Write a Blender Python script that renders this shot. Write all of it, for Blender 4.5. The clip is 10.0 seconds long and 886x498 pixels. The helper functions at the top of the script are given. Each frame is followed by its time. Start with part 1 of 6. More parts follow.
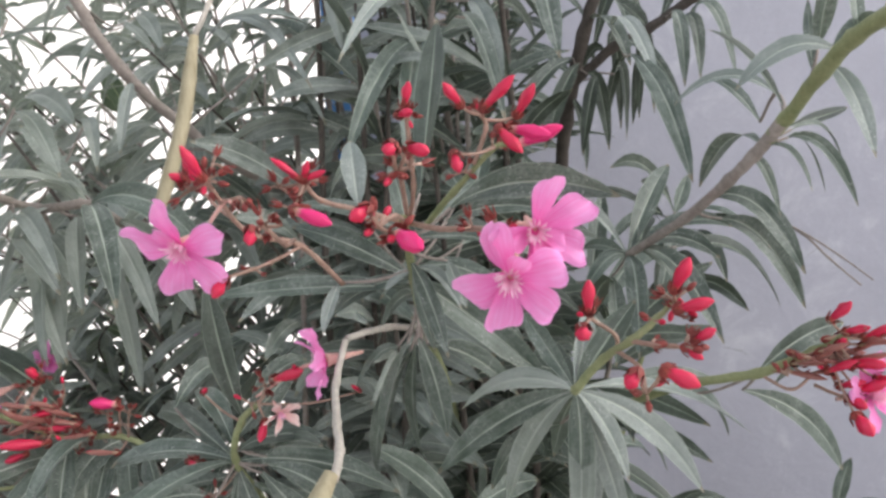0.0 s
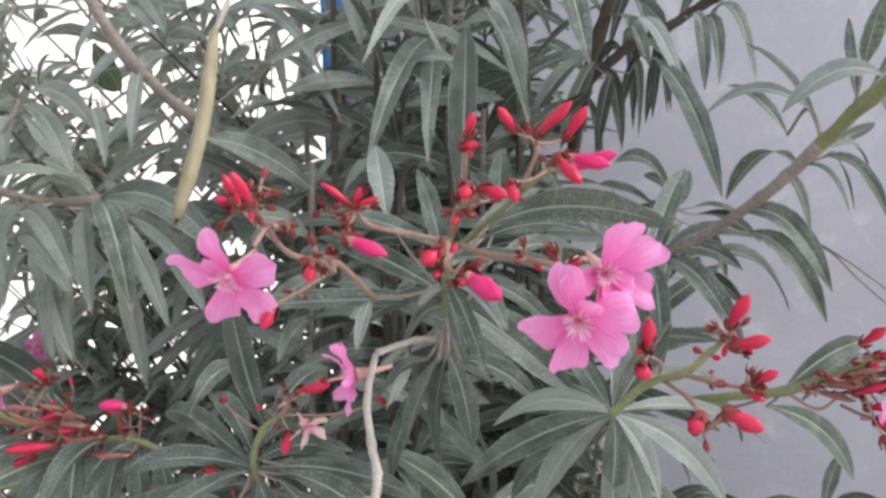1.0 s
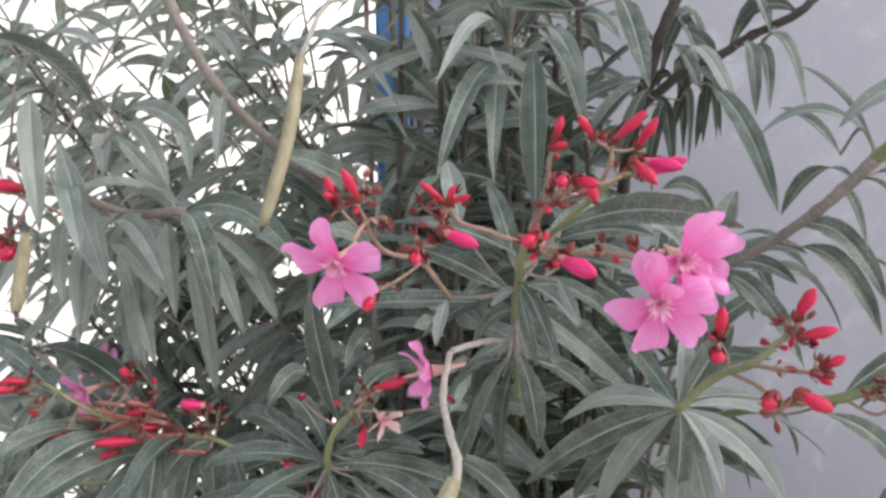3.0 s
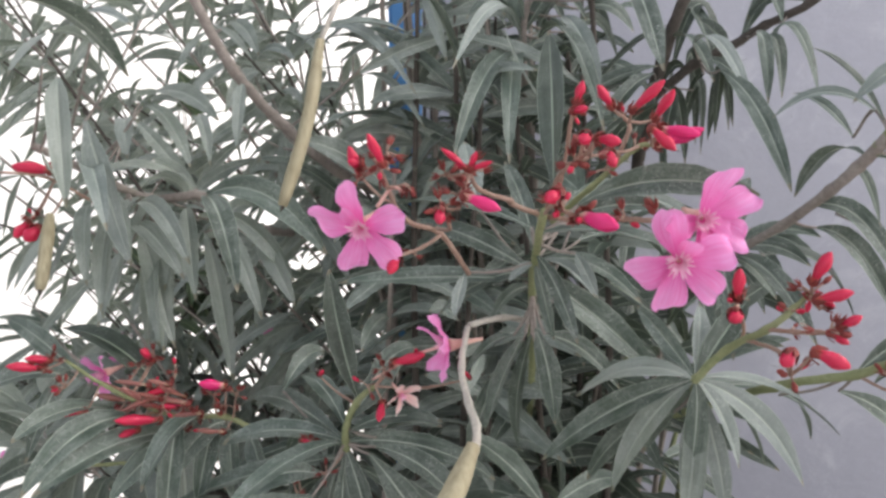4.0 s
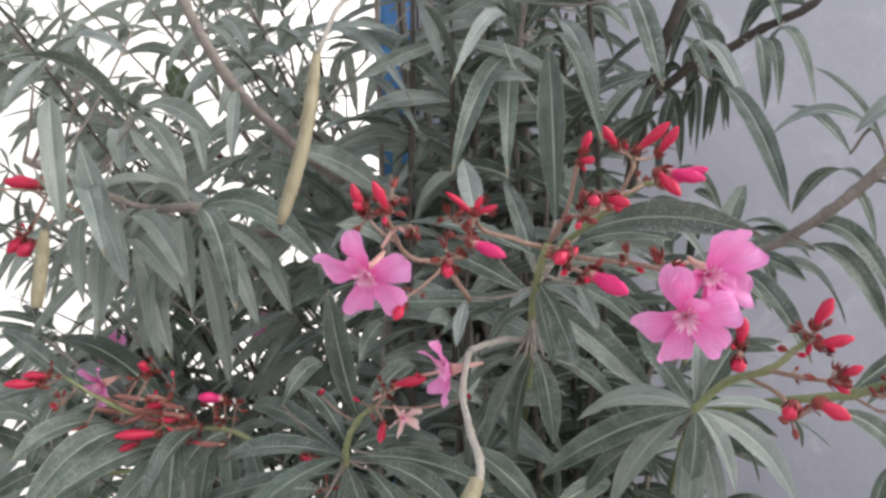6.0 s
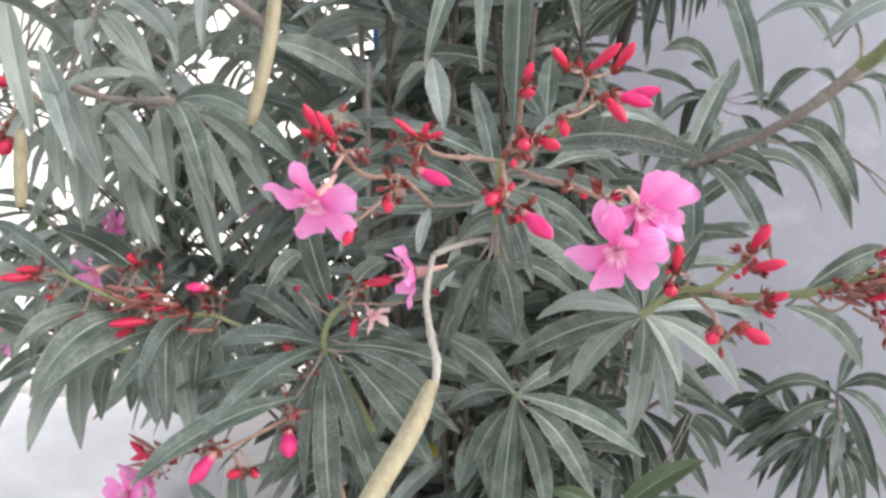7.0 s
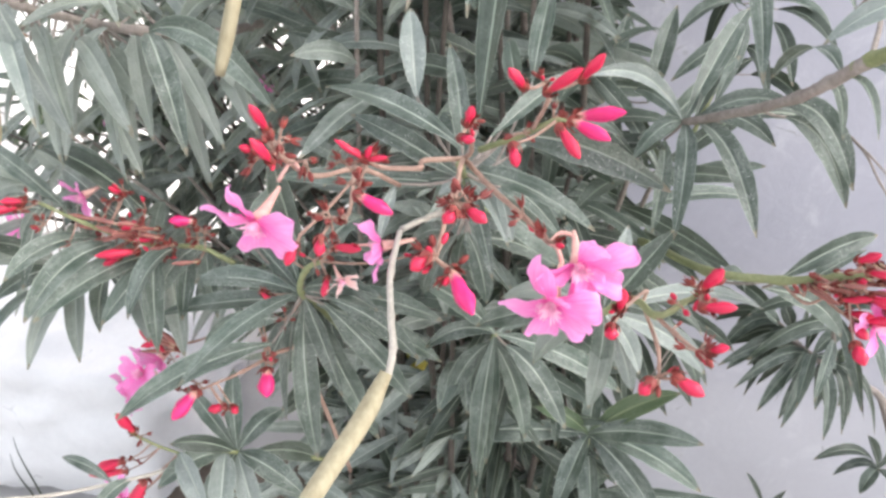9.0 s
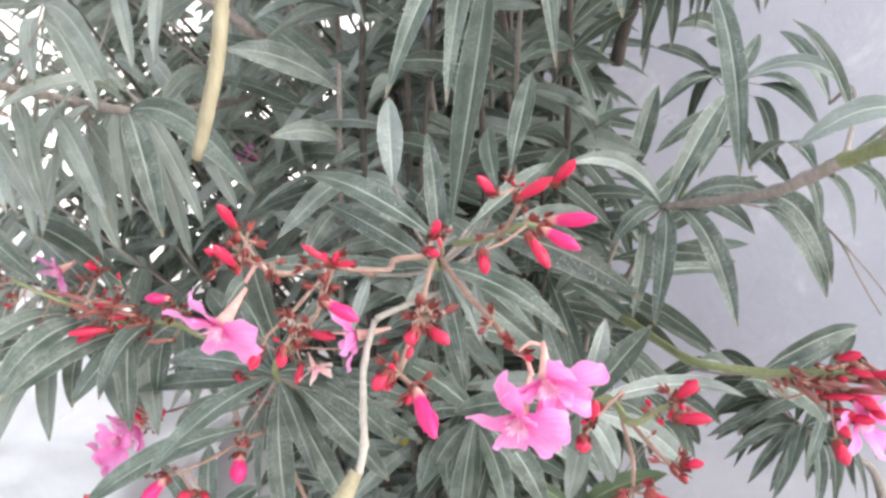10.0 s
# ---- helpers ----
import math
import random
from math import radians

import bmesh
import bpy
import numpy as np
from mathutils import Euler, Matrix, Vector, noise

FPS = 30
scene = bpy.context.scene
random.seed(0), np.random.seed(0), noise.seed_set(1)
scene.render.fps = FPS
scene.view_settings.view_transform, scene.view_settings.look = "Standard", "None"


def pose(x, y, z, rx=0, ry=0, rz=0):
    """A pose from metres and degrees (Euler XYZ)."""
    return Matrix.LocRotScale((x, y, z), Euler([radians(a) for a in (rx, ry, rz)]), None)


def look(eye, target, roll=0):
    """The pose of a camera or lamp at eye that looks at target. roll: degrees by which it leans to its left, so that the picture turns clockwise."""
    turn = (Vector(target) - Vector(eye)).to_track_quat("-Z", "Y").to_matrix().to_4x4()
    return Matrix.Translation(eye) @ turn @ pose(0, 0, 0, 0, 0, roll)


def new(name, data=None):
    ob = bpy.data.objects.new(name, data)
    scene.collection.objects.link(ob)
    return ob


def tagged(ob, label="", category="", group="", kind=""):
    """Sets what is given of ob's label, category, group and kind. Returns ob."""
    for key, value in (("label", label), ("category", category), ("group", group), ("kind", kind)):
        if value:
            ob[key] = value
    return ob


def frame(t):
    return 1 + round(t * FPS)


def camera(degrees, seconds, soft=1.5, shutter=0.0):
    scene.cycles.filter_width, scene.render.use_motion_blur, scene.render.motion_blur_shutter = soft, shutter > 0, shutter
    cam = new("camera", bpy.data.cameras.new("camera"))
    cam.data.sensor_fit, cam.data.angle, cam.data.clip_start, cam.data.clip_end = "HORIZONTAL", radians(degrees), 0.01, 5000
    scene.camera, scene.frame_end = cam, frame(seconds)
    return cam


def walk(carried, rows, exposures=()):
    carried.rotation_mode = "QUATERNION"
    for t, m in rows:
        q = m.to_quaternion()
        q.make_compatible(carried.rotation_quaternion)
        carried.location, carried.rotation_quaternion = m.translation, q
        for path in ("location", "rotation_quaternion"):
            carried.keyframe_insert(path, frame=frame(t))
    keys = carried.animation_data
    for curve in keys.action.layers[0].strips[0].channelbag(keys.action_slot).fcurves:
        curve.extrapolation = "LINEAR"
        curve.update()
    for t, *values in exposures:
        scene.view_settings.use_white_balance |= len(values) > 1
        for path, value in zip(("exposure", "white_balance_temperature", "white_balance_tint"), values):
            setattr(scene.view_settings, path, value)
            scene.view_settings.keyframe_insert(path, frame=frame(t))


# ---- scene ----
cam = camera(62.1, 10.0, soft=2.9)
PATH = [
    (0, (0.17, 0.165, 1.37), (-0.045, 2.143, 1.165), -2.0),
    (0.5, (0.139, 0.172, 1.388), (-0.03, 2.147, 1.126), -0.8),
    (1, (0.134, 0.173, 1.396), (-0.016, 2.147, 1.115), -0.7),
    (1.5, (0.144, 0.166, 1.377), (-0.048, 2.144, 1.149), -1.3),
    (2, (0.146, 0.156, 1.382), (-0.092, 2.129, 1.152), -0.8),
    (2.5, (0.117, 0.148, 1.381), (-0.091, 2.126, 1.171), 0.1),
    (3, (0.11, 0.137, 1.379), (-0.125, 2.115, 1.2), -0.2),
    (3.2, (0.111, 0.135, 1.377), (-0.15, 2.112, 1.22), -0.1),
    (4.3, (0.099, 0.125, 1.355), (-0.145, 2.104, 1.198), -0.0),
    (4.5, (0.096, 0.139, 1.362), (-0.133, 2.118, 1.179), -0.1),
    (5, (0.09, 0.137, 1.373), (-0.135, 2.113, 1.16), -0.1),
    (5.2, (0.088, 0.134, 1.372), (-0.135, 2.111, 1.159), -0.1),
    (6.3, (0.096, 0.128, 1.411), (-0.121, 2.095, 1.121), -0.1),
    (6.5, (0.094, 0.127, 1.42), (-0.13, 2.073, 1.019), 0.3),
    (7, (0.128, 0.131, 1.435), (-0.119, 2.011, 0.799), -0.5),
    (7.5, (0.136, 0.144, 1.452), (-0.136, 1.962, 0.666), 0.5),
    (8, (0.146, 0.157, 1.476), (-0.132, 1.896, 0.528), 0.1),
    (8.5, (0.164, 0.172, 1.494), (-0.156, 1.858, 0.467), -0.1),
    (9, (0.165, 0.184, 1.516), (-0.14, 1.872, 0.488), 0.8),
    (9.5, (0.17, 0.202, 1.528), (-0.125, 1.849, 0.431), 1.5),
    (10, (0.173, 0.205, 1.537), (-0.129, 1.96, 0.625), 1.5),
]
walk(cam, [(t, look(eye, target, roll)) for t, eye, target, roll in PATH], exposures=[(0.0, 0.50), (1.0, 0.53), (1.5, 0.56), (2.0, 0.54), (3.2, 0.44), (5.2, 0.34), (6.5, 0.45), (7.0, 0.81), (7.5, 1.00), (8.0, 1.09), (8.5, 1.12), (10.0, 1.17)])
# ---------------------------------------------------------------- light
SUN_DIRECTION = Vector((0.74, 0.16, 0.65)).normalized()   # from the place towards the sun, behind the wall
world = bpy.data.worlds.new("sky")
scene.world = world
world.use_nodes = True
wt = world.node_tree
sky = wt.nodes.new("ShaderNodeTexSky")
sky.sky_type = "NISHITA"
sky.sun_disc = False
sky.sun_elevation = math.asin(SUN_DIRECTION.z)
sky.sun_rotation = math.atan2(SUN_DIRECTION.x, SUN_DIRECTION.y)
sky.air_density, sky.dust_density, sky.ozone_density = 1.0, 5.0, 1.0
hazy = wt.nodes.new("ShaderNodeHueSaturation")
hazy.inputs["Saturation"].default_value = 0.30
wt.links.new(sky.outputs[0], hazy.inputs["Color"])
wt.links.new(hazy.outputs[0], wt.nodes["Background"].inputs["Color"])
wt.nodes["Background"].inputs["Strength"].default_value = 0.27
sun = new("sun", bpy.data.lights.new("sun", "SUN"))
sun.data.energy, sun.data.angle, sun.data.color = 3.0, radians(1.5), (1.0, 0.96, 0.90)
sun.matrix_world = look(SUN_DIRECTION * 20, (0, 0, 0))


# ---------------------------------------------------------------- materials
def material(name):
    m = bpy.data.materials.new(name)
    m.use_nodes = True
    t = m.node_tree
    return m, t, t.nodes["Principled BSDF"], t.links.new


def node(t, kind, **values):
    n = t.nodes.new("ShaderNode" + kind)
    for key, value in values.items():
        n.inputs[key.replace("_", " ")].default_value = value
    return n


def ramp(t, *stops):
    n = t.nodes.new("ShaderNodeValToRGB")
    e = n.color_ramp.elements
    while len(e) < len(stops):
        e.new(0.5)
    for k, (p, c) in zip(e, stops):
        k.position, k.color = p, (*c, 1)
    return n


def mixed(t, a, b, factor, blend="MIX"):
    n = t.nodes.new("ShaderNodeMix")
    n.data_type, n.blend_type = "RGBA", blend
    for socket, value in ((n.inputs[6], a), (n.inputs[7], b), (n.inputs[0], factor)):
        if hasattr(value, "links"):
            t.links.new(value, socket)
        elif isinstance(value, tuple):
            socket.default_value = (*value, 1)
        else:
            socket.default_value = value
    return n.outputs[2]


def maths(t, op, a, b=0.0):
    n = t.nodes.new("ShaderNodeMath")
    n.operation = op
    for socket, value in zip(n.inputs, (a, b)):
        if hasattr(value, "links"):
            t.links.new(value, socket)
        else:
            socket.default_value = value
    return n.outputs[0]


def leaf_material(name, dark, light, rib, dust, gloss, islands=False, glow=0.12):
    """Leathery leaf: two greens, pale midrib, fine side veins, dust in patches."""
    m, t, p, link = material(name)
    uv = t.nodes.new("ShaderNodeUVMap")
    sep = t.nodes.new("ShaderNodeSeparateXYZ")
    link(uv.outputs[0], sep.inputs[0])
    across = maths(t, "ABSOLUTE", maths(t, "SUBTRACT", sep.outputs[0], 0.5))
    along = sep.outputs[1]
    place = t.nodes.new("ShaderNodeTexCoord").outputs["Object"]
    coarse = node(t, "TexNoise", Scale=45.0, Detail=3.0)
    fine = node(t, "TexNoise", Scale=420.0, Detail=4.0, Roughness=0.7)
    link(place, coarse.inputs[0])
    link(place, fine.inputs[0])
    if islands:
        chance = t.nodes.new("ShaderNodeNewGeometry").outputs["Random Per Island"]
    else:
        chance = t.nodes.new("ShaderNodeObjectInfo").outputs["Random"]
    base = mixed(t, dark, light, maths(t, "ADD", maths(t, "MULTIPLY", chance, 0.60), maths(t, "MULTIPLY", maths(t, "SUBTRACT", coarse.outputs[0], 0.22), 0.95)))
    # lengthwise mottling: old, sun-bleached and darker strips of the blade
    strip = t.nodes.new("ShaderNodeMapping")
    strip.inputs["Scale"].default_value = (7.0, 2.4, 1.0)
    link(uv.outputs[0], strip.inputs[0])
    shift = t.nodes.new("ShaderNodeCombineXYZ")
    link(maths(t, "MULTIPLY", chance, 37.0), shift.inputs[0])
    link(maths(t, "MULTIPLY", chance, 91.0), shift.inputs[1])
    link(shift.outputs[0], strip.inputs["Location"])
    mottle = node(t, "TexNoise", Scale=1.0, Detail=6.0, Roughness=0.68)
    link(strip.outputs[0], mottle.inputs[0])
    low = ramp(t, (0.30, (1, 1, 1)), (0.52, (0, 0, 0)))
    link(mottle.outputs[0], low.inputs[0])
    high = ramp(t, (0.50, (0, 0, 0)), (0.74, (1, 1, 1)))
    link(mottle.outputs[0], high.inputs[0])
    base = mixed(t, base, dark, maths(t, "MULTIPLY", low.outputs[0], 0.85))
    base = mixed(t, base, (0.40, 0.44, 0.40), maths(t, "MULTIPLY", high.outputs[0], dust * 0.55))
    # side veins
    v = maths(t, "SUBTRACT", maths(t, "MULTIPLY", along, 46.0), maths(t, "MULTIPLY", across, 14.0))
    vein = maths(t, "ABSOLUTE", maths(t, "SUBTRACT", maths(t, "FRACT", v), 0.5))
    base = mixed(t, base, light, maths(t, "MULTIPLY", maths(t, "SUBTRACT", 0.5, vein), 0.35))
    # dust
    patch = ramp(t, (0.42, (0, 0, 0)), (0.72, (1, 1, 1)))
    link(fine.outputs[0], patch.inputs[0])
    broad = ramp(t, (0.30, (0, 0, 0)), (0.75, (1, 1, 1)))
    link(coarse.outputs[0], broad.inputs[0])
    film = maths(t, "MULTIPLY", maths(t, "ADD", maths(t, "MULTIPLY", patch.outputs[0], 0.70), 0.25), maths(t, "ADD", broad.outputs[0], 0.14))
    base = mixed(t, base, (0.48, 0.505, 0.475), maths(t, "MULTIPLY", film, dust))
    grains = t.nodes.new("ShaderNodeTexVoronoi")
    grains.inputs["Scale"].default_value = 400.0
    link(place, grains.inputs[0])
    speck = maths(t, "MULTIPLY", maths(t, "LESS_THAN", maths(t, "ADD", grains.outputs["Distance"], maths(t, "MULTIPLY", fine.outputs[0], 0.34)), 0.33), maths(t, "GREATER_THAN", coarse.outputs[0], 0.50))
    base = mixed(t, base, (0.60, 0.61, 0.58), maths(t, "MULTIPLY", speck, min(0.8, 1.5 * dust)))
    # midrib, narrowing to the tip
    half = maths(t, "ADD", 0.016, maths(t, "MULTIPLY", maths(t, "SUBTRACT", 1.0, along), 0.030))
    line = maths(t, "LESS_THAN", across, half)
    soft = maths(t, "MULTIPLY", line, maths(t, "SUBTRACT", 0.95, maths(t, "MULTIPLY", along, 0.25)))
    base = mixed(t, base, rib, soft)
    rim = maths(t, "MULTIPLY", maths(t, "GREATER_THAN", maths(t, "ADD", across, maths(t, "MULTIPLY", high.outputs[0], 0.03)), 0.476), maths(t, "MULTIPLY", fine.outputs[0], 0.85))
    base = mixed(t, base, rib, rim)
    # brownish worn tips on some
    worn = maths(t, "MULTIPLY", maths(t, "GREATER_THAN", maths(t, "ADD", along, maths(t, "MULTIPLY", fine.outputs[0], 0.06)), 0.99), 0.7)
    base = mixed(t, base, (0.23, 0.19, 0.13), worn)
    link(base, p.inputs["Base Color"])
    rough = maths(t, "ADD", gloss, maths(t, "MULTIPLY", film, 0.35))
    link(rough, p.inputs["Roughness"])
    p.inputs["Specular IOR Level"].default_value = 0.45
    bump = node(t, "Bump", Strength=0.25, Distance=0.0006)
    link(maths(t, "ADD", maths(t, "MULTIPLY", vein, 0.5), maths(t, "MULTIPLY", fine.outputs[0], 0.5)), bump.inputs["Height"])
    link(bump.outputs[0], p.inputs["Normal"])
    thin = node(t, "BsdfTranslucent")
    link(mixed(t, base, (0.30, 0.37, 0.19), 0.5), thin.inputs[0])
    both = node(t, "MixShader", Fac=glow)
    link(p.outputs[0], both.inputs[1])
    link(thin.outputs[0], both.inputs[2])
    link(both.outputs[0], t.nodes["Material Output"].inputs[0])
    return m


leaf_green = leaf_material("leaf_green", (0.014, 0.029, 0.020), (0.085, 0.124, 0.094), (0.47, 0.52, 0.44), 0.58, 0.36)
leaf_pale = leaf_material("leaf_pale", (0.145, 0.178, 0.165), (0.235, 0.27, 0.252), (0.52, 0.56, 0.49), 0.75, 0.46)
# darkest copy of the green; also stands in for shade deep in the bush
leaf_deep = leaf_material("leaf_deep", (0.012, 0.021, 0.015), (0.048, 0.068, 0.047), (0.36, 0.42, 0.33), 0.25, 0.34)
# lightened copy: glare on the left leaves put into the colour, also dusty leaves
leaf_glare_dust = leaf_material("leaf_glare_dust", (0.145, 0.178, 0.158), (0.370, 0.412, 0.380), (0.56, 0.60, 0.54), 0.95, 0.40, False, 0.36)
leaf_fresh = leaf_material("leaf_fresh", (0.050, 0.088, 0.036), (0.105, 0.155, 0.070), (0.33, 0.38, 0.22), 0.25, 0.38)
leaf_yellow = leaf_material("leaf_yellow", (0.55, 0.42, 0.05), (0.75, 0.60, 0.10), (0.70, 0.62, 0.25), 0.05, 0.45)
# darkened leaf copy: the shade inside the bush is in its colour
leaf_inner_shade = leaf_material("leaf_inner_shade", (0.006, 0.011, 0.008), (0.066, 0.095, 0.071), (0.40, 0.44, 0.36), 0.22, 0.40, True)

# lightened copy for the brighter outer and left parts of the thicket
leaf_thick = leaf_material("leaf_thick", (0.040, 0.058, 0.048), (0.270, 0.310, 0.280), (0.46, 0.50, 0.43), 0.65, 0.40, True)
# pale copy of the leaf with veiling haze from the left painted in
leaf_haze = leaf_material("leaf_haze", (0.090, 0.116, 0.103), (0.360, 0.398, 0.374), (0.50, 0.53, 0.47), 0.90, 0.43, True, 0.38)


def skin(name, a, b, scale, rough, bump_size, stretch=(1, 1, 1), light=0.0):
    """Bark, stalks, pods: two colours in grain along the thing, with relief."""
    m, t, p, link = material(name)
    place = t.nodes.new("ShaderNodeTexCoord").outputs["Object"]
    mapping = t.nodes.new("ShaderNodeMapping")
    mapping.inputs["Scale"].default_value = stretch
    link(place, mapping.inputs[0])
    grain = node(t, "TexNoise", Scale=scale, Detail=5.0, Roughness=0.65)
    spots = node(t, "TexNoise", Scale=scale * 0.18, Detail=2.0)
    link(mapping.outputs[0], grain.inputs[0])
    link(place, spots.inputs[0])
    r = ramp(t, (0.30, a), (0.72, b))
    link(maths(t, "ADD", maths(t, "MULTIPLY", grain.outputs[0], 0.6), maths(t, "MULTIPLY", spots.outputs[0], 0.4)), r.inputs[0])
    link(r.outputs[0], p.inputs["Base Color"])
    p.inputs["Roughness"].default_value = rough
    bump = node(t, "Bump", Strength=0.5, Distance=bump_size)
    link(grain.outputs[0], bump.inputs["Height"])
    link(bump.outputs[0], p.inputs["Normal"])
    if light:
        p.inputs["Subsurface Weight"].default_value = light
        p.inputs["Subsurface Radius"].default_value = (0.004, 0.002, 0.001)
        p.inputs["Subsurface Scale"].default_value = 0.5
    return m


bark = skin("bark", (0.040, 0.032, 0.027), (0.12, 0.100, 0.083), 260, 0.85, 0.0012)
bark_grey = skin("bark_grey", (0.18, 0.150, 0.132), (0.40, 0.345, 0.310), 240, 0.85, 0.0012)
bark_pale = skin("bark_pale", (0.36, 0.325, 0.28), (0.62, 0.57, 0.50), 320, 0.75, 0.0005)
stalk_green = skin("stalk_green", (0.17, 0.20, 0.085), (0.34, 0.35, 0.185), 300, 0.6, 0.0003)
stalk_brown = skin("stalk_brown", (0.25, 0.145, 0.110), (0.47, 0.320, 0.255), 340, 0.65, 0.0003)
stalk_pink = skin("stalk_pink", (0.66, 0.30, 0.28), (0.82, 0.55, 0.46), 340, 0.55, 0.0002)
calyx_red = skin("calyx_red", (0.13, 0.022, 0.022), (0.33, 0.060, 0.045), 380, 0.6, 0.0003)
pod_tan = skin("pod_tan", (0.27, 0.230, 0.140), (0.50, 0.440, 0.300), 240, 0.7, 0.0004, (1, 1, 0.12))
corona_pale = skin("corona_pale", (0.90, 0.30, 0.56), (0.97, 0.72, 0.80), 300, 0.6, 0.0002)
blue_paint = skin("blue_paint", (0.055, 0.20, 0.48), (0.10, 0.29, 0.60), 14, 0.5, 0.0008)


def bud_material(name, a, b, neck, share):
    """Waxy closed bud: pale neck, saturated body with streaks along it."""
    m, t, p, link = material(name)
    uv = t.nodes.new("ShaderNodeUVMap")
    sep = t.nodes.new("ShaderNodeSeparateXYZ")
    link(uv.outputs[0], sep.inputs[0])
    scaled = t.nodes.new("ShaderNodeMapping")
    scaled.inputs["Scale"].default_value = (9, 1.5, 1)
    link(uv.outputs[0], scaled.inputs[0])
    streak = node(t, "TexNoise", Scale=1.0, Detail=3.0)
    link(scaled.outputs[0], streak.inputs[0])
    body = mixed(t, a, b, streak.outputs[0])
    edge = ramp(t, (share, (1, 1, 1)), (share + 0.16, (0, 0, 0)))
    link(maths(t, "ADD", sep.outputs[1], maths(t, "MULTIPLY", maths(t, "SUBTRACT", streak.outputs[0], 0.5), 0.2)), edge.inputs[0])
    link(mixed(t, body, neck, edge.outputs[0]), p.inputs["Base Color"])
    p.inputs["Roughness"].default_value = 0.42
    p.inputs["Subsurface Weight"].default_value = 0.12
    p.inputs["Subsurface Radius"].default_value = (0.004, 0.002, 0.001)
    p.inputs["Subsurface Scale"].default_value = 0.4
    bump = node(t, "Bump", Strength=0.25, Distance=0.0003)
    link(streak.outputs[0], bump.inputs["Height"])
    link(bump.outputs[0], p.inputs["Normal"])
    return m


bud_red = bud_material("bud_red", (0.50, 0.006, 0.042), (0.74, 0.030, 0.105), (0.55, 0.16, 0.11), 0.06)
bud_dull = bud_material("bud_dull", (0.20, 0.055, 0.050), (0.50, 0.230, 0.190), (0.58, 0.44, 0.30), 0.10)
bud_pink = bud_material("bud_pink", (0.68, 0.009, 0.105), (0.87, 0.045, 0.275), (0.80, 0.50, 0.40), 0.12)


def petal_material(name, pale, deep):
    """Soft petal: streaked darker towards the throat, lighter rim."""
    m, t, p, link = material(name)
    uv = t.nodes.new("ShaderNodeUVMap")
    sep = t.nodes.new("ShaderNodeSeparateXYZ")
    link(uv.outputs[0], sep.inputs[0])
    streak = node(t, "TexNoise", Scale=1.0, Detail=3.0)
    scaled = t.nodes.new("ShaderNodeMapping")
    scaled.inputs["Scale"].default_value = (16, 1.6, 1)
    link(uv.outputs[0], scaled.inputs[0])
    link(scaled.outputs[0], streak.inputs[0])
    place = t.nodes.new("ShaderNodeTexCoord").outputs["Object"]
    cloud = node(t, "TexNoise", Scale=120.0, Detail=2.0)
    link(place, cloud.inputs[0])
    f = maths(t, "ADD", maths(t, "MULTIPLY", maths(t, "SUBTRACT", 1.0, sep.outputs[1]), 0.85), maths(t, "MULTIPLY", maths(t, "SUBTRACT", streak.outputs[0], 0.5), 0.9))
    f = maths(t, "ADD", f, maths(t, "MULTIPLY", maths(t, "SUBTRACT", cloud.outputs[0], 0.5), 0.5))
    n = t.nodes.new("ShaderNodeClamp")
    link(f, n.inputs[0])
    colour = mixed(t, pale, deep, n.outputs[0])
    # fine veins fanning out from the throat
    fan = t.nodes.new("ShaderNodeMapping")
    fan.inputs["Scale"].default_value = (34, 0.9, 1)
    link(uv.outputs[0], fan.inputs[0])
    hair = node(t, "TexNoise", Scale=1.0, Detail=2.0)
    link(fan.outputs[0], hair.inputs[0])
    vein = ramp(t, (0.54, (0, 0, 0)), (0.66, (1, 1, 1)))
    link(hair.outputs[0], vein.inputs[0])
    colour = mixed(t, colour, deep, maths(t, "MULTIPLY", vein.outputs[0], maths(t, "SUBTRACT", 0.75, maths(t, "MULTIPLY", sep.outputs[1], 0.65))))
    link(colour, p.inputs["Base Color"])
    p.inputs["Roughness"].default_value = 0.6
    p.inputs["Sheen Weight"].default_value = 0.2
    bump = node(t, "Bump", Strength=0.3, Distance=0.0004)
    link(streak.outputs[0], bump.inputs["Height"])
    link(bump.outputs[0], p.inputs["Normal"])
    thin = node(t, "BsdfTranslucent")
    link(colour, thin.inputs[0])
    both = node(t, "MixShader", Fac=0.30)
    link(p.outputs[0], both.inputs[1])
    link(thin.outputs[0], both.inputs[2])
    link(both.outputs[0], t.nodes["Material Output"].inputs[0])
    return m


petal_pink = petal_material("petal_pink", (0.99, 0.41, 0.77), (0.88, 0.07, 0.42))
petal_faded = petal_material("petal_faded", (0.90, 0.70, 0.66), (0.84, 0.36, 0.36))


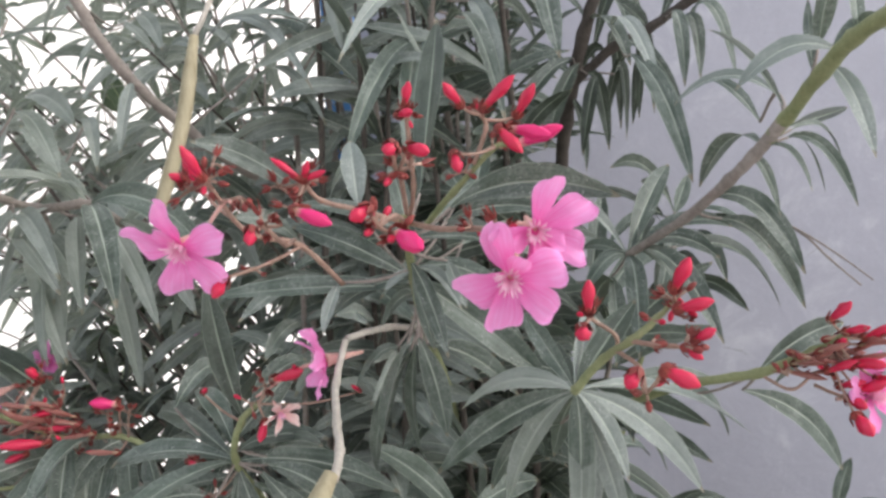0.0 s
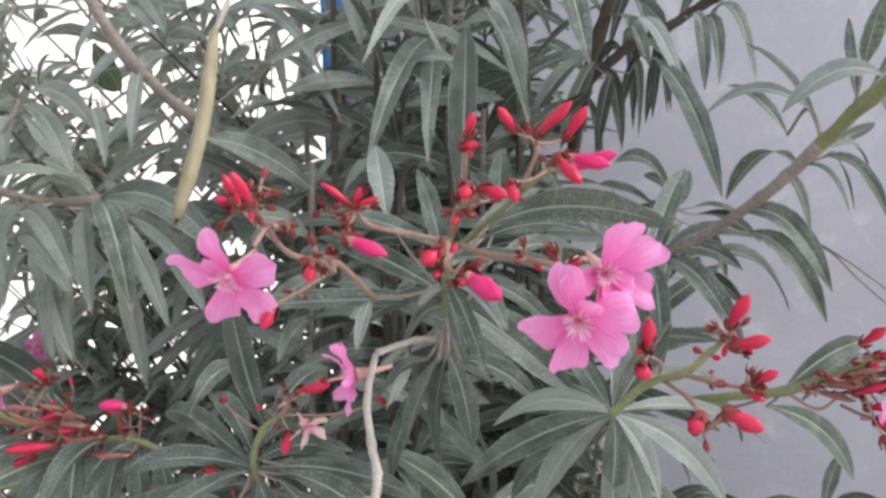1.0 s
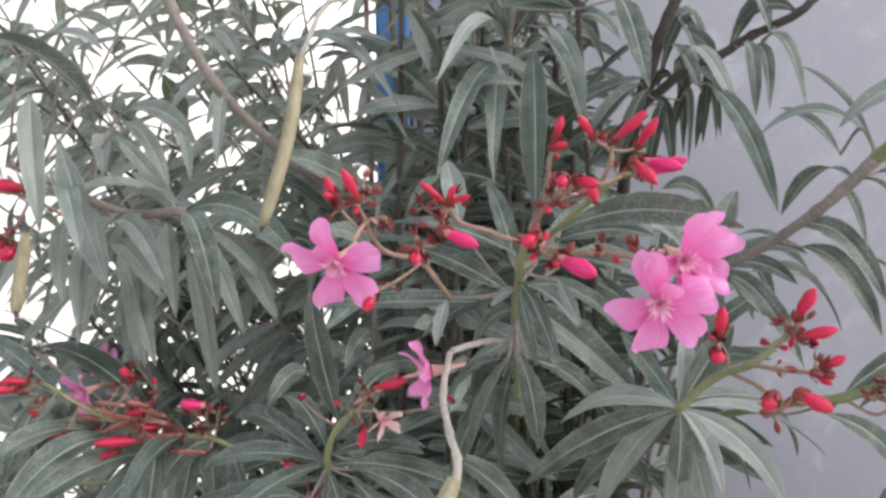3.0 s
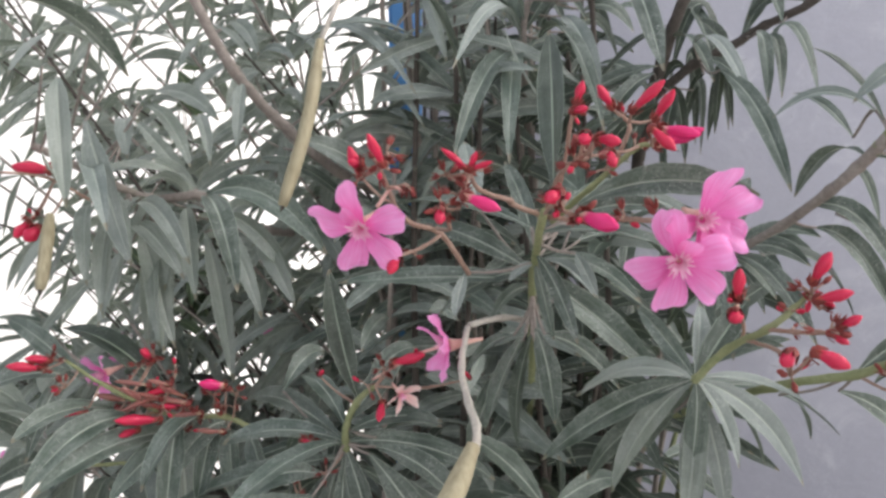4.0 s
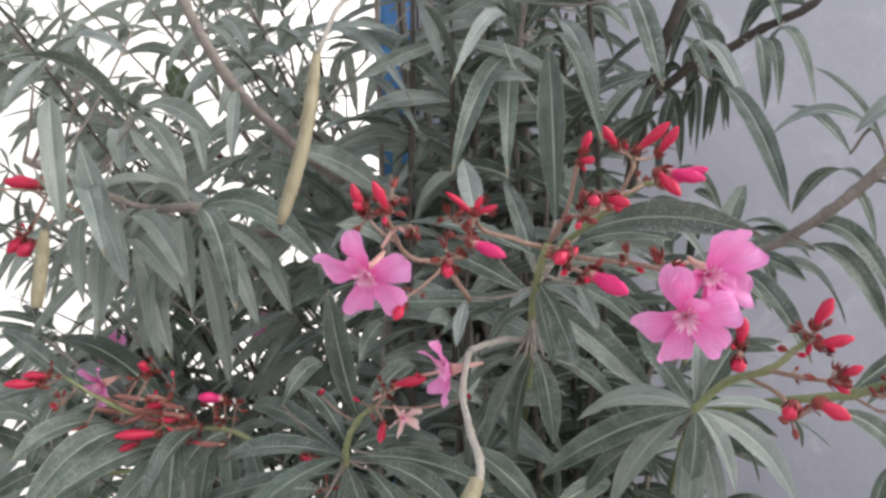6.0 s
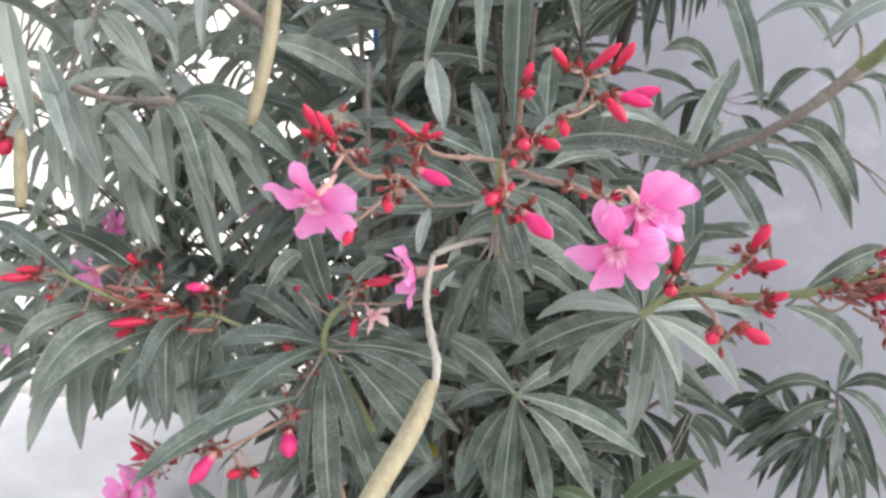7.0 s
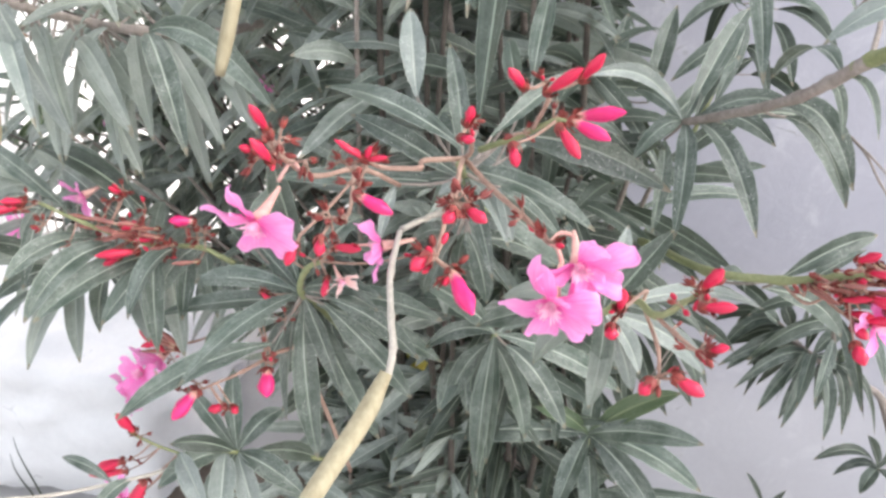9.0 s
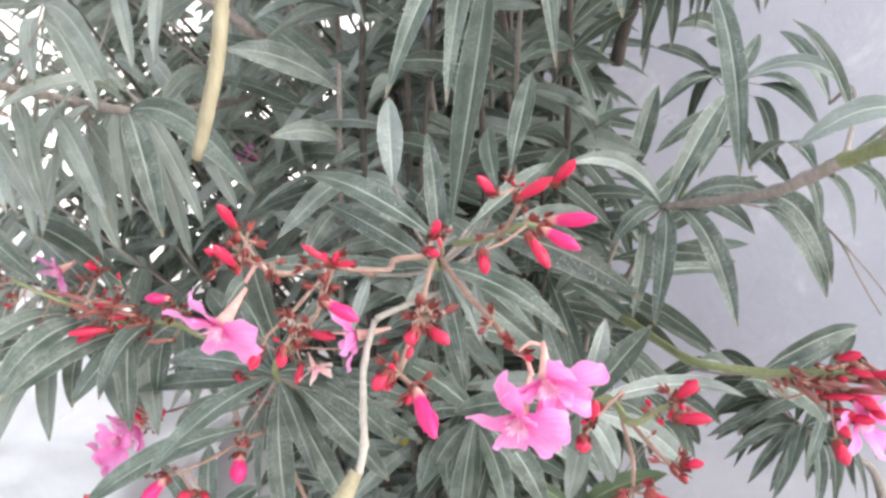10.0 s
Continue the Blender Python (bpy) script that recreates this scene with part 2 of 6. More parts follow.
def plaster_material(name, low, high, speck, worn=0.0, foot=0.0):
    """Painted plaster: broad clouds, trowel marks, stains, dark specks, hairline cracks."""
    m, t, p, link = material(name)
    place = t.nodes.new("ShaderNodeTexCoord").outputs["Object"]
    cloud = node(t, "TexNoise", Scale=1.6, Detail=5.0, Roughness=0.6)
    grit = node(t, "TexNoise", Scale=60.0, Detail=6.0, Roughness=0.7)
    blotch = node(t, "TexNoise", Scale=9.0, Detail=6.0, Roughness=0.72, Distortion=0.6)
    warp = node(t, "TexNoise", Scale=7.0, Detail=3.0)
    dots = t.nodes.new("ShaderNodeTexVoronoi")
    dots.inputs["Scale"].default_value = 13.0
    for n in (cloud, grit, dots, blotch, warp):
        link(place, n.inputs[0])
    c = ramp(t, (0.32, low), (0.68, high))
    link(maths(t, "ADD", maths(t, "MULTIPLY", cloud.outputs[0], 0.55), maths(t, "ADD", maths(t, "MULTIPLY", grit.outputs[0], 0.15), maths(t, "MULTIPLY", blotch.outputs[0], 0.30))), c.inputs[0])
    mark = ramp(t, (0.030, (1, 1, 1)), (0.090, (0, 0, 0)))
    link(maths(t, "ADD", dots.outputs["Distance"], maths(t, "MULTIPLY", maths(t, "SUBTRACT", grit.outputs[0], 0.5), 0.12)), mark.inputs[0])
    some = maths(t, "GREATER_THAN", blotch.outputs[0], 0.56)
    base = mixed(t, c.outputs[0], speck, maths(t, "MULTIPLY", maths(t, "MULTIPLY", mark.outputs[0], some), 0.6))
    # pale rubbed places where the paint has worn thin
    thin = ramp(t, (0.55, (0, 0, 0)), (0.68, (1, 1, 1)))
    link(blotch.outputs[0], thin.inputs[0])
    base = mixed(t, base, (0.74, 0.735, 0.75), maths(t, "MULTIPLY", thin.outputs[0], worn))
    # paler towards the foot, with a ragged upper edge
    if foot:
        level = t.nodes.new("ShaderNodeSeparateXYZ")
        link(place, level.inputs[0])
        ragged = maths(t, "ADD", level.outputs[2], maths(t, "MULTIPLY", maths(t, "SUBTRACT", blotch.outputs[0], 0.5), 0.5))
        band = ramp(t, (foot - 0.10, (1, 1, 1)), (foot + 0.12, (0, 0, 0)))
        link(ragged, band.inputs[0])
        base = mixed(t, base, (0.70, 0.69, 0.70), maths(t, "MULTIPLY", band.outputs[0], 0.40))
    # hairline cracks
    shifted = t.nodes.new("ShaderNodeVectorMath")
    shifted.operation = "MULTIPLY_ADD"
    link(warp.outputs["Color"], shifted.inputs[0])
    shifted.inputs[1].default_value = (0.22, 0.22, 0.22)
    link(place, shifted.inputs[2])
    net = t.nodes.new("ShaderNodeTexVoronoi")
    net.feature = "DISTANCE_TO_EDGE"
    net.inputs["Scale"].default_value = 3.2
    link(shifted.outputs[0], net.inputs[0])
    crack = maths(t, "MULTIPLY", maths(t, "LESS_THAN", net.outputs["Distance"], 0.004), maths(t, "GREATER_THAN", blotch.outputs[0], 0.60))
    base = mixed(t, base, speck, maths(t, "MULTIPLY", crack, 0.55))
    link(base, p.inputs["Base Color"])
    p.inputs["Roughness"].default_value = 0.85
    bump = node(t, "Bump", Strength=0.22, Distance=0.004)
    height = maths(t, "ADD", grit.outputs[0], maths(t, "MULTIPLY", blotch.outputs[0], 2.0))
    link(maths(t, "SUBTRACT", height, maths(t, "MULTIPLY", crack, 0.5)), bump.inputs["Height"])
    link(bump.outputs[0], p.inputs["Normal"])
    return m


plaster = plaster_material("plaster", (0.40, 0.395, 0.452), (0.545, 0.535, 0.597), (0.28, 0.27, 0.28), 0.35, 0.52)
limewash = plaster_material("limewash", (0.56, 0.55, 0.55), (0.76, 0.75, 0.745), (0.34, 0.33, 0.32), 0.3)
stone_white = plaster_material("stone_white", (0.64, 0.63, 0.635), (0.84, 0.83, 0.83), (0.36, 0.35, 0.35))
concrete = plaster_material("concrete", (0.27, 0.262, 0.262), (0.38, 0.37, 0.365), (0.26, 0.24, 0.22))


# ---------------------------------------------------------------- building helpers
def mesh_object(name, verts, faces, mat, parent=None, uvs=None, smooth=True, mats=None):
    me = bpy.data.meshes.new(name)
    me.from_pydata([tuple(v) for v in verts], [], faces)
    if uvs is not None:
        layer = me.uv_layers.new(name="UVMap")
        idx = np.empty(len(me.loops), dtype=np.int32)
        me.loops.foreach_get("vertex_index", idx)
        layer.data.foreach_set("uv", np.asarray(uvs, dtype=np.float32)[idx].ravel())
    if smooth:
        me.shade_smooth()
    me.materials.append(mat)
    ob = new(name, me)
    ob.parent = parent
    return ob


def part(name, bm, mat, parent, label=""):
    me = bpy.data.meshes.new(name)
    bm.to_mesh(me)
    bm.free()
    me.materials.append(mat)
    ob = new(name, me)
    ob.parent = parent
    return tagged(ob, label)


def spline(points, steps):
    """Smooth line through the points."""
    p = [Vector(q) for q in points]
    p = [p[0] * 2 - p[1]] + p + [p[-1] * 2 - p[-2]]
    line = []
    for i in range(1, len(p) - 2):
        a, b, c, d = p[i - 1:i + 3]
        for k in range(steps):
            s = k / steps
            line.append(0.5 * (2 * b + (c - a) * s + (2 * a - 5 * b + 4 * c - d) * s * s + (3 * b - a - 3 * c + d) * s ** 3))
    line.append(p[-2])
    return line


def tube(line, radii, sides):
    verts, faces = [], []
    n = len(line)
    side = None
    for i, q in enumerate(line):
        way = (line[min(i + 1, n - 1)] - line[max(i - 1, 0)]).normalized()
        if side is None:
            side = way.orthogonal().normalized()
        side = (side - way * side.dot(way)).normalized()
        up = way.cross(side)
        for k in range(sides):
            a = 2 * math.pi * k / sides
            verts.append(q + (side * math.cos(a) + up * math.sin(a)) * radii[i])
    for i in range(n - 1):
        for k in range(sides):
            a, b = i * sides + k, i * sides + (k + 1) % sides
            faces.append((a, b, b + sides, a + sides))
    verts += [line[0], line[-1]]
    e = len(verts)
    faces += [((k + 1) % sides, k, e - 2) for k in range(sides)]
    f = (n - 1) * sides
    faces += [(f + k, f + (k + 1) % sides, e - 1) for k in range(sides)]
    return verts, faces


LINES = {}


def stem(parent, name, points, r0, r1, mat):
    """Tapered, slightly knotty stem through the points."""
    line = spline(points, 6)
    n = len(line) - 1
    radii = []
    for i in range(n + 1):
        knot = 1.0 + (0.22 if i % 6 == 0 and 0 < i < n else 0.0) + random.uniform(-0.06, 0.06)
        radii.append((r0 + (r1 - r0) * i / n) * knot)
    shake = 0.10 * r0
    line = [q + Vector([random.uniform(-shake, shake) for _ in range(3)]) for q in line]
    verts, faces = tube(line, radii, 9)
    ob = mesh_object(name, verts, faces, mat, parent)
    LINES[ob] = line
    return ob


def joined(parent, place, mat, radius, reach):
    """Where a leaf or bud meets its stem: on the stem if near, else at the end of a thin side twig."""
    q = Vector(place)
    near = min(LINES[parent], key=lambda p: (p - q).length)
    gap = (near - q).length
    if gap < reach:
        return near
    mid = (near + q) / 2 + Vector((0, 0, -0.06 * gap))
    line = spline([near, mid, q], 3)
    verts, faces = tube(line, [radius * (1.25 - 0.4 * i / (len(line) - 1)) for i in range(len(line))], 6)
    mesh_object("twig" if radius > 0.0009 else "pedicel", verts, faces, mat, parent)
    return q


LANCE = (0.12, 0.34, 0.64, 0.85, 0.96, 1.0, 0.98, 0.90, 0.73, 0.46, 0.05)


def leaf_mesh(base, tip, width, arch, turn, stations=11, across=(-1, -0.55, -0.10, 0, 0.10, 0.55, 1)):
    """Lance-shaped leaf blade with a sunk midrib, arched and slightly twisted."""
    b, t = Vector(base), Vector(tip)
    way = (t - b).normalized()
    length = (t - b).length
    face = Vector((random.uniform(-0.25, 0.25), -0.72, 0.62))
    face = (face - way * face.dot(way))
    if face.length < 0.2:
        face = way.orthogonal()
    face.normalize()
    face = Matrix.Rotation(radians(turn + random.uniform(-24, 24)), 3, way) @ face
    bow = Vector((0, 0, arch * 2.4)) + face * random.uniform(0.0, 0.12) * length
    sway = way.cross(face) * random.uniform(-0.05, 0.05) * length
    mid = (b + t) / 2 + bow + sway
    twist = random.uniform(-0.5, 0.5)
    fold = random.uniform(0.10, 0.48)
    wave, phase = random.uniform(0.0, 0.06), random.uniform(0, 6)
    verts, uvs, faces = [], [], []
    m = len(across)
    for i in range(stations):
        s = i / (stations - 1)
        q = b * (1 - s) ** 2 + mid * 2 * s * (1 - s) + t * s * s
        along = ((mid - b) * (1 - s) + (t - mid) * s).normalized()
        n = (face - along * face.dot(along)).normalized()
        n = Matrix.Rotation(twist * (s - 0.4), 3, along) @ n
        side = along.cross(n)
        x = s * 10
        k = min(int(x), 9)
        w = 0.46 * width * (LANCE[k] + (LANCE[k + 1] - LANCE[k]) * (x - k))
        nick = (1 + random.uniform(-0.07, 0.05), 1 + random.uniform(-0.07, 0.05))
        for u in across:
            lift = fold * abs(u) * w + wave * w * math.sin(9 * s + phase + (2 if u > 0 else 0)) * abs(u) - (0.05 * w if abs(u) < 0.05 else 0)
            verts.append(q + side * u * w * nick[u > 0] + n * lift)
            uvs.append((0.5 + 0.5 * u, s))
    for i in range(stations - 1):
        for k in range(m - 1):
            a = i * m + k
            faces.append((a, a + 1, a + m + 1, a + m))
    return verts, faces, uvs


def leaf(parent, base, tip, width, arch=0.008, turn=0, mat=None):
    base = joined(parent, base, bark_grey, 0.0011, 0.016)
    verts, faces, uvs = leaf_mesh(base, tip, width, arch, turn)
    return mesh_object("leaf", verts, faces, mat or leaf_green, parent, uvs)


def bud(parent, base, tip, width, mat):
    """Closed bud: a spindle twisted to its point, in a small cup of sepals."""
    joined(parent, base, stalk_brown, 0.0008, 0.002)
    b, t = Vector(base), Vector(tip)
    way, length = (t - b).normalized(), (t - b).length
    side = way.orthogonal().normalized()
    up = way.cross(side)
    shape = ((0.0, 0.30), (0.10, 0.52), (0.25, 0.66), (0.42, 0.86), (0.60, 1.0), (0.76, 0.86), (0.90, 0.50), (0.98, 0.20), (1.0, 0.03))
    verts, faces, sides = [], [], 12
    for i, (s, r) in enumerate(shape):
        for k in range(sides):
            a = 2 * math.pi * k / sides + s * 1.5
            ridge = 1 + 0.13 * math.cos(5 * (a - s * 1.5) - s * 3)
            verts.append(b + way * length * s + (side * math.cos(a) + up * math.sin(a)) * 0.5 * width * r * ridge)
    for i in range(len(shape) - 1):
        for k in range(sides):
            a, c = i * sides + k, i * sides + (k + 1) % sides
            faces.append((a, c, c + sides, a + sides))
    uvs = [(k / sides, s) for s, r in shape for k in range(sides)]
    ob = mesh_object("bud", verts, faces, mat, parent, uvs)
    sepals(parent, b - way * 0.0015, way, 0.36 * width + 0.0006, 0.0052)
    return ob


def sepals(parent, place, way, radius, length):
    """Cup of five pointed sepals, one mesh."""
    side = way.orthogonal().normalized()
    up = way.cross(side)
    verts, faces = [], []
    for k in range(5):
        a = 2 * math.pi * k / 5 + random.uniform(-0.2, 0.2)
        out = side * math.cos(a) + up * math.sin(a)
        tang = way.cross(out)
        n = len(verts)
        reach = length * random.uniform(0.8, 1.25)
        for s, r, w in ((0, 0.35, 0.45), (0.35, 1.0, 0.62), (0.7, 1.15, 0.36), (1.0, 1.3, 0.04)):
            q = place + way * reach * s + out * radius * r
            verts += [q - tang * radius * w, q + out * radius * 0.22, q + tang * radius * w]
        for i in range(3):
            for j in range(2):
                c = n + 3 * i + j
                faces.append((c, c + 1, c + 4, c + 3))
    return mesh_object("calyx", verts, faces, calyx_red, parent)


def calyx_cluster(parent, place, count, size):
    """Bunch of spent cups and tiny closed buds on short stalks."""
    c = joined(parent, place, stalk_brown, 0.0008, 0.002)
    for k in range(count):
        way = Vector((random.uniform(-1, 1), random.uniform(-1, 0.5), random.uniform(-0.5, 1))).normalized()
        q = c + way * size * random.uniform(0.6, 1.3)
        verts, faces = tube([c, (c + q) / 2 + Vector((0, 0, 0.0005)), q], [0.0007, 0.0006, 0.0007], 5)
        mesh_object("pedicel", verts, faces, stalk_brown, parent)
        if random.random() < 0.55:
            sepals(parent, q, way, size * 0.26, size * random.uniform(0.7, 1.0))
        else:
            verts, faces = [], []
            line = [q + way * size * s for s in (0, 0.25, 0.55, 0.85, 1.0)]
            verts, faces = tube(line, [size * r for r in (0.12, 0.22, 0.26, 0.17, 0.02)], 7)
            mesh_object("small_bud", verts, faces, random.choice((calyx_red, calyx_red, bud_red)), parent, [(0.5, 0.8)] * len(verts))


def flower(parent, centre, facing, radius, directions, breadth, cup, double, mat=None):
    """Open five-petalled flower with a slender tube, fringed throat and skewed petals; a direction may carry its own lift, breadth and length."""
    mat = mat or petal_pink
    c, n = Vector(centre), Vector(facing).normalized()
    right = Vector((1, 0, 0))
    right = (right - n * right.dot(n)).normalized()
    up = n.cross(right)
    if up.z < 0:
        up.negate()
    line = [c - n * radius * s for s in (1.05, 0.75, 0.42, 0.16, 0.02)]
    verts, faces = tube(line, [radius * r for r in (0.045, 0.07, 0.11, 0.16, 0.20)], 10)
    head = tagged(mesh_object("flower", verts, faces, stalk_pink, parent), "soft pink open oleander flower with five petals")

    def petal(angle, r, lift, wide, z0):
        """One skewed petal: narrow claw, bulging on one side, slanted end with its point on the other."""
        a = radians(angle)
        out = right * math.cos(a) + up * math.sin(a)
        tang = n.cross(out)
        curl, twist = random.uniform(-0.10, 0.10), random.uniform(0.06, 0.18)
        point = random.uniform(0.03, 0.12)
        roll_back, phase = random.uniform(0.0, 0.22), random.uniform(0, 6)
        rows = ((0.05, 0.24, 0.24), (0.16, 0.36, 0.38), (0.28, 0.50, 0.60), (0.40, 0.62, 0.84), (0.52, 0.72, 1.02), (0.64, 0.79, 1.12),
                (0.75, 0.85, 1.14), (0.85, 0.86, 1.04), (0.93, 0.78, 0.86), (0.98, 0.62, 0.60), (1.0, 0.42, 0.34))
        verts, uvs, faces = [], [], []
        for s, straight, bulge in rows:
            h = lift * s * s + 0.10 * math.sin(s * 3.0) - roll_back * max(0, s - 0.7) ** 2 * 6
            for u in (-1, -0.8, -0.55, -0.28, 0, 0.28, 0.55, 0.8, 1):
                w = straight if u < 0 else bulge
                reach = s * (1 - point * max(u, 0) * s ** 3) + 0.6 * point * max(-u, 0) * s ** 4
                wob = 0.035 * math.sin(4.5 * u + phase) * s + 0.08 * u * u * s * (1 if curl > 0 else -0.6) + curl * u * s
                wob += -twist * u * s + 0.040 * math.sin(13 * s + 3 * u + phase) * abs(u) ** 1.5
                verts.append(c + out * r * reach + tang * r * wide * 0.5 * w * u + n * r * (h + wob + z0))
                uvs.append((0.5 + 0.5 * u, s))
        for i in range(len(rows) - 1):
            for k in range(8):
                q = i * 9 + k
                faces.append((q, q + 1, q + 10, q + 9))
        mesh_object("petal", verts, faces, mat, head, uvs)

    for way in directions:
        angle, lift, wide, long = way if isinstance(way, tuple) else (way, cup + random.uniform(-0.1, 0.1), 1.0, 1.0)
        petal(angle, radius * long, lift, breadth * wide / long, 0.0)
    for angle in double:
        petal(angle, radius * 0.56, 0.50, breadth * 0.95, 0.06)
    # fringe of the throat: narrow pale strips, some forked
    verts, faces = [], []
    for k in range(32):
        a = 2 * math.pi * k / 32 + random.uniform(-0.12, 0.12)
        out = right * math.cos(a) + up * math.sin(a)
        tang = n.cross(out)
        reach, rise = random.uniform(0.06, 0.24), random.uniform(0.14, 0.36)
        for fork in ((0,) if k % 3 else (-0.06, 0.06)):
            at = len(verts)
            for s, w in ((0.0, 0.020), (0.4, 0.022), (0.75, 0.015), (1.0, 0.004)):
                q = c + out * radius * (0.07 + reach * s) + tang * radius * fork * s + n * radius * (0.03 + rise * math.sin(1.9 * s))
                verts += [q - tang * radius * w, q + n * radius * 0.012, q + tang * radius * w]
            for r in range(3):
                for e in range(2):
                    z = at + 3 * r + e
                    faces.append((z, z + 1, z + 4, z + 3))
    mesh_object("fringe", verts, faces, corona_pale, head)
    return head


def pod(parent, points, radius):
    """Long ribbed seed pod, tapering at both ends."""
    line = spline(points, 6)
    n = len(line) - 1
    radii = [radius * (0.62 + 0.38 * min(1, 4.0 * i / n)) * (1 - 0.34 * max(0, (i / n - 0.80) / 0.20) ** 2) for i in range(n + 1)]
    verts, faces = tube(line, radii, 14)
    for i in range(n + 1):
        for k in range(14):
            if k % 7 == 0:
                q = verts[i * 14 + k]
                verts[i * 14 + k] = line[i] + (q - line[i]) * 0.86
            elif k % 2:
                q = verts[i * 14 + k]
                verts[i * 14 + k] = line[i] + (q - line[i]) * 1.05
    ob = tagged(mesh_object("seed_pod", verts, faces, pod_tan, parent), "dry tan ribbed oleander seed pod")
    tip, way = line[-1], (line[-1] - line[-2]).normalized()
    v, f = tube([tip - way * 0.001, tip + way * 0.002, tip + way * 0.005], [radius * 0.42, radius * 0.25, radius * 0.06], 7)
    mesh_object("pod_tip", v, f, bark, ob)
    return ob


# ---------------------------------------------------------------- setting
def box(bm, lo, hi):
    m = Matrix.LocRotScale([(a + b) / 2 for a, b in zip(lo, hi)], None, [b - a for a, b in zip(lo, hi)])
    bmesh.ops.create_cube(bm, size=1, matrix=m)


def ground_sheet():
    n, size = 80, 60.0
    verts, faces = [], []
    for i in range(n + 1):
        for j in range(n + 1):
            x = (abs(2 * i / n - 1) ** 2.4) * size * (1 if 2 * i > n else -1)
            y = (abs(2 * j / n - 1) ** 2.4) * size * (1 if 2 * j > n else -1) + 1.0
            z = 0.02 * noise.noise((x * 1.7, y * 1.7, 0)) * math.exp(-(x * x + y * y) / 60) - 0.02
            verts.append((x, y, z))
    for i in range(n):
        for j in range(n):
            a = i * (n + 1) + j
            faces.append((a, a + n + 1, a + n + 2, a + 1))
    return tagged(mesh_object("ground", verts, faces, concrete), "pale grey dusty concrete ground", "ground", kind="structure")


ground_sheet()
soil = skin("soil", (0.060, 0.046, 0.036), (0.15, 0.118, 0.092), 30, 0.95, 0.012)


def planting_bed():
    """Low uneven bed of dark earth along the wall's foot."""
    nx, ny = 60, 34
    verts, faces = [], []
    for i in range(nx + 1):
        for j in range(ny + 1):
            x, y = -0.75 + 1.95 * i / nx, 0.62 + 0.84 * j / ny
            rim = min(1, 5 * min(i / nx, 1 - i / nx, j / ny))
            z = 0.015 + rim * (0.045 + 0.03 * noise.noise((x * 6, y * 6, 3)) + 0.012 * noise.noise((x * 25, y * 25, 7)))
            verts.append((x + 0.03 * noise.noise((y * 9, x, 1)), y, z))
    for i in range(nx):
        for j in range(ny):
            a = i * (ny + 1) + j
            faces.append((a, a + ny + 1, a + ny + 2, a + 1))
    return tagged(mesh_object("planting_bed", verts, faces, soil), "bare dark brown earth along the foot of the wall", "ground", kind="structure")


planting_bed()
bm = bmesh.new()
# unseen height and depth are added to keep sun off bush and ground
box(bm, (-0.16, 1.46, -0.1), (9.0, 2.90, 8.0))
bmesh.ops.bevel(bm, geom=bm.edges[:], offset=0.012, segments=2, affect="EDGES")
tagged(part("wall_north", bm, plaster, None), "pale lavender-grey painted plaster wall behind the bushes", "wall", kind="structure")


far = bmesh.new()
box(far, (0.0, 0.0, -0.1), (6.0, 0.2, 3.4))
bmesh.ops.bevel(far, geom=far.edges[:], offset=0.015, segments=2, affect="EDGES")
west = tagged(part("wall_west", far, limewash, None), "sunlit whitewashed boundary wall across the yard", "wall", kind="structure")
west.matrix_world = pose(-3.0, 0.8, 0.0, 0, 0, math.degrees(math.atan2(5.1, 3.2)))


def blue_post():
    bm = bmesh.new()
    box(bm, (-0.026, -0.026, 0.0), (0.026, 0.026, 2.4))
    bmesh.ops.bevel(bm, geom=bm.edges[:], offset=0.008, segments=3, affect="EDGES")
    post = tagged(part("gate_post", bm, blue_paint, None), "blue painted metal post standing at the wall's end", "post")
    post.location = (-0.125, 1.40, 0.0)


blue_post()


def stone(centre, size, seed, label):
    bm = bmesh.new()
    bmesh.ops.create_icosphere(bm, subdivisions=5, radius=1.0)
    for v in bm.verts:
        d = v.co.copy()
        m = max(abs(d.x), abs(d.y), abs(d.z))
        q = d.lerp(d / m * 0.86, 0.55)
        k = 1 + 0.16 * noise.noise(d * 1.3 + Vector((seed, 0, 0))) + 0.06 * noise.noise(d * 4 + Vector((0, seed, 0))) + 0.035 * noise.noise(d * 9 + Vector((2, seed, 1))) + 0.015 * noise.noise(d * 22)
        v.co = Vector((q.x * size[0], q.y * size[1], q.z * size[2])) * k
    for f in bm.faces:
        f.smooth = True
    ob = part("stone", bm, stone_white, None)
    ob.location = centre
    return tagged(ob, label, "stone")


stone((-1.16, 1.60, 0.14), (0.50, 0.36, 0.29), 3, "large whitewashed rough stone lying on the ground")


def weed(foot, bend, count, label):
    """Thin dark grass blades rising from the ground and bending over."""
    ob = tagged(new("grass_tuft"), label, "grass")
    ob.location = foot
    for k in range(count):
        a, h = random.uniform(-0.5, 0.5), random.uniform(0.22, 0.34)
        lean = Vector((bend * random.uniform(0.6, 1.2), 0.05 * a, 0))
        line = spline([Vector((0.02 * a, 0.01 * k, 0)), Vector((0.02 * a, 0.01 * k, h * 0.45)) + lean * 0.55, Vector((0, 0, h * 0.8)) + lean * 0.8, Vector((0, 0, h)) + lean * 0.75], 5)
        verts, faces = tube(line, [0.0032 * (1 - 0.85 * i / (len(line) - 1)) for i in range(len(line))], 5)
        mesh_object("blade", verts, faces, grass_dark, ob)


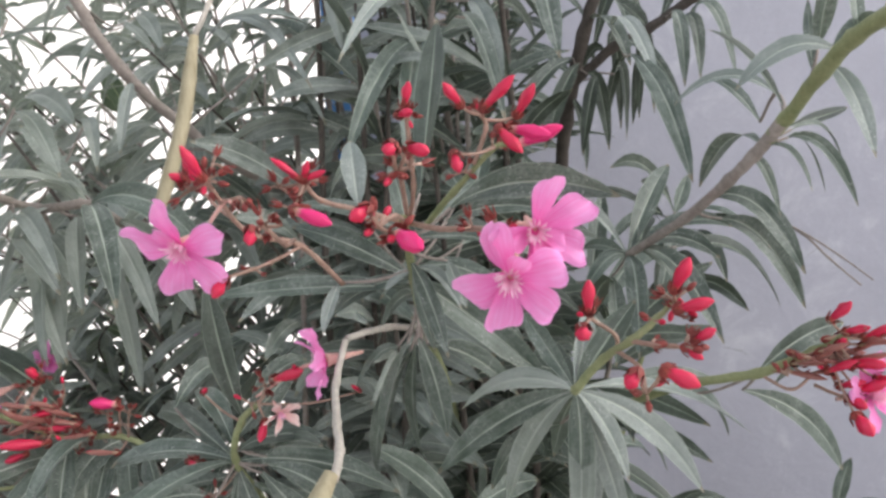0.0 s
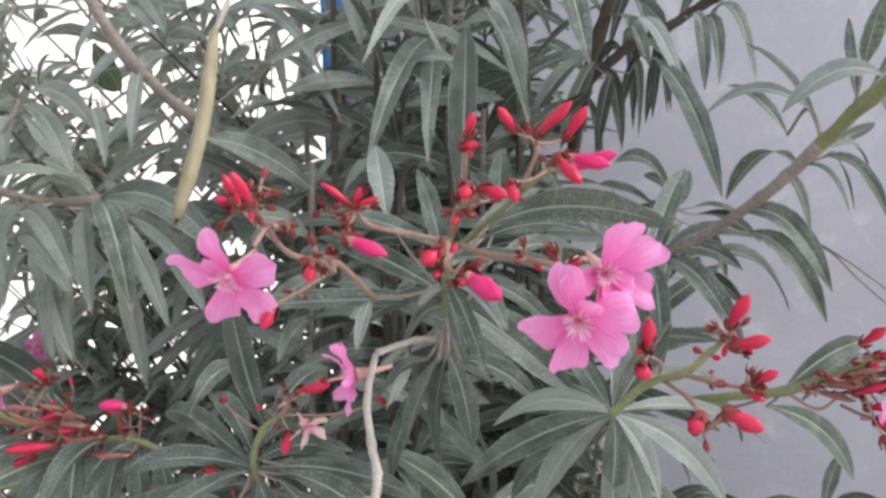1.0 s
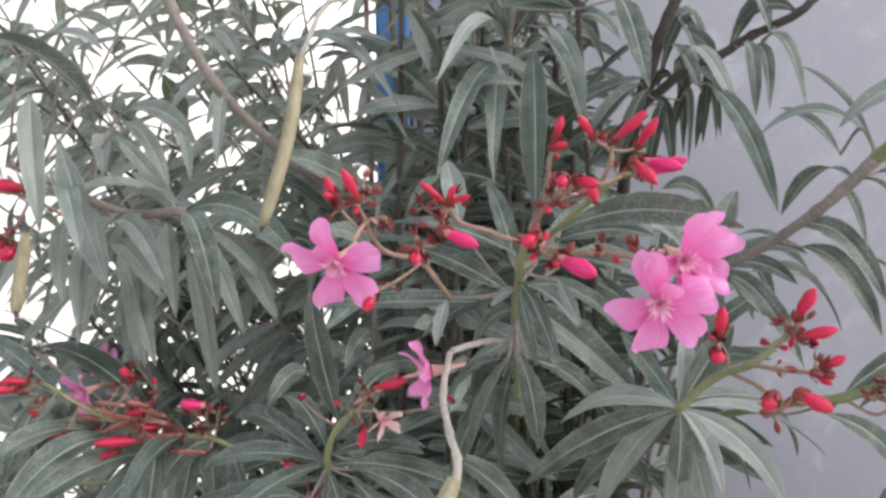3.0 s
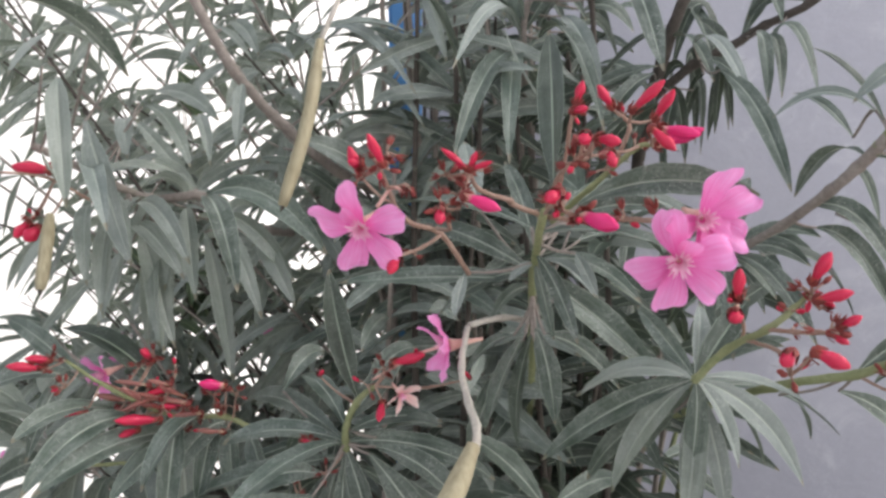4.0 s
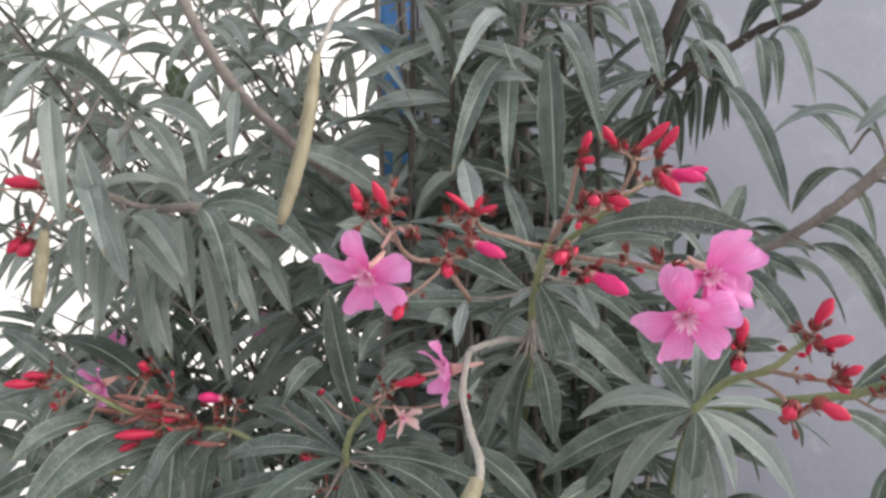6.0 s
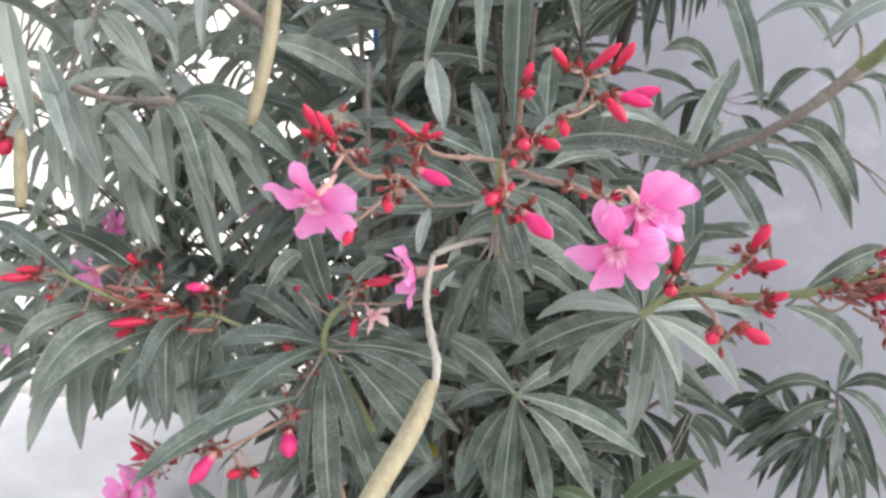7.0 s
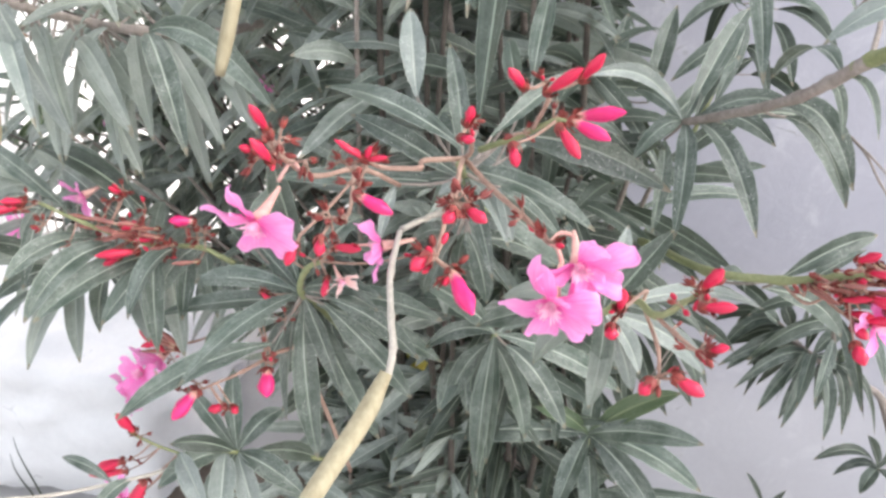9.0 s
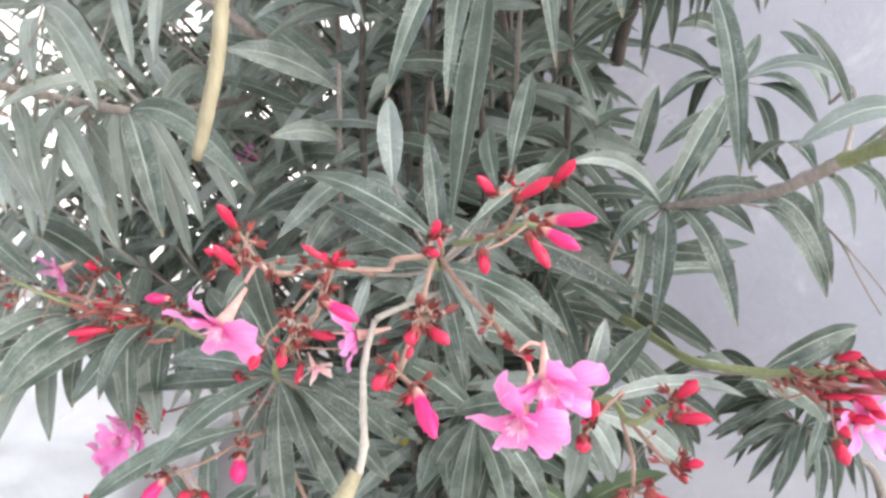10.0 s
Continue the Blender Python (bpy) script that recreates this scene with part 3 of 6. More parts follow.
grass_dark = skin("grass_dark", (0.030, 0.040, 0.026), (0.085, 0.095, 0.062), 90, 0.7, 0.0005)
weed((-0.93, 1.16, 0.0), -0.07, 2, "two thin dark grass blades growing beside the stone")

# ---------------------------------------------------------------- oleander bush
bush = tagged(new("oleander_bush"), "dusty oleander bush with pink flowers and red buds", "bush")
bush.location = (0, 0, 0)
wall_bush = tagged(new("oleander_bush"), "young oleander with drooping dark leaves beside the wall", "bush")
main_bush = bush
# flowering shoot in the middle: stem, leaf whorl under the flowers
s = stem(bush, "shoot", [(0.092, 1.036, 1.021), (0.099, 0.832, 1.168), (0.100, 0.671, 1.262), (0.101, 0.622, 1.304), (0.107, 0.553, 1.347)], 0.0034, 0.0024, stalk_green)
leaf(s, (0.106, 0.606, 1.314), (0.137, 0.553, 1.297), 0.0103, 0.004, 0, leaf_pale)
leaf(s, (0.095, 0.606, 1.312), (0.085, 0.606, 1.299), 0.0087, 0.002, 0, leaf_pale)
leaf(s, (0.109, 0.612, 1.315), (0.167, 0.584, 1.290), 0.0151, 0.008)
leaf(s, (0.090, 0.629, 1.310), (0.019, 0.637, 1.338), 0.0177, 0.004)
leaf(s, (0.095, 0.629, 1.304), (-0.032, 0.618, 1.295), 0.0160, 0.004)
leaf(s, (0.057, 0.606, 1.305), (0.053, 0.578, 1.279), 0.0093, 0.000, 0, leaf_pale)
leaf(s, (0.092, 0.618, 1.302), (0.035, 0.640, 1.271), 0.0131, 0.008)
leaf(s, (0.102, 0.606, 1.323), (0.079, 0.674, 1.380), 0.0147, 0.000)
leaf(s, (0.061, 0.652, 1.348), (0.047, 0.697, 1.396), 0.0190, 0.000, 0, leaf_pale)
leaf(s, (0.113, 0.578, 1.359), (0.111, 0.719, 1.483), 0.0213, 0.000, 0, leaf_deep)
leaf(s, (0.125, 0.606, 1.341), (0.188, 0.606, 1.345), 0.0124, 0.004)
leaf(s, (0.118, 0.606, 1.343), (0.163, 0.674, 1.366), 0.0132, 0.002)
leaf(s, (0.129, 0.590, 1.350), (0.217, 0.523, 1.356), 0.0201, 0.010)
leaf(s, (0.118, 0.578, 1.339), (0.184, 0.535, 1.323), 0.0175, 0.006)
leaf(s, (0.100, 0.606, 1.335), (-0.009, 0.665, 1.346), 0.0233, 0.006)
leaf(s, (0.134, 0.719, 1.342), (0.138, 0.832, 1.389), 0.0193, 0.000)
leaf(s, (0.132, 0.640, 1.358), (0.115, 0.719, 1.373), 0.0156, 0.000)
leaf(s, (0.127, 0.584, 1.320), (0.139, 0.561, 1.296), 0.0087, 0.002, 0, leaf_pale)
leaf(s, (0.110, 0.606, 1.318), (0.128, 0.561, 1.268), 0.0118, 0.004)
leaf(s, (0.132, 0.629, 1.325), (0.203, 0.719, 1.305), 0.0199, 0.006)
leaf(s, (0.101, 0.609, 1.299), (0.115, 0.606, 1.261), 0.0096, 0.002)
leaf(s, (0.103, 0.620, 1.266), (0.117, 0.640, 1.194), 0.0174, 0.004)
leaf(s, (0.096, 0.620, 1.263), (0.065, 0.674, 1.175), 0.0180, 0.004)
leaf(s, (0.110, 0.618, 1.294), (0.184, 0.629, 1.236), 0.0223, 0.004)
leaf(s, (0.109, 0.620, 1.262), (0.165, 0.674, 1.212), 0.0179, 0.008)
leaf(s, (0.100, 0.629, 1.260), (0.091, 0.719, 1.145), 0.0173, 0.000)
leaf(s, (0.088, 0.629, 1.259), (0.045, 0.674, 1.209), 0.0147, 0.008)
leaf(s, (0.102, 0.640, 1.253), (0.138, 0.742, 1.128), 0.0197, 0.000)
leaf(s, (0.094, 0.640, 1.253), (0.047, 0.742, 1.124), 0.0179, 0.000)
leaf(s, (0.090, 0.629, 1.290), (0.065, 0.674, 1.248), 0.0137, 0.008)
leaf(s, (0.117, 0.640, 1.281), (0.169, 0.686, 1.248), 0.0166, 0.008)
# flower stalks of the middle shoot with buds
s = stem(bush, "flower_stalk", [(0.107, 0.570, 1.343), (0.089, 0.545, 1.351), (0.089, 0.530, 1.353), (0.073, 0.515, 1.359), (0.069, 0.502, 1.368)], 0.0016, 0.0011, stalk_brown)
calyx_cluster(s, (0.069, 0.502, 1.368), 6, 0.0060)
calyx_cluster(s, (0.057, 0.502, 1.366), 4, 0.0060)
calyx_cluster(s, (0.063, 0.498, 1.356), 3, 0.0060)
bud(s, (0.067, 0.489, 1.356), (0.086, 0.485, 1.349), 0.0070, bud_pink)
bud(s, (0.069, 0.500, 1.369), (0.081, 0.497, 1.373), 0.0034, bud_red)
bud(s, (0.069, 0.500, 1.369), (0.055, 0.497, 1.380), 0.0034, bud_red)
bud(s, (0.069, 0.500, 1.369), (0.073, 0.497, 1.378), 0.0034, bud_red)
s = stem(bush, "flower_stalk", [(0.059, 0.606, 1.304), (0.046, 0.567, 1.332), (0.030, 0.530, 1.343), (0.023, 0.498, 1.370)], 0.0018, 0.0012, stalk_brown)
calyx_cluster(s, (0.023, 0.498, 1.370), 7, 0.0060)
calyx_cluster(s, (0.015, 0.498, 1.366), 5, 0.0060)
calyx_cluster(s, (0.035, 0.508, 1.362), 4, 0.0060)
calyx_cluster(s, (0.027, 0.498, 1.378), 3, 0.0060)
bud(s, (0.005, 0.533, 1.366), (-0.000, 0.525, 1.383), 0.0058, bud_red)
bud(s, (0.028, 0.484, 1.371), (0.022, 0.476, 1.386), 0.0050, bud_red)
bud(s, (0.015, 0.496, 1.370), (0.008, 0.492, 1.374), 0.004, bud_red)
s = stem(bush, "flower_stalk", [(0.044, 0.561, 1.336), (0.059, 0.500, 1.339), (0.059, 0.473, 1.350)], 0.0012, 0.0010, stalk_brown)
calyx_cluster(s, (0.059, 0.473, 1.350), 5, 0.0060)
bud(s, (0.060, 0.455, 1.350), (0.061, 0.449, 1.344), 0.0053, bud_red)
calyx_cluster(s, (0.067, 0.473, 1.350), 3, 0.0040)
s = stem(bush, "flower_stalk", [(0.046, 0.567, 1.332), (0.040, 0.532, 1.327), (0.033, 0.496, 1.325)], 0.0011, 0.0009, stalk_brown)
calyx_cluster(s, (0.035, 0.520, 1.325), 3, 0.0040)
bud(s, (0.035, 0.485, 1.326), (0.032, 0.477, 1.318), 0.0059, bud_red)
s = stem(bush, "flower_stalk", [(0.107, 0.570, 1.343), (0.128, 0.536, 1.342), (0.147, 0.505, 1.344), (0.161, 0.482, 1.344)], 0.0016, 0.0013, stalk_brown)
calyx_cluster(s, (0.147, 0.505, 1.344), 4, 0.0060)
calyx_cluster(s, (0.161, 0.482, 1.344), 5, 0.0060)
s = stem(bush, "flower_stalk", [(0.107, 0.570, 1.343), (0.111, 0.505, 1.351), (0.114, 0.448, 1.350)], 0.0012, 0.0011, stalk_brown)
calyx_cluster(s, (0.114, 0.448, 1.350), 6, 0.0060)
calyx_cluster(s, (0.122, 0.446, 1.347), 3, 0.0060)
bud(s, (0.122, 0.443, 1.348), (0.135, 0.419, 1.344), 0.0076, bud_pink)
bud(s, (0.113, 0.437, 1.358), (0.107, 0.431, 1.354), 0.0060, bud_red)
s = stem(bush, "flower_stalk", [(0.107, 0.570, 1.343), (0.114, 0.511, 1.365), (0.120, 0.461, 1.371)], 0.0014, 0.0010, stalk_brown)
calyx_cluster(s, (0.120, 0.461, 1.371), 7, 0.0060)
calyx_cluster(s, (0.126, 0.458, 1.373), 4, 0.0060)
bud(s, (0.128, 0.440, 1.380), (0.137, 0.434, 1.378), 0.0052, bud_red)
bud(s, (0.123, 0.436, 1.381), (0.122, 0.430, 1.378), 0.0052, bud_red)
s = stem(bush, "flower_stalk", [(0.107, 0.570, 1.343), (0.116, 0.535, 1.364), (0.120, 0.493, 1.396)], 0.0014, 0.0010, stalk_brown)
calyx_cluster(s, (0.120, 0.493, 1.396), 5, 0.0040)
bud(s, (0.121, 0.481, 1.399), (0.124, 0.477, 1.409), 0.0042, bud_red)
bud(s, (0.119, 0.475, 1.395), (0.126, 0.471, 1.396), 0.0039, bud_red)
s = stem(bush, "flower_stalk", [(0.113, 0.595, 1.339), (0.134, 0.563, 1.360), (0.156, 0.540, 1.381), (0.164, 0.536, 1.383)], 0.0020, 0.0012, stalk_green)
calyx_cluster(s, (0.156, 0.540, 1.381), 4, 0.0050)
calyx_cluster(s, (0.141, 0.549, 1.370), 4, 0.0050)
bud(s, (0.167, 0.544, 1.383), (0.191, 0.534, 1.391), 0.0079, bud_pink)
bud(s, (0.165, 0.519, 1.390), (0.184, 0.509, 1.386), 0.0070, bud_pink)
bud(s, (0.160, 0.511, 1.390), (0.171, 0.503, 1.378), 0.0062, bud_red)
bud(s, (0.139, 0.511, 1.379), (0.142, 0.505, 1.370), 0.0058, bud_red)
s = stem(bush, "flower_stalk", [(0.146, 0.546, 1.374), (0.153, 0.542, 1.392), (0.150, 0.544, 1.399)], 0.0013, 0.0010, stalk_brown)
calyx_cluster(s, (0.150, 0.544, 1.399), 5, 0.0040)
bud(s, (0.152, 0.527, 1.400), (0.168, 0.521, 1.415), 0.0060, bud_red)
bud(s, (0.168, 0.556, 1.398), (0.178, 0.550, 1.414), 0.0059, bud_red)
bud(s, (0.142, 0.526, 1.402), (0.134, 0.520, 1.413), 0.0051, bud_red)
# open flowers: stalk head, facing, radius, petal directions
flower(bush, (0.019, 0.478, 1.341), (-0.12, -0.91, -0.29), 0.0242, ((169, 0.10, 1.12, 1.06), (106, 0.18, 0.95, 1.02), (17, 0.12, 0.92, 0.98), (-50, 0.05, 0.88, 1.02), (-112, 0.05, 0.92, 1.06)), 0.64, 0.10, (125,))
flower(bush, (0.165, 0.457, 1.328), (-0.10, -0.93, -0.28), 0.0226, ((200, 0.08, 1.10, 0.96), (104, 0.0, 0.85, 1.02), (-102, 0.05, 0.84, 1.06), (-40, 0.12, 0.84, 1.02), (16, 0.2, 0.86, 1.0)), 0.78, 0.12, (60,))
flower(bush, (0.175, 0.462, 1.346), (0.14, -0.95, -0.16), 0.0222, ((78, 0.75, 0.62, 1.12), (25, 0.05, 1.0, 1.12), (-28, 0.15, 1.0, 1.0), (-85, 0.30, 1.0, 0.9), (186, 0.50, 0.9, 0.85)), 0.62, 0.14, (-25, -80, 205))
s = stem(bush, "flower_stalk", [(0.161, 0.482, 1.344), (0.165, 0.483, 1.341), (0.168, 0.481, 1.334)], 0.0009, 0.0011, stalk_pink)
s = stem(bush, "flower_stalk", [(0.161, 0.482, 1.344), (0.166, 0.487, 1.347), (0.172, 0.486, 1.347)], 0.0009, 0.0011, stalk_pink)
s = stem(bush, "flower_stalk", [(0.035, 0.502, 1.358), (0.027, 0.510, 1.360), (0.020, 0.506, 1.350)], 0.0009, 0.0011, stalk_pink)
# half-hidden side flower beside the bent stalk, faded flower
flower(bush, (0.046, 0.606, 1.256), (-0.75, -0.35, -0.10), 0.0229, (100, 30, -40, -110, 175), 0.55, 0.50, ())
s = stem(bush, "flower_stalk", [(-0.014, 0.640, 1.222), (0.012, 0.623, 1.240), (0.023, 0.618, 1.247), (0.043, 0.609, 1.255)], 0.0009, 0.0011, stalk_pink)
calyx_cluster(s, (0.019, 0.618, 1.246), 3, 0.0050)
# bent pale stalk with the long seed pod below it
s = stem(bush, "stalk", [(0.0995, 0.670, 1.262), (0.080, 0.636, 1.270), (0.059, 0.610, 1.269)], 0.0022, 0.0021, bark_pale)
s = stem(bush, "stalk", [(0.058, 0.610, 1.268), (0.056, 0.590, 1.246), (0.063, 0.561, 1.231), (0.070, 0.538, 1.224), (0.071, 0.520, 1.215)], 0.0021, 0.0026, bark_pale)
pod(bush, [(0.070, 0.520, 1.219), (0.060, 0.500, 1.198), (0.043, 0.475, 1.173), (0.028, 0.455, 1.149)], 0.0062)
# hanging pods on the tall branches
pod(bush, [(-0.067, 0.699, 1.477), (-0.074, 0.685, 1.412), (-0.090, 0.670, 1.347)], 0.0052)
s = stem(bush, "stalk", [(0.003, 0.799, 1.547), (-0.047, 0.729, 1.527), (-0.067, 0.699, 1.477)], 0.0016, 0.0022, bark_pale)
pod(bush, [(-0.287, 0.676, 1.340), (-0.285, 0.666, 1.311), (-0.284, 0.656, 1.281)], 0.0052)
# leafy shoot with a loose bud cluster beside the wall
s = stem(bush, "shoot", [(0.282, 1.081, 0.935), (0.248, 0.832, 1.118), (0.214, 0.652, 1.209), (0.197, 0.570, 1.247)], 0.0040, 0.0030, stalk_green)
leaf(s, (0.194, 0.570, 1.245), (0.130, 0.606, 1.224), 0.0183, 0.008, 0, leaf_glare_dust)
leaf(s, (0.192, 0.570, 1.242), (0.108, 0.652, 1.163), 0.0210, 0.008)
leaf(s, (0.191, 0.573, 1.239), (0.156, 0.629, 1.151), 0.0178, 0.008, 0, leaf_glare_dust)
leaf(s, (0.190, 0.595, 1.219), (0.143, 0.686, 1.137), 0.0176, 0.008)
leaf(s, (0.193, 0.573, 1.236), (0.200, 0.606, 1.160), 0.0175, 0.008)
leaf(s, (0.204, 0.573, 1.240), (0.229, 0.590, 1.186), 0.0135, 0.004, 0, leaf_pale)
leaf(s, (0.207, 0.573, 1.242), (0.281, 0.629, 1.162), 0.0175, 0.008, 0, leaf_pale)
leaf(s, (0.209, 0.573, 1.247), (0.334, 0.708, 1.172), 0.0146, 0.010, 0, leaf_pale)
leaf(s, (0.190, 0.578, 1.250), (0.169, 0.618, 1.283), 0.0126, 0.000)
leaf(s, (0.195, 0.578, 1.252), (0.209, 0.618, 1.285), 0.0149, 0.000, 0, leaf_pale)
leaf(s, (0.191, 0.584, 1.250), (0.186, 0.629, 1.262), 0.0137, 0.000)
leaf(s, (0.201, 0.573, 1.252), (0.236, 0.606, 1.291), 0.0170, 0.000, 0, leaf_deep)
leaf(s, (0.206, 0.584, 1.231), (0.263, 0.652, 1.166), 0.0163, 0.008)
leaf(s, (0.193, 0.595, 1.234), (0.190, 0.719, 1.149), 0.0181, 0.008)
leaf(s, (0.192, 0.606, 1.234), (0.163, 0.719, 1.176), 0.0189, 0.008)
leaf(s, (0.209, 0.595, 1.224), (0.216, 0.674, 1.124), 0.0194, 0.000, 0, leaf_pale)
leaf(s, (0.198, 0.584, 1.247), (0.200, 0.606, 1.134), 0.0184, 0.006, 0, leaf_glare_dust)
leaf(s, (0.206, 0.584, 1.240), (0.232, 0.629, 1.137), 0.0148, 0.004, 0, leaf_pale)
leaf(s, (0.206, 0.606, 1.226), (0.223, 0.674, 1.119), 0.0175, 0.008)
s = stem(bush, "flower_stalk", [(0.197, 0.570, 1.247), (0.212, 0.556, 1.269), (0.220, 0.514, 1.288), (0.232, 0.513, 1.299), (0.240, 0.512, 1.307)], 0.0026, 0.0012, stalk_green)
calyx_cluster(s, (0.240, 0.512, 1.307), 6, 0.0060)
calyx_cluster(s, (0.230, 0.513, 1.297), 3, 0.0060)
calyx_cluster(s, (0.244, 0.512, 1.299), 4, 0.0060)
bud(s, (0.238, 0.506, 1.313), (0.244, 0.500, 1.329), 0.0064, bud_red)
bud(s, (0.238, 0.501, 1.305), (0.254, 0.497, 1.310), 0.0062, bud_red)
s = stem(bush, "flower_stalk", [(0.220, 0.514, 1.288), (0.228, 0.497, 1.290), (0.237, 0.480, 1.293)], 0.0013, 0.0010, stalk_brown)
calyx_cluster(s, (0.237, 0.480, 1.293), 6, 0.0060)
calyx_cluster(s, (0.227, 0.501, 1.290), 2, 0.0040)
bud(s, (0.241, 0.479, 1.296), (0.249, 0.475, 1.302), 0.0047, bud_red)
bud(s, (0.237, 0.480, 1.293), (0.244, 0.475, 1.289), 0.004, bud_red)
s = stem(bush, "flower_stalk", [(0.217, 0.550, 1.273), (0.217, 0.545, 1.283), (0.199, 0.492, 1.304)], 0.0011, 0.0010, stalk_brown)
calyx_cluster(s, (0.199, 0.492, 1.304), 5, 0.0050)
bud(s, (0.198, 0.488, 1.307), (0.198, 0.484, 1.322), 0.0056, bud_red)
bud(s, (0.195, 0.481, 1.302), (0.195, 0.475, 1.298), 0.0067, bud_red)
s = stem(bush, "flower_stalk", [(0.216, 0.535, 1.278), (0.221, 0.496, 1.280), (0.222, 0.484, 1.272)], 0.0012, 0.0010, stalk_brown)
calyx_cluster(s, (0.222, 0.484, 1.272), 5, 0.0060)
bud(s, (0.226, 0.467, 1.287), (0.240, 0.463, 1.281), 0.0073, bud_red)
bud(s, (0.215, 0.461, 1.288), (0.210, 0.457, 1.282), 0.0066, bud_red)
# second bud cluster reaching towards the wall
s = stem(bush, "flower_stalk", [(0.189, 1.058, 1.049), (0.252, 0.832, 1.152), (0.280, 0.691, 1.213), (0.322, 0.657, 1.232), (0.348, 0.635, 1.251), (0.361, 0.618, 1.265)], 0.0036, 0.0027, stalk_green)
calyx_cluster(s, (0.340, 0.629, 1.247), 3, 0.0060)
calyx_cluster(s, (0.350, 0.629, 1.250), 3, 0.0060)
calyx_cluster(s, (0.359, 0.629, 1.254), 3, 0.0060)
calyx_cluster(s, (0.366, 0.629, 1.257), 3, 0.0060)
calyx_cluster(s, (0.356, 0.629, 1.242), 3, 0.0060)
calyx_cluster(s, (0.331, 0.629, 1.238), 3, 0.0060)
bud(s, (0.351, 0.618, 1.275), (0.358, 0.606, 1.288), 0.0066, bud_red)
bud(s, (0.359, 0.618, 1.268), (0.369, 0.606, 1.273), 0.0050, bud_red)
bud(s, (0.365, 0.618, 1.250), (0.379, 0.606, 1.250), 0.0068, bud_red)
bud(s, (0.355, 0.618, 1.260), (0.358, 0.612, 1.265), 0.0044, bud_red)
bud(s, (0.368, 0.618, 1.232), (0.379, 0.606, 1.240), 0.0069, bud_red)
bud(s, (0.362, 0.618, 1.227), (0.368, 0.606, 1.225), 0.0069, bud_red)
bud(s, (0.361, 0.606, 1.221), (0.367, 0.595, 1.212), 0.0088, bud_red)
bud(s, (0.334, 0.645, 1.237), (0.353, 0.624, 1.237), 0.0044, bud_dull)
bud(s, (0.334, 0.637, 1.251), (0.354, 0.630, 1.246), 0.0033, bud_dull)
bud(s, (0.336, 0.635, 1.244), (0.341, 0.598, 1.254), 0.0033, bud_dull)
bud(s, (0.335, 0.622, 1.252), (0.365, 0.626, 1.246), 0.0033, bud_dull)
bud(s, (0.345, 0.643, 1.241), (0.348, 0.605, 1.259), 0.0034, bud_dull)
bud(s, (0.349, 0.646, 1.234), (0.366, 0.617, 1.248), 0.0041, bud_dull)
bud(s, (0.352, 0.646, 1.250), (0.376, 0.630, 1.251), 0.0036, bud_dull)
bud(s, (0.345, 0.620, 1.255), (0.358, 0.608, 1.263), 0.0038, bud_dull)
bud(s, (0.351, 0.627, 1.261), (0.376, 0.627, 1.265), 0.0038, bud_dull)
bud(s, (0.351, 0.619, 1.258), (0.379, 0.633, 1.251), 0.0032, bud_dull)
bud(s, (0.363, 0.641, 1.245), (0.377, 0.611, 1.265), 0.0039, bud_dull)
bud(s, (0.367, 0.646, 1.259), (0.366, 0.605, 1.273), 0.0042, bud_dull)
bud(s, (0.363, 0.628, 1.247), (0.387, 0.616, 1.255), 0.0042, bud_dull)
bud(s, (0.372, 0.643, 1.260), (0.378, 0.599, 1.265), 0.0044, bud_dull)
bud(s, (0.376, 0.645, 1.260), (0.381, 0.610, 1.267), 0.0044, bud_dull)
bud(s, (0.370, 0.623, 1.258), (0.379, 0.600, 1.267), 0.0033, bud_dull)
bud(s, (0.351, 0.623, 1.242), (0.365, 0.612, 1.252), 0.0052, bud_red)
bud(s, (0.358, 0.623, 1.233), (0.370, 0.612, 1.239), 0.0055, bud_red)
bud(s, (0.365, 0.623, 1.245), (0.378, 0.612, 1.251), 0.0058, bud_red)
bud(s, (0.372, 0.623, 1.262), (0.385, 0.612, 1.273), 0.0058, bud_red)
bud(s, (0.380, 0.623, 1.238), (0.388, 0.612, 1.239), 0.0066, bud_red)
flower(bush, (0.377, 0.623, 1.227), (0.35, -0.75, 0.30), 0.0249, (90, 20, -50, -110, 170), 0.60, 0.40, ())
s = stem(bush, "flower_stalk", [(0.351, 0.640, 1.229), (0.363, 0.629, 1.225), (0.374, 0.623, 1.225)], 0.0012, 0.0012, stalk_brown)
s = stem(bush, "flower_stalk", [(0.322, 0.657, 1.232), (0.337, 0.640, 1.226), (0.349, 0.635, 1.238)], 0.0012, 0.0010, stalk_brown)
leaf(s, (0.316, 0.669, 1.217), (0.412, 0.742, 1.131), 0.0186, 0.008)
leaf(s, (0.314, 0.650, 1.244), (0.389, 0.690, 1.258), 0.0170, 0.006)
leaf(s, (0.338, 0.652, 1.237), (0.378, 0.674, 1.254), 0.0101, 0.000)
leaf(s, (0.281, 0.686, 1.208), (0.333, 0.765, 1.150), 0.0159, 0.008)
# green-tipped branch reaching in from the side, with its end whorl
s = stem(bush, "shoot", [(0.331, 0.642, 1.394), (0.320, 0.663, 1.374), (0.309, 0.678, 1.359), (0.291, 0.725, 1.331), (0.256, 0.782, 1.297)], 0.0043, 0.0034, bark_grey)
leaf(s, (0.323, 0.669, 1.390), (0.302, 0.731, 1.353), 0.0206, 0.014)
leaf(s, (0.330, 0.674, 1.369), (0.341, 0.674, 1.333), 0.0093, 0.011)
leaf(s, (0.332, 0.674, 1.376), (0.344, 0.629, 1.351), 0.0097, 0.011)
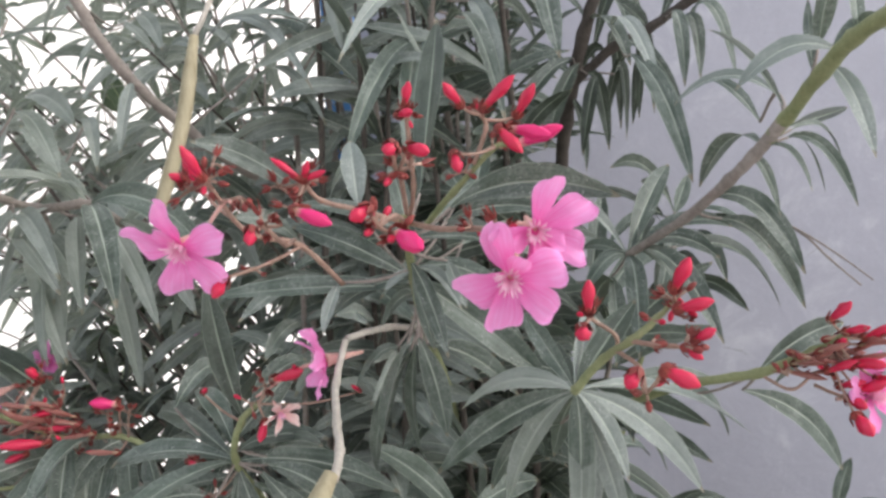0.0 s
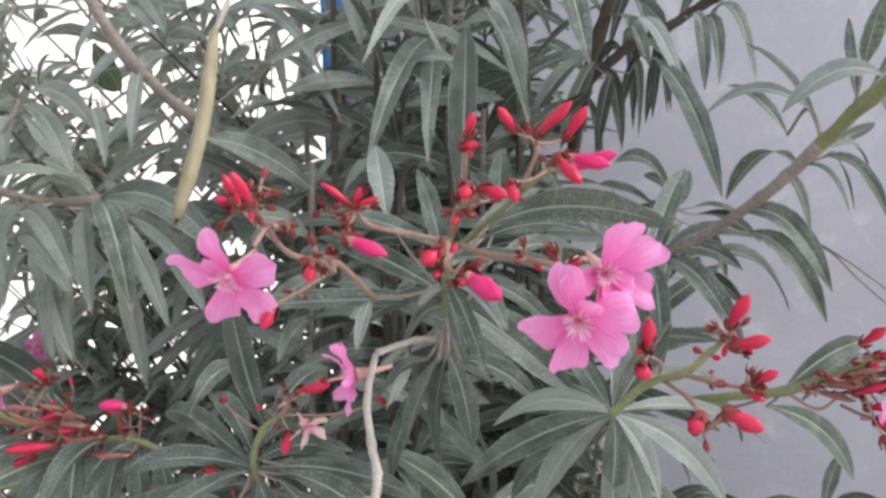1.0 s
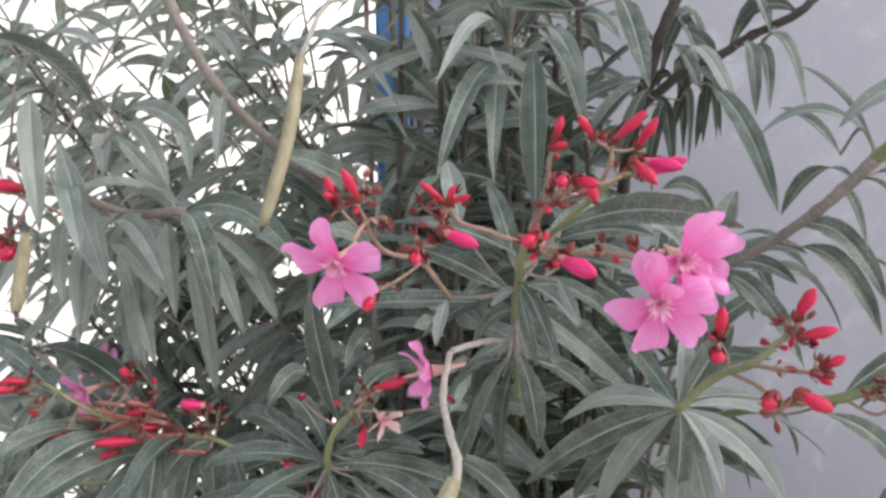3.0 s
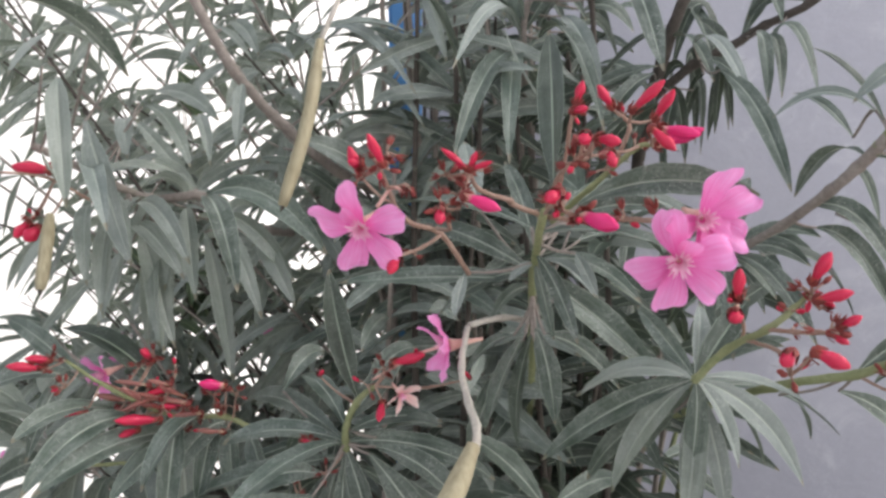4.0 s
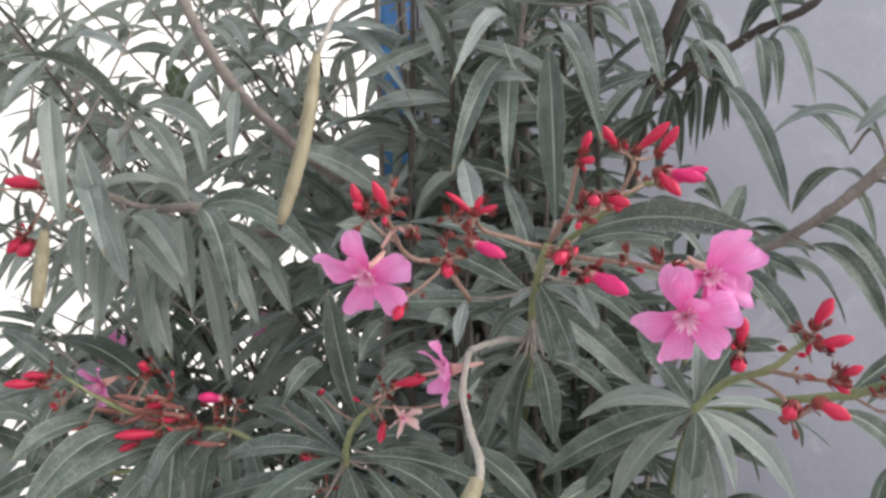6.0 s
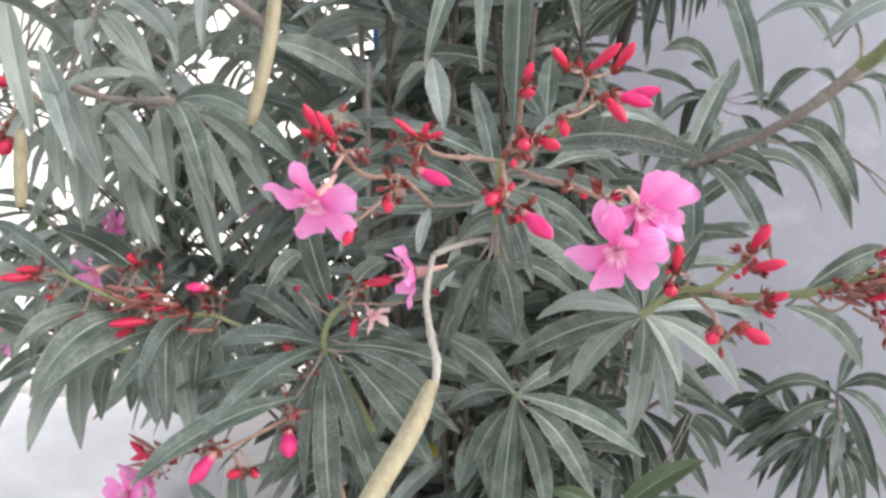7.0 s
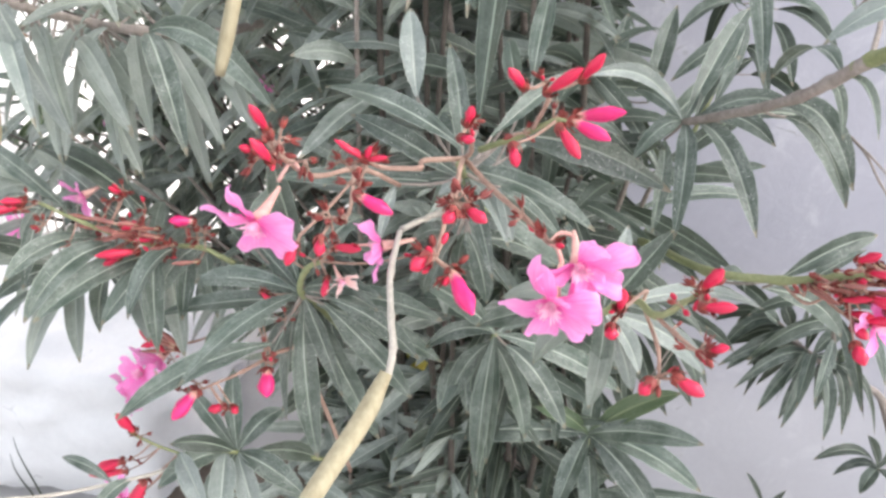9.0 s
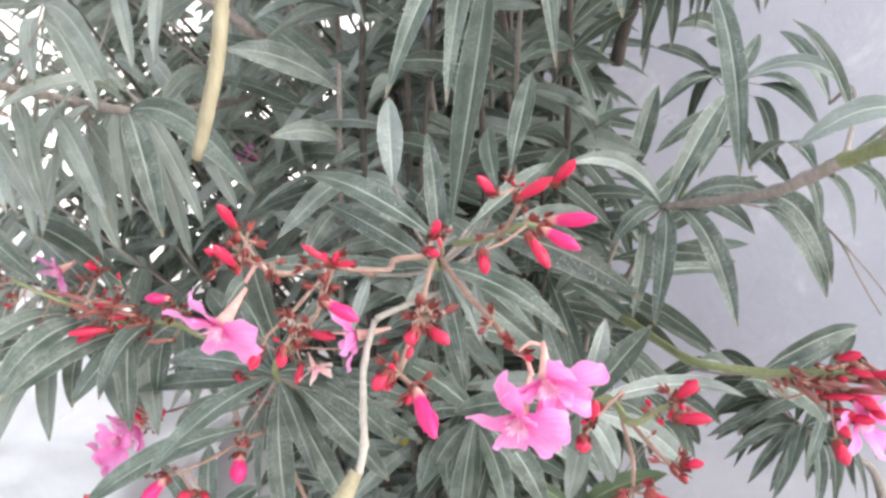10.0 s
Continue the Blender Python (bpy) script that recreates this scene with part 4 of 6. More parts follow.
leaf(s, (0.312, 0.697, 1.343), (0.361, 0.684, 1.293), 0.0193, 0.017)
leaf(s, (0.315, 0.719, 1.330), (0.374, 0.719, 1.263), 0.0188, 0.014)
leaf(s, (0.263, 0.782, 1.311), (0.335, 0.765, 1.320), 0.0157, 0.011)
leaf(s, (0.294, 0.776, 1.304), (0.414, 0.889, 1.232), 0.0212, 0.014, 0, leaf_deep)
leaf(s, (0.252, 0.782, 1.310), (0.308, 0.878, 1.371), 0.0217, 0.006)
leaf(s, (0.261, 0.776, 1.307), (0.320, 0.742, 1.298), 0.0178, 0.011)
leaf(s, (0.267, 0.776, 1.297), (0.311, 0.697, 1.242), 0.0214, 0.017)
leaf(s, (0.261, 0.776, 1.294), (0.254, 0.708, 1.228), 0.0184, 0.014)
leaf(s, (0.245, 0.782, 1.304), (0.218, 0.765, 1.267), 0.0149, 0.011)
leaf(s, (0.262, 0.776, 1.299), (0.302, 0.765, 1.268), 0.0158, 0.006)
leaf(s, (0.244, 0.787, 1.279), (0.241, 0.742, 1.213), 0.0168, 0.008)
leaf(s, (0.250, 0.782, 1.307), (0.174, 0.719, 1.350), 0.0140, 0.014, 0, leaf_pale)
leaf(s, (0.251, 0.787, 1.292), (0.222, 0.889, 1.287), 0.0172, 0.006)
leaf(s, (0.263, 0.776, 1.311), (0.289, 0.900, 1.317), 0.0154, 0.006, 0, leaf_deep)
s = stem(bush, "shoot", [(0.343, 0.52, 1.439), (0.339, 0.565, 1.431), (0.337, 0.600, 1.418), (0.3315, 0.640, 1.3955), (0.326, 0.653, 1.384)], 0.0046, 0.0043, stalk_green)
leaf(s, (0.344, 0.629, 1.418), (0.356, 0.674, 1.473), 0.0073, 0.000)
leaf(s, (0.347, 0.618, 1.424), (0.349, 0.561, 1.370), 0.0128, 0.006, 0, leaf_pale)
leaf(s, (0.346, 0.629, 1.437), (0.345, 0.606, 1.476), 0.0124, 0.000)
leaf(s, (0.348, 0.618, 1.429), (0.377, 0.606, 1.438), 0.0124, 0.011)
leaf(s, (0.341, 0.663, 1.392), (0.410, 0.742, 1.408), 0.0094, 0.000, 0, leaf_deep)
leaf(s, (0.343, 0.663, 1.390), (0.398, 0.719, 1.367), 0.0078, 0.011)
leaf(s, (0.341, 0.663, 1.385), (0.378, 0.697, 1.348), 0.0090, 0.011)
leaf(s, (0.340, 0.663, 1.385), (0.375, 0.640, 1.341), 0.0085, 0.011)
leaf(s, (0.353, 0.606, 1.439), (0.361, 0.561, 1.421), 0.0087, 0.011)
leaf(s, (0.354, 0.595, 1.437), (0.355, 0.606, 1.470), 0.0103, 0.000)
leaf(s, (0.350, 0.612, 1.431), (0.292, 0.604, 1.411), 0.0150, 0.010, 0, leaf_pale)
# side shoot with arching leaves behind the branch
s = stem(bush, "shoot", [(0.331, 0.642, 1.394), (0.347, 0.690, 1.408), (0.352, 0.722, 1.418), (0.350, 0.748, 1.400)], 0.0018, 0.0012, bark_grey)
leaf(s, (0.350, 0.712, 1.424), (0.284, 0.733, 1.414), 0.0112, 0.014, 0, leaf_pale)
leaf(s, (0.350, 0.746, 1.396), (0.316, 0.788, 1.440), 0.0150, 0.006)
leaf(s, (0.346, 0.676, 1.416), (0.300, 0.700, 1.462), 0.0125, 0.004, 0, leaf_deep)
s = stem(bush, "twig", [(0.328, 0.719, 1.341), (0.360, 0.697, 1.322), (0.372, 0.674, 1.305), (0.383, 0.652, 1.290)], 0.0011, 0.0006, bark_grey)
s = stem(bush, "twig", [(0.352, 0.703, 1.328), (0.366, 0.690, 1.318), (0.380, 0.676, 1.306), (0.394, 0.660, 1.292)], 0.0009, 0.0005, bark_grey)
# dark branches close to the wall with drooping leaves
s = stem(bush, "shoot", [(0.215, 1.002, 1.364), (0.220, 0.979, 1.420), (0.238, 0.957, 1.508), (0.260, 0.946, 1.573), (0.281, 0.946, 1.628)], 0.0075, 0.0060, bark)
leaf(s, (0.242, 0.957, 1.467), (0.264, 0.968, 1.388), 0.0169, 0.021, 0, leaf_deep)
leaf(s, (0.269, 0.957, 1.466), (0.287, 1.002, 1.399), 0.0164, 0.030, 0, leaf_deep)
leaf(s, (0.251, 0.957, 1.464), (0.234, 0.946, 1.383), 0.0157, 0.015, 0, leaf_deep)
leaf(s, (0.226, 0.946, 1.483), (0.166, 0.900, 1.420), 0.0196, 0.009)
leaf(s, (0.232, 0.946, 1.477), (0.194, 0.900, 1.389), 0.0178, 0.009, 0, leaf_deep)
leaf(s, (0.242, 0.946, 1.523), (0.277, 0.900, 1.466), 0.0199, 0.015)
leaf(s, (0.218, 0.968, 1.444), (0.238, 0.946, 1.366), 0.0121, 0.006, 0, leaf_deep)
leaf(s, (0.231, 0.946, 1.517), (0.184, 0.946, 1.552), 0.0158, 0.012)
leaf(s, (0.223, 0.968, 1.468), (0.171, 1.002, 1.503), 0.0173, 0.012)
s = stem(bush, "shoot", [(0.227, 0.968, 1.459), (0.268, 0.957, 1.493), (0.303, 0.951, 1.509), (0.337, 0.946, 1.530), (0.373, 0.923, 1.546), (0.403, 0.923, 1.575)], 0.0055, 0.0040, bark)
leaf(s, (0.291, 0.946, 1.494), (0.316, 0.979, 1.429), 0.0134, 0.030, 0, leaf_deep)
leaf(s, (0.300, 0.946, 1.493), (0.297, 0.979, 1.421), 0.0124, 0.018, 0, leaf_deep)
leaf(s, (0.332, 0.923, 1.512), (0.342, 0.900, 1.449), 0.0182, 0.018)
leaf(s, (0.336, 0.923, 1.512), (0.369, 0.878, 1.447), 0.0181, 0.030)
# one arching leaf in two pieces, the upper paled for its reflection
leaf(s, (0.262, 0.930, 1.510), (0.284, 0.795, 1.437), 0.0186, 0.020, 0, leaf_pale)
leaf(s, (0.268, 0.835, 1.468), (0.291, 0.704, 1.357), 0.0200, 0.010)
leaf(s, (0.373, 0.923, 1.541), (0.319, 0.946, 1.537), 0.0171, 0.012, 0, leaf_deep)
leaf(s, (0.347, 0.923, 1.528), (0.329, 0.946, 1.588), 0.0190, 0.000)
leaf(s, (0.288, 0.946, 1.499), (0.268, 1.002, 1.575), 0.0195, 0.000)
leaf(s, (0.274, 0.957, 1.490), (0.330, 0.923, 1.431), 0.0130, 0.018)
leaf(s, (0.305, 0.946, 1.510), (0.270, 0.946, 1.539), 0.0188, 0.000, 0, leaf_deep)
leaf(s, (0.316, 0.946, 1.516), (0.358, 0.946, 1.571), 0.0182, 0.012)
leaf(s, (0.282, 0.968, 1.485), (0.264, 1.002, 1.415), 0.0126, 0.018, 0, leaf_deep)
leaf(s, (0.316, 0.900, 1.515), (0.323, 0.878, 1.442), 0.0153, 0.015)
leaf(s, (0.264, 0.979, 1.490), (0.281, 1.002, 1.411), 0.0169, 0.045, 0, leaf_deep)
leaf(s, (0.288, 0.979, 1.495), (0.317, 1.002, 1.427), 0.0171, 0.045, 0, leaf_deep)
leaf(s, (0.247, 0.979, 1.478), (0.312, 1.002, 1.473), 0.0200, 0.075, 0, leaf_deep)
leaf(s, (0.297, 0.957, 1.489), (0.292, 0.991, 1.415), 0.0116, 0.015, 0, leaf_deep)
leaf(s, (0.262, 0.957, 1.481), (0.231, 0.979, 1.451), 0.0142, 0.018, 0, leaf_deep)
# tall shoot behind the flowers with a drooping top whorl
s = stem(bush, "shoot", [(0.104, 1.081, 1.215), (0.098, 1.002, 1.374), (0.090, 0.923, 1.467), (0.087, 0.889, 1.506), (0.095, 0.889, 1.572), (0.102, 0.900, 1.628)], 0.0045, 0.0030, bark_grey)
leaf(s, (0.083, 0.889, 1.507), (0.035, 0.719, 1.455), 0.0140, 0.033, 0, leaf_pale)
leaf(s, (0.079, 0.889, 1.499), (0.034, 0.736, 1.383), 0.0225, 0.022)
leaf(s, (0.086, 0.889, 1.496), (0.080, 0.742, 1.380), 0.0198, 0.022)
leaf(s, (0.103, 0.878, 1.510), (0.159, 0.765, 1.408), 0.0210, 0.033)
leaf(s, (0.187, 0.832, 1.544), (0.201, 0.731, 1.452), 0.0239, 0.013)
leaf(s, (0.087, 0.889, 1.513), (0.037, 0.810, 1.515), 0.0131, 0.022)
leaf(s, (0.090, 0.889, 1.513), (0.059, 0.889, 1.573), 0.0213, 0.000)
leaf(s, (0.095, 0.889, 1.513), (0.130, 0.889, 1.576), 0.0213, 0.000)
leaf(s, (0.093, 0.900, 1.504), (0.148, 0.968, 1.502), 0.0223, 0.011)
leaf(s, (0.084, 0.900, 1.504), (0.037, 0.979, 1.437), 0.0224, 0.011)
leaf(s, (0.096, 0.900, 1.498), (0.122, 0.979, 1.412), 0.0223, 0.011)
leaf(s, (0.125, 0.889, 1.533), (0.157, 0.787, 1.441), 0.0217, 0.011, 0, leaf_pale)
leaf(s, (0.069, 0.946, 1.535), (0.008, 0.946, 1.566), 0.0206, 0.011)
leaf(s, (0.101, 0.900, 1.520), (0.151, 0.900, 1.530), 0.0194, 0.022)
leaf(s, (0.092, 0.889, 1.529), (0.074, 0.832, 1.572), 0.0206, 0.000)
leaf(s, (0.139, 0.923, 1.524), (0.190, 0.968, 1.501), 0.0194, 0.022, 0, leaf_deep)
leaf(s, (0.150, 0.923, 1.546), (0.201, 0.923, 1.522), 0.0201, 0.011)
# thick brown branch leaning across behind the pods, with arched leaves mostly in the glare-paled colour
s = stem(bush, "shoot", [(0.010, 1.150, 1.215), (-0.034, 1.020, 1.320), (-0.110, 0.900, 1.380), (-0.147, 0.850, 1.421), (-0.183, 0.805, 1.472), (-0.212, 0.780, 1.540), (-0.225, 0.775, 1.600)], 0.0056, 0.0048, bark_grey)
leaf(s, (-0.221, 1.002, 1.478), (-0.006, 0.793, 1.445), 0.0155, 0.055, 0, leaf_pale)
leaf(s, (-0.153, 1.002, 1.433), (-0.001, 0.816, 1.415), 0.0145, 0.039, 0, leaf_glare_dust)
leaf(s, (0.010, 0.923, 1.430), (-0.019, 0.855, 1.378), 0.0139, 0.013, 0, leaf_glare_dust)
leaf(s, (-0.013, 0.900, 1.523), (-0.040, 0.832, 1.471), 0.0117, 0.013, 0, leaf_glare_dust)
leaf(s, (-0.016, 0.900, 1.562), (0.021, 0.799, 1.475), 0.0153, 0.009, 0, leaf_glare_dust)
leaf(s, (-0.187, 0.810, 1.464), (-0.156, 0.742, 1.394), 0.0136, 0.007, 0, leaf_glare_dust)
leaf(s, (-0.177, 0.923, 1.422), (-0.157, 0.878, 1.352), 0.0242, 0.000, 0, leaf_glare_dust)
leaf(s, (-0.231, 0.968, 1.430), (-0.257, 0.889, 1.398), 0.0157, 0.013, 0, leaf_glare_dust)
leaf(s, (-0.255, 1.036, 1.507), (-0.285, 0.946, 1.526), 0.0208, 0.011, 0, leaf_glare_dust)
leaf(s, (-0.176, 1.058, 1.435), (-0.206, 0.968, 1.355), 0.0180, 0.011, 0, leaf_glare_dust)
leaf(s, (-0.131, 1.002, 1.519), (-0.054, 0.946, 1.523), 0.0148, 0.022, 0, leaf_glare_dust)
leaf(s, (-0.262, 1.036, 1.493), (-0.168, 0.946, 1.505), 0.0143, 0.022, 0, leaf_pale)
leaf(s, (-0.292, 1.025, 1.560), (-0.301, 0.923, 1.492), 0.0183, 0.011, 0, leaf_glare_dust)
leaf(s, (-0.284, 1.025, 1.567), (-0.213, 0.946, 1.512), 0.0206, 0.011, 0, leaf_glare_dust)
leaf(s, (-0.298, 1.025, 1.580), (-0.304, 0.923, 1.570), 0.0210, 0.013, 0, leaf_glare_dust)
leaf(s, (-0.198, 1.081, 1.429), (-0.105, 1.002, 1.414), 0.0184, 0.022, 0, leaf_glare_dust)
leaf(s, (-0.163, 1.115, 1.378), (-0.071, 1.036, 1.388), 0.0188, 0.022, 0, leaf_glare_dust)
leaf(s, (-0.170, 1.115, 1.382), (-0.173, 1.036, 1.289), 0.0229, 0.009, 0, leaf_glare_dust)
leaf(s, (-0.132, 1.149, 1.327), (-0.046, 1.058, 1.346), 0.0218, 0.011, 0, leaf_glare_dust)
leaf(s, (-0.137, 1.138, 1.343), (-0.150, 1.058, 1.273), 0.0233, 0.007, 0, leaf_glare_dust)
leaf(s, (-0.117, 1.002, 1.532), (-0.113, 1.036, 1.450), 0.0167, 0.009, 0, leaf_glare_dust)
leaf(s, (-0.213, 1.081, 1.448), (-0.141, 1.036, 1.464), 0.0151, 0.022, 0, leaf_glare_dust)
leaf(s, (-0.112, 1.172, 1.294), (-0.018, 1.058, 1.332), 0.0220, 0.013, 0, leaf_glare_dust)
# left branch with its whorl of hanging leaves, glare painted into most of them
s = stem(bush, "shoot", [(-0.166, 1.058, 1.298), (-0.191, 0.900, 1.316), (-0.203, 0.832, 1.329), (-0.189, 0.745, 1.354), (-0.252, 0.765, 1.352), (-0.281, 0.719, 1.376), (-0.316, 0.697, 1.397)], 0.0048, 0.0034, bark_grey)
leaf(s, (-0.179, 0.745, 1.354), (-0.067, 0.710, 1.306), 0.0257, 0.020)
leaf(s, (-0.184, 0.735, 1.349), (-0.128, 0.671, 1.279), 0.0235, 0.015)
leaf(s, (-0.217, 0.620, 1.409), (-0.192, 0.631, 1.303), 0.0269, 0.004, 0, leaf_pale)
leaf(s, (-0.226, 0.787, 1.343), (-0.186, 0.719, 1.265), 0.0184, 0.013, 0, leaf_glare_dust)
leaf(s, (-0.229, 0.719, 1.430), (-0.165, 0.674, 1.376), 0.0167, 0.011, 0, leaf_glare_dust)
leaf(s, (-0.261, 0.787, 1.326), (-0.198, 0.742, 1.277), 0.0208, 0.011, 0, leaf_glare_dust)
leaf(s, (-0.285, 0.742, 1.331), (-0.288, 0.674, 1.284), 0.0184, 0.013, 0, leaf_glare_dust)
leaf(s, (-0.274, 0.742, 1.327), (-0.245, 0.674, 1.262), 0.0181, 0.013, 0, leaf_glare_dust)
leaf(s, (-0.245, 0.787, 1.315), (-0.241, 0.765, 1.207), 0.0215, 0.013, 0, leaf_glare_dust)
leaf(s, (-0.260, 0.765, 1.324), (-0.218, 0.742, 1.218), 0.0208, 0.013, 0, leaf_glare_dust)
leaf(s, (-0.214, 0.799, 1.342), (-0.145, 0.765, 1.242), 0.0188, 0.011, 0, leaf_glare_dust)
leaf(s, (-0.200, 0.799, 1.342), (-0.129, 0.810, 1.270), 0.0192, 0.011, 0, leaf_glare_dust)
leaf(s, (-0.220, 0.787, 1.348), (-0.233, 0.719, 1.360), 0.0166, 0.011, 0, leaf_glare_dust)
leaf(s, (-0.219, 0.799, 1.352), (-0.247, 0.765, 1.388), 0.0172, 0.004, 0, leaf_glare_dust)
leaf(s, (-0.254, 0.742, 1.343), (-0.157, 0.652, 1.303), 0.0182, 0.013, 0, leaf_glare_dust)
leaf(s, (-0.265, 0.719, 1.357), (-0.191, 0.629, 1.304), 0.0180, 0.011, 0, leaf_glare_dust)
leaf(s, (-0.263, 0.742, 1.328), (-0.243, 0.674, 1.256), 0.0185, 0.013, 0, leaf_glare_dust)
leaf(s, (-0.249, 0.776, 1.305), (-0.220, 0.719, 1.223), 0.0183, 0.013, 0, leaf_glare_dust)
leaf(s, (-0.176, 0.832, 1.309), (-0.121, 0.787, 1.251), 0.0213, 0.011, 0, leaf_glare_dust)
leaf(s, (-0.231, 0.810, 1.333), (-0.226, 0.742, 1.270), 0.0175, 0.011, 0, leaf_glare_dust)
leaf(s, (-0.230, 0.832, 1.317), (-0.203, 0.832, 1.164), 0.0210, 0.013, 0, leaf_glare_dust)
leaf(s, (-0.279, 0.719, 1.347), (-0.256, 0.674, 1.282), 0.0183, 0.013, 0, leaf_glare_dust)
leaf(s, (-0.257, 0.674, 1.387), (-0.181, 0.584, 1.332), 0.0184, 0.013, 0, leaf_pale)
leaf(s, (-0.245, 0.742, 1.436), (-0.121, 0.629, 1.408), 0.0183, 0.011, 0, leaf_glare_dust)
leaf(s, (-0.270, 0.765, 1.422), (-0.231, 0.697, 1.385), 0.0180, 0.011, 0, leaf_glare_dust)
leaf(s, (-0.292, 0.742, 1.355), (-0.191, 0.629, 1.307), 0.0165, 0.013, 0, leaf_glare_dust)
leaf(s, (-0.270, 0.765, 1.323), (-0.173, 0.674, 1.289), 0.0180, 0.013, 0, leaf_glare_dust)
leaf(s, (-0.284, 0.787, 1.306), (-0.277, 0.719, 1.240), 0.0178, 0.011, 0, leaf_glare_dust)
leaf(s, (-0.240, 0.832, 1.428), (-0.191, 0.765, 1.381), 0.0141, 0.013, 0, leaf_glare_dust)
leaf(s, (-0.268, 0.810, 1.317), (-0.257, 0.765, 1.214), 0.0193, 0.013, 0, leaf_glare_dust)
leaf(s, (-0.186, 1.002, 1.299), (-0.093, 0.889, 1.258), 0.0198, 0.022, 0, leaf_glare_dust)
leaf(s, (-0.217, 0.889, 1.315), (-0.293, 0.946, 1.362), 0.0223, 0.000, 0, leaf_glare_dust)
leaf(s, (-0.229, 0.855, 1.318), (-0.217, 0.946, 1.336), 0.0205, 0.011, 0, leaf_glare_dust)
leaf(s, (-0.222, 0.787, 1.359), (-0.250, 0.674, 1.370), 0.0150, 0.011, 0, leaf_glare_dust)
leaf(s, (-0.217, 0.787, 1.361), (-0.274, 0.787, 1.426), 0.0162, 0.000, 0, leaf_glare_dust)
leaf(s, (-0.227, 0.765, 1.354), (-0.259, 0.719, 1.269), 0.0190, 0.017, 0, leaf_glare_dust)
leaf(s, (-0.249, 0.765, 1.354), (-0.264, 0.697, 1.282), 0.0189, 0.017, 0, leaf_glare_dust)
leaf(s, (-0.290, 0.719, 1.351), (-0.291, 0.674, 1.392), 0.0159, 0.000, 0, leaf_glare_dust)
leaf(s, (-0.243, 0.629, 1.441), (-0.225, 0.606, 1.347), 0.0189, 0.013, 0, leaf_glare_dust)
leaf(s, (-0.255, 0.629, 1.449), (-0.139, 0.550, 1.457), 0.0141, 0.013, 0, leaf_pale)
leaf(s, (-0.202, 0.606, 1.460), (-0.184, 0.500, 1.421), 0.0146, 0.011, 0, leaf_glare_dust)
leaf(s, (-0.227, 0.719, 1.502), (-0.222, 0.606, 1.464), 0.0138, 0.013, 0, leaf_glare_dust)
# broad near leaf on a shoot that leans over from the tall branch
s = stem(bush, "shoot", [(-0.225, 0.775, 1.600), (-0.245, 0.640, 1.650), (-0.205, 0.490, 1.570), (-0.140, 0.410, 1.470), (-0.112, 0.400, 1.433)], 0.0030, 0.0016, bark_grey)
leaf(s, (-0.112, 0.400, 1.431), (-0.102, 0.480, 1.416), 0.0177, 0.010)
# far side growth on the left: sunlit leaves, thin bare twigs, spent heads
s = stem(bush, "twig", [(-0.407, 1.341, 1.063), (-0.421, 1.284, 1.134), (-0.437, 1.262, 1.193)], 0.0020, 0.0010, bark)
leaf(s, (-0.436, 1.262, 1.189), (-0.418, 1.239, 1.143), 0.0325, 0.000, 0, leaf_fresh)
leaf(s, (-0.437, 1.262, 1.193), (-0.452, 1.239, 1.146), 0.0269, 0.000, 0, leaf_fresh)
leaf(s, (-0.433, 1.262, 1.193), (-0.398, 1.284, 1.219), 0.0289, 0.000, 0, leaf_fresh)
leaf(s, (-0.481, 1.284, 1.555), (-0.431, 1.262, 1.479), 0.0331, 0.000, 0, leaf_fresh)
leaf(s, (-0.476, 1.284, 1.559), (-0.433, 1.284, 1.563), 0.0256, 0.000, 0, leaf_fresh)
leaf(s, (-0.486, 1.284, 1.518), (-0.450, 1.284, 1.482), 0.0296, 0.000, 0, leaf_fresh)
leaf(s, (-0.486, 1.284, 1.175), (-0.438, 1.284, 1.170), 0.0300, 0.000, 0, leaf_fresh)
calyx_cluster(s, (-0.358, 1.172, 1.395), 6, 0.0120)
calyx_cluster(s, (-0.363, 1.172, 1.375), 5, 0.0120)
s = stem(bush, "twig", [(-0.637, 1.398, 1.043), (-0.681, 1.284, 1.128), (-0.695, 1.172, 1.186)], 0.0016, 0.0007, bark)
s = stem(bush, "twig", [(-0.604, 1.341, 1.078), (-0.647, 1.284, 1.177), (-0.665, 1.228, 1.250)], 0.0016, 0.0007, bark)
s = stem(bush, "twig", [(-0.640, 1.284, 1.129), (-0.615, 1.172, 1.126), (-0.649, 1.115, 1.121)], 0.0016, 0.0007, bark)
s = stem(bush, "twig", [(-0.595, 1.284, 1.216), (-0.600, 1.172, 1.222), (-0.665, 1.115, 1.270)], 0.0016, 0.0007, bark)
s = stem(bush, "twig", [(-0.402, 1.341, 1.211), (-0.465, 1.284, 1.255), (-0.482, 1.228, 1.305)], 0.0016, 0.0007, bark)
s = stem(bush, "twig", [(-0.527, 1.341, 1.160), (-0.534, 1.284, 1.236), (-0.520, 1.228, 1.278)], 0.0016, 0.0007, bark)
s = stem(bush, "flower_stalk", [(-0.280, 0.719, 1.351), (-0.304, 0.697, 1.370), (-0.322, 0.652, 1.374)], 0.0014, 0.0010, stalk_brown)
bud(s, (-0.298, 0.697, 1.376), (-0.327, 0.686, 1.379), 0.0111, bud_red)
bud(s, (-0.311, 0.697, 1.328), (-0.319, 0.686, 1.318), 0.0121, bud_red)
bud(s, (-0.321, 0.697, 1.333), (-0.328, 0.686, 1.320), 0.0094, bud_red)
calyx_cluster(s, (-0.308, 0.697, 1.374), 4, 0.0060)
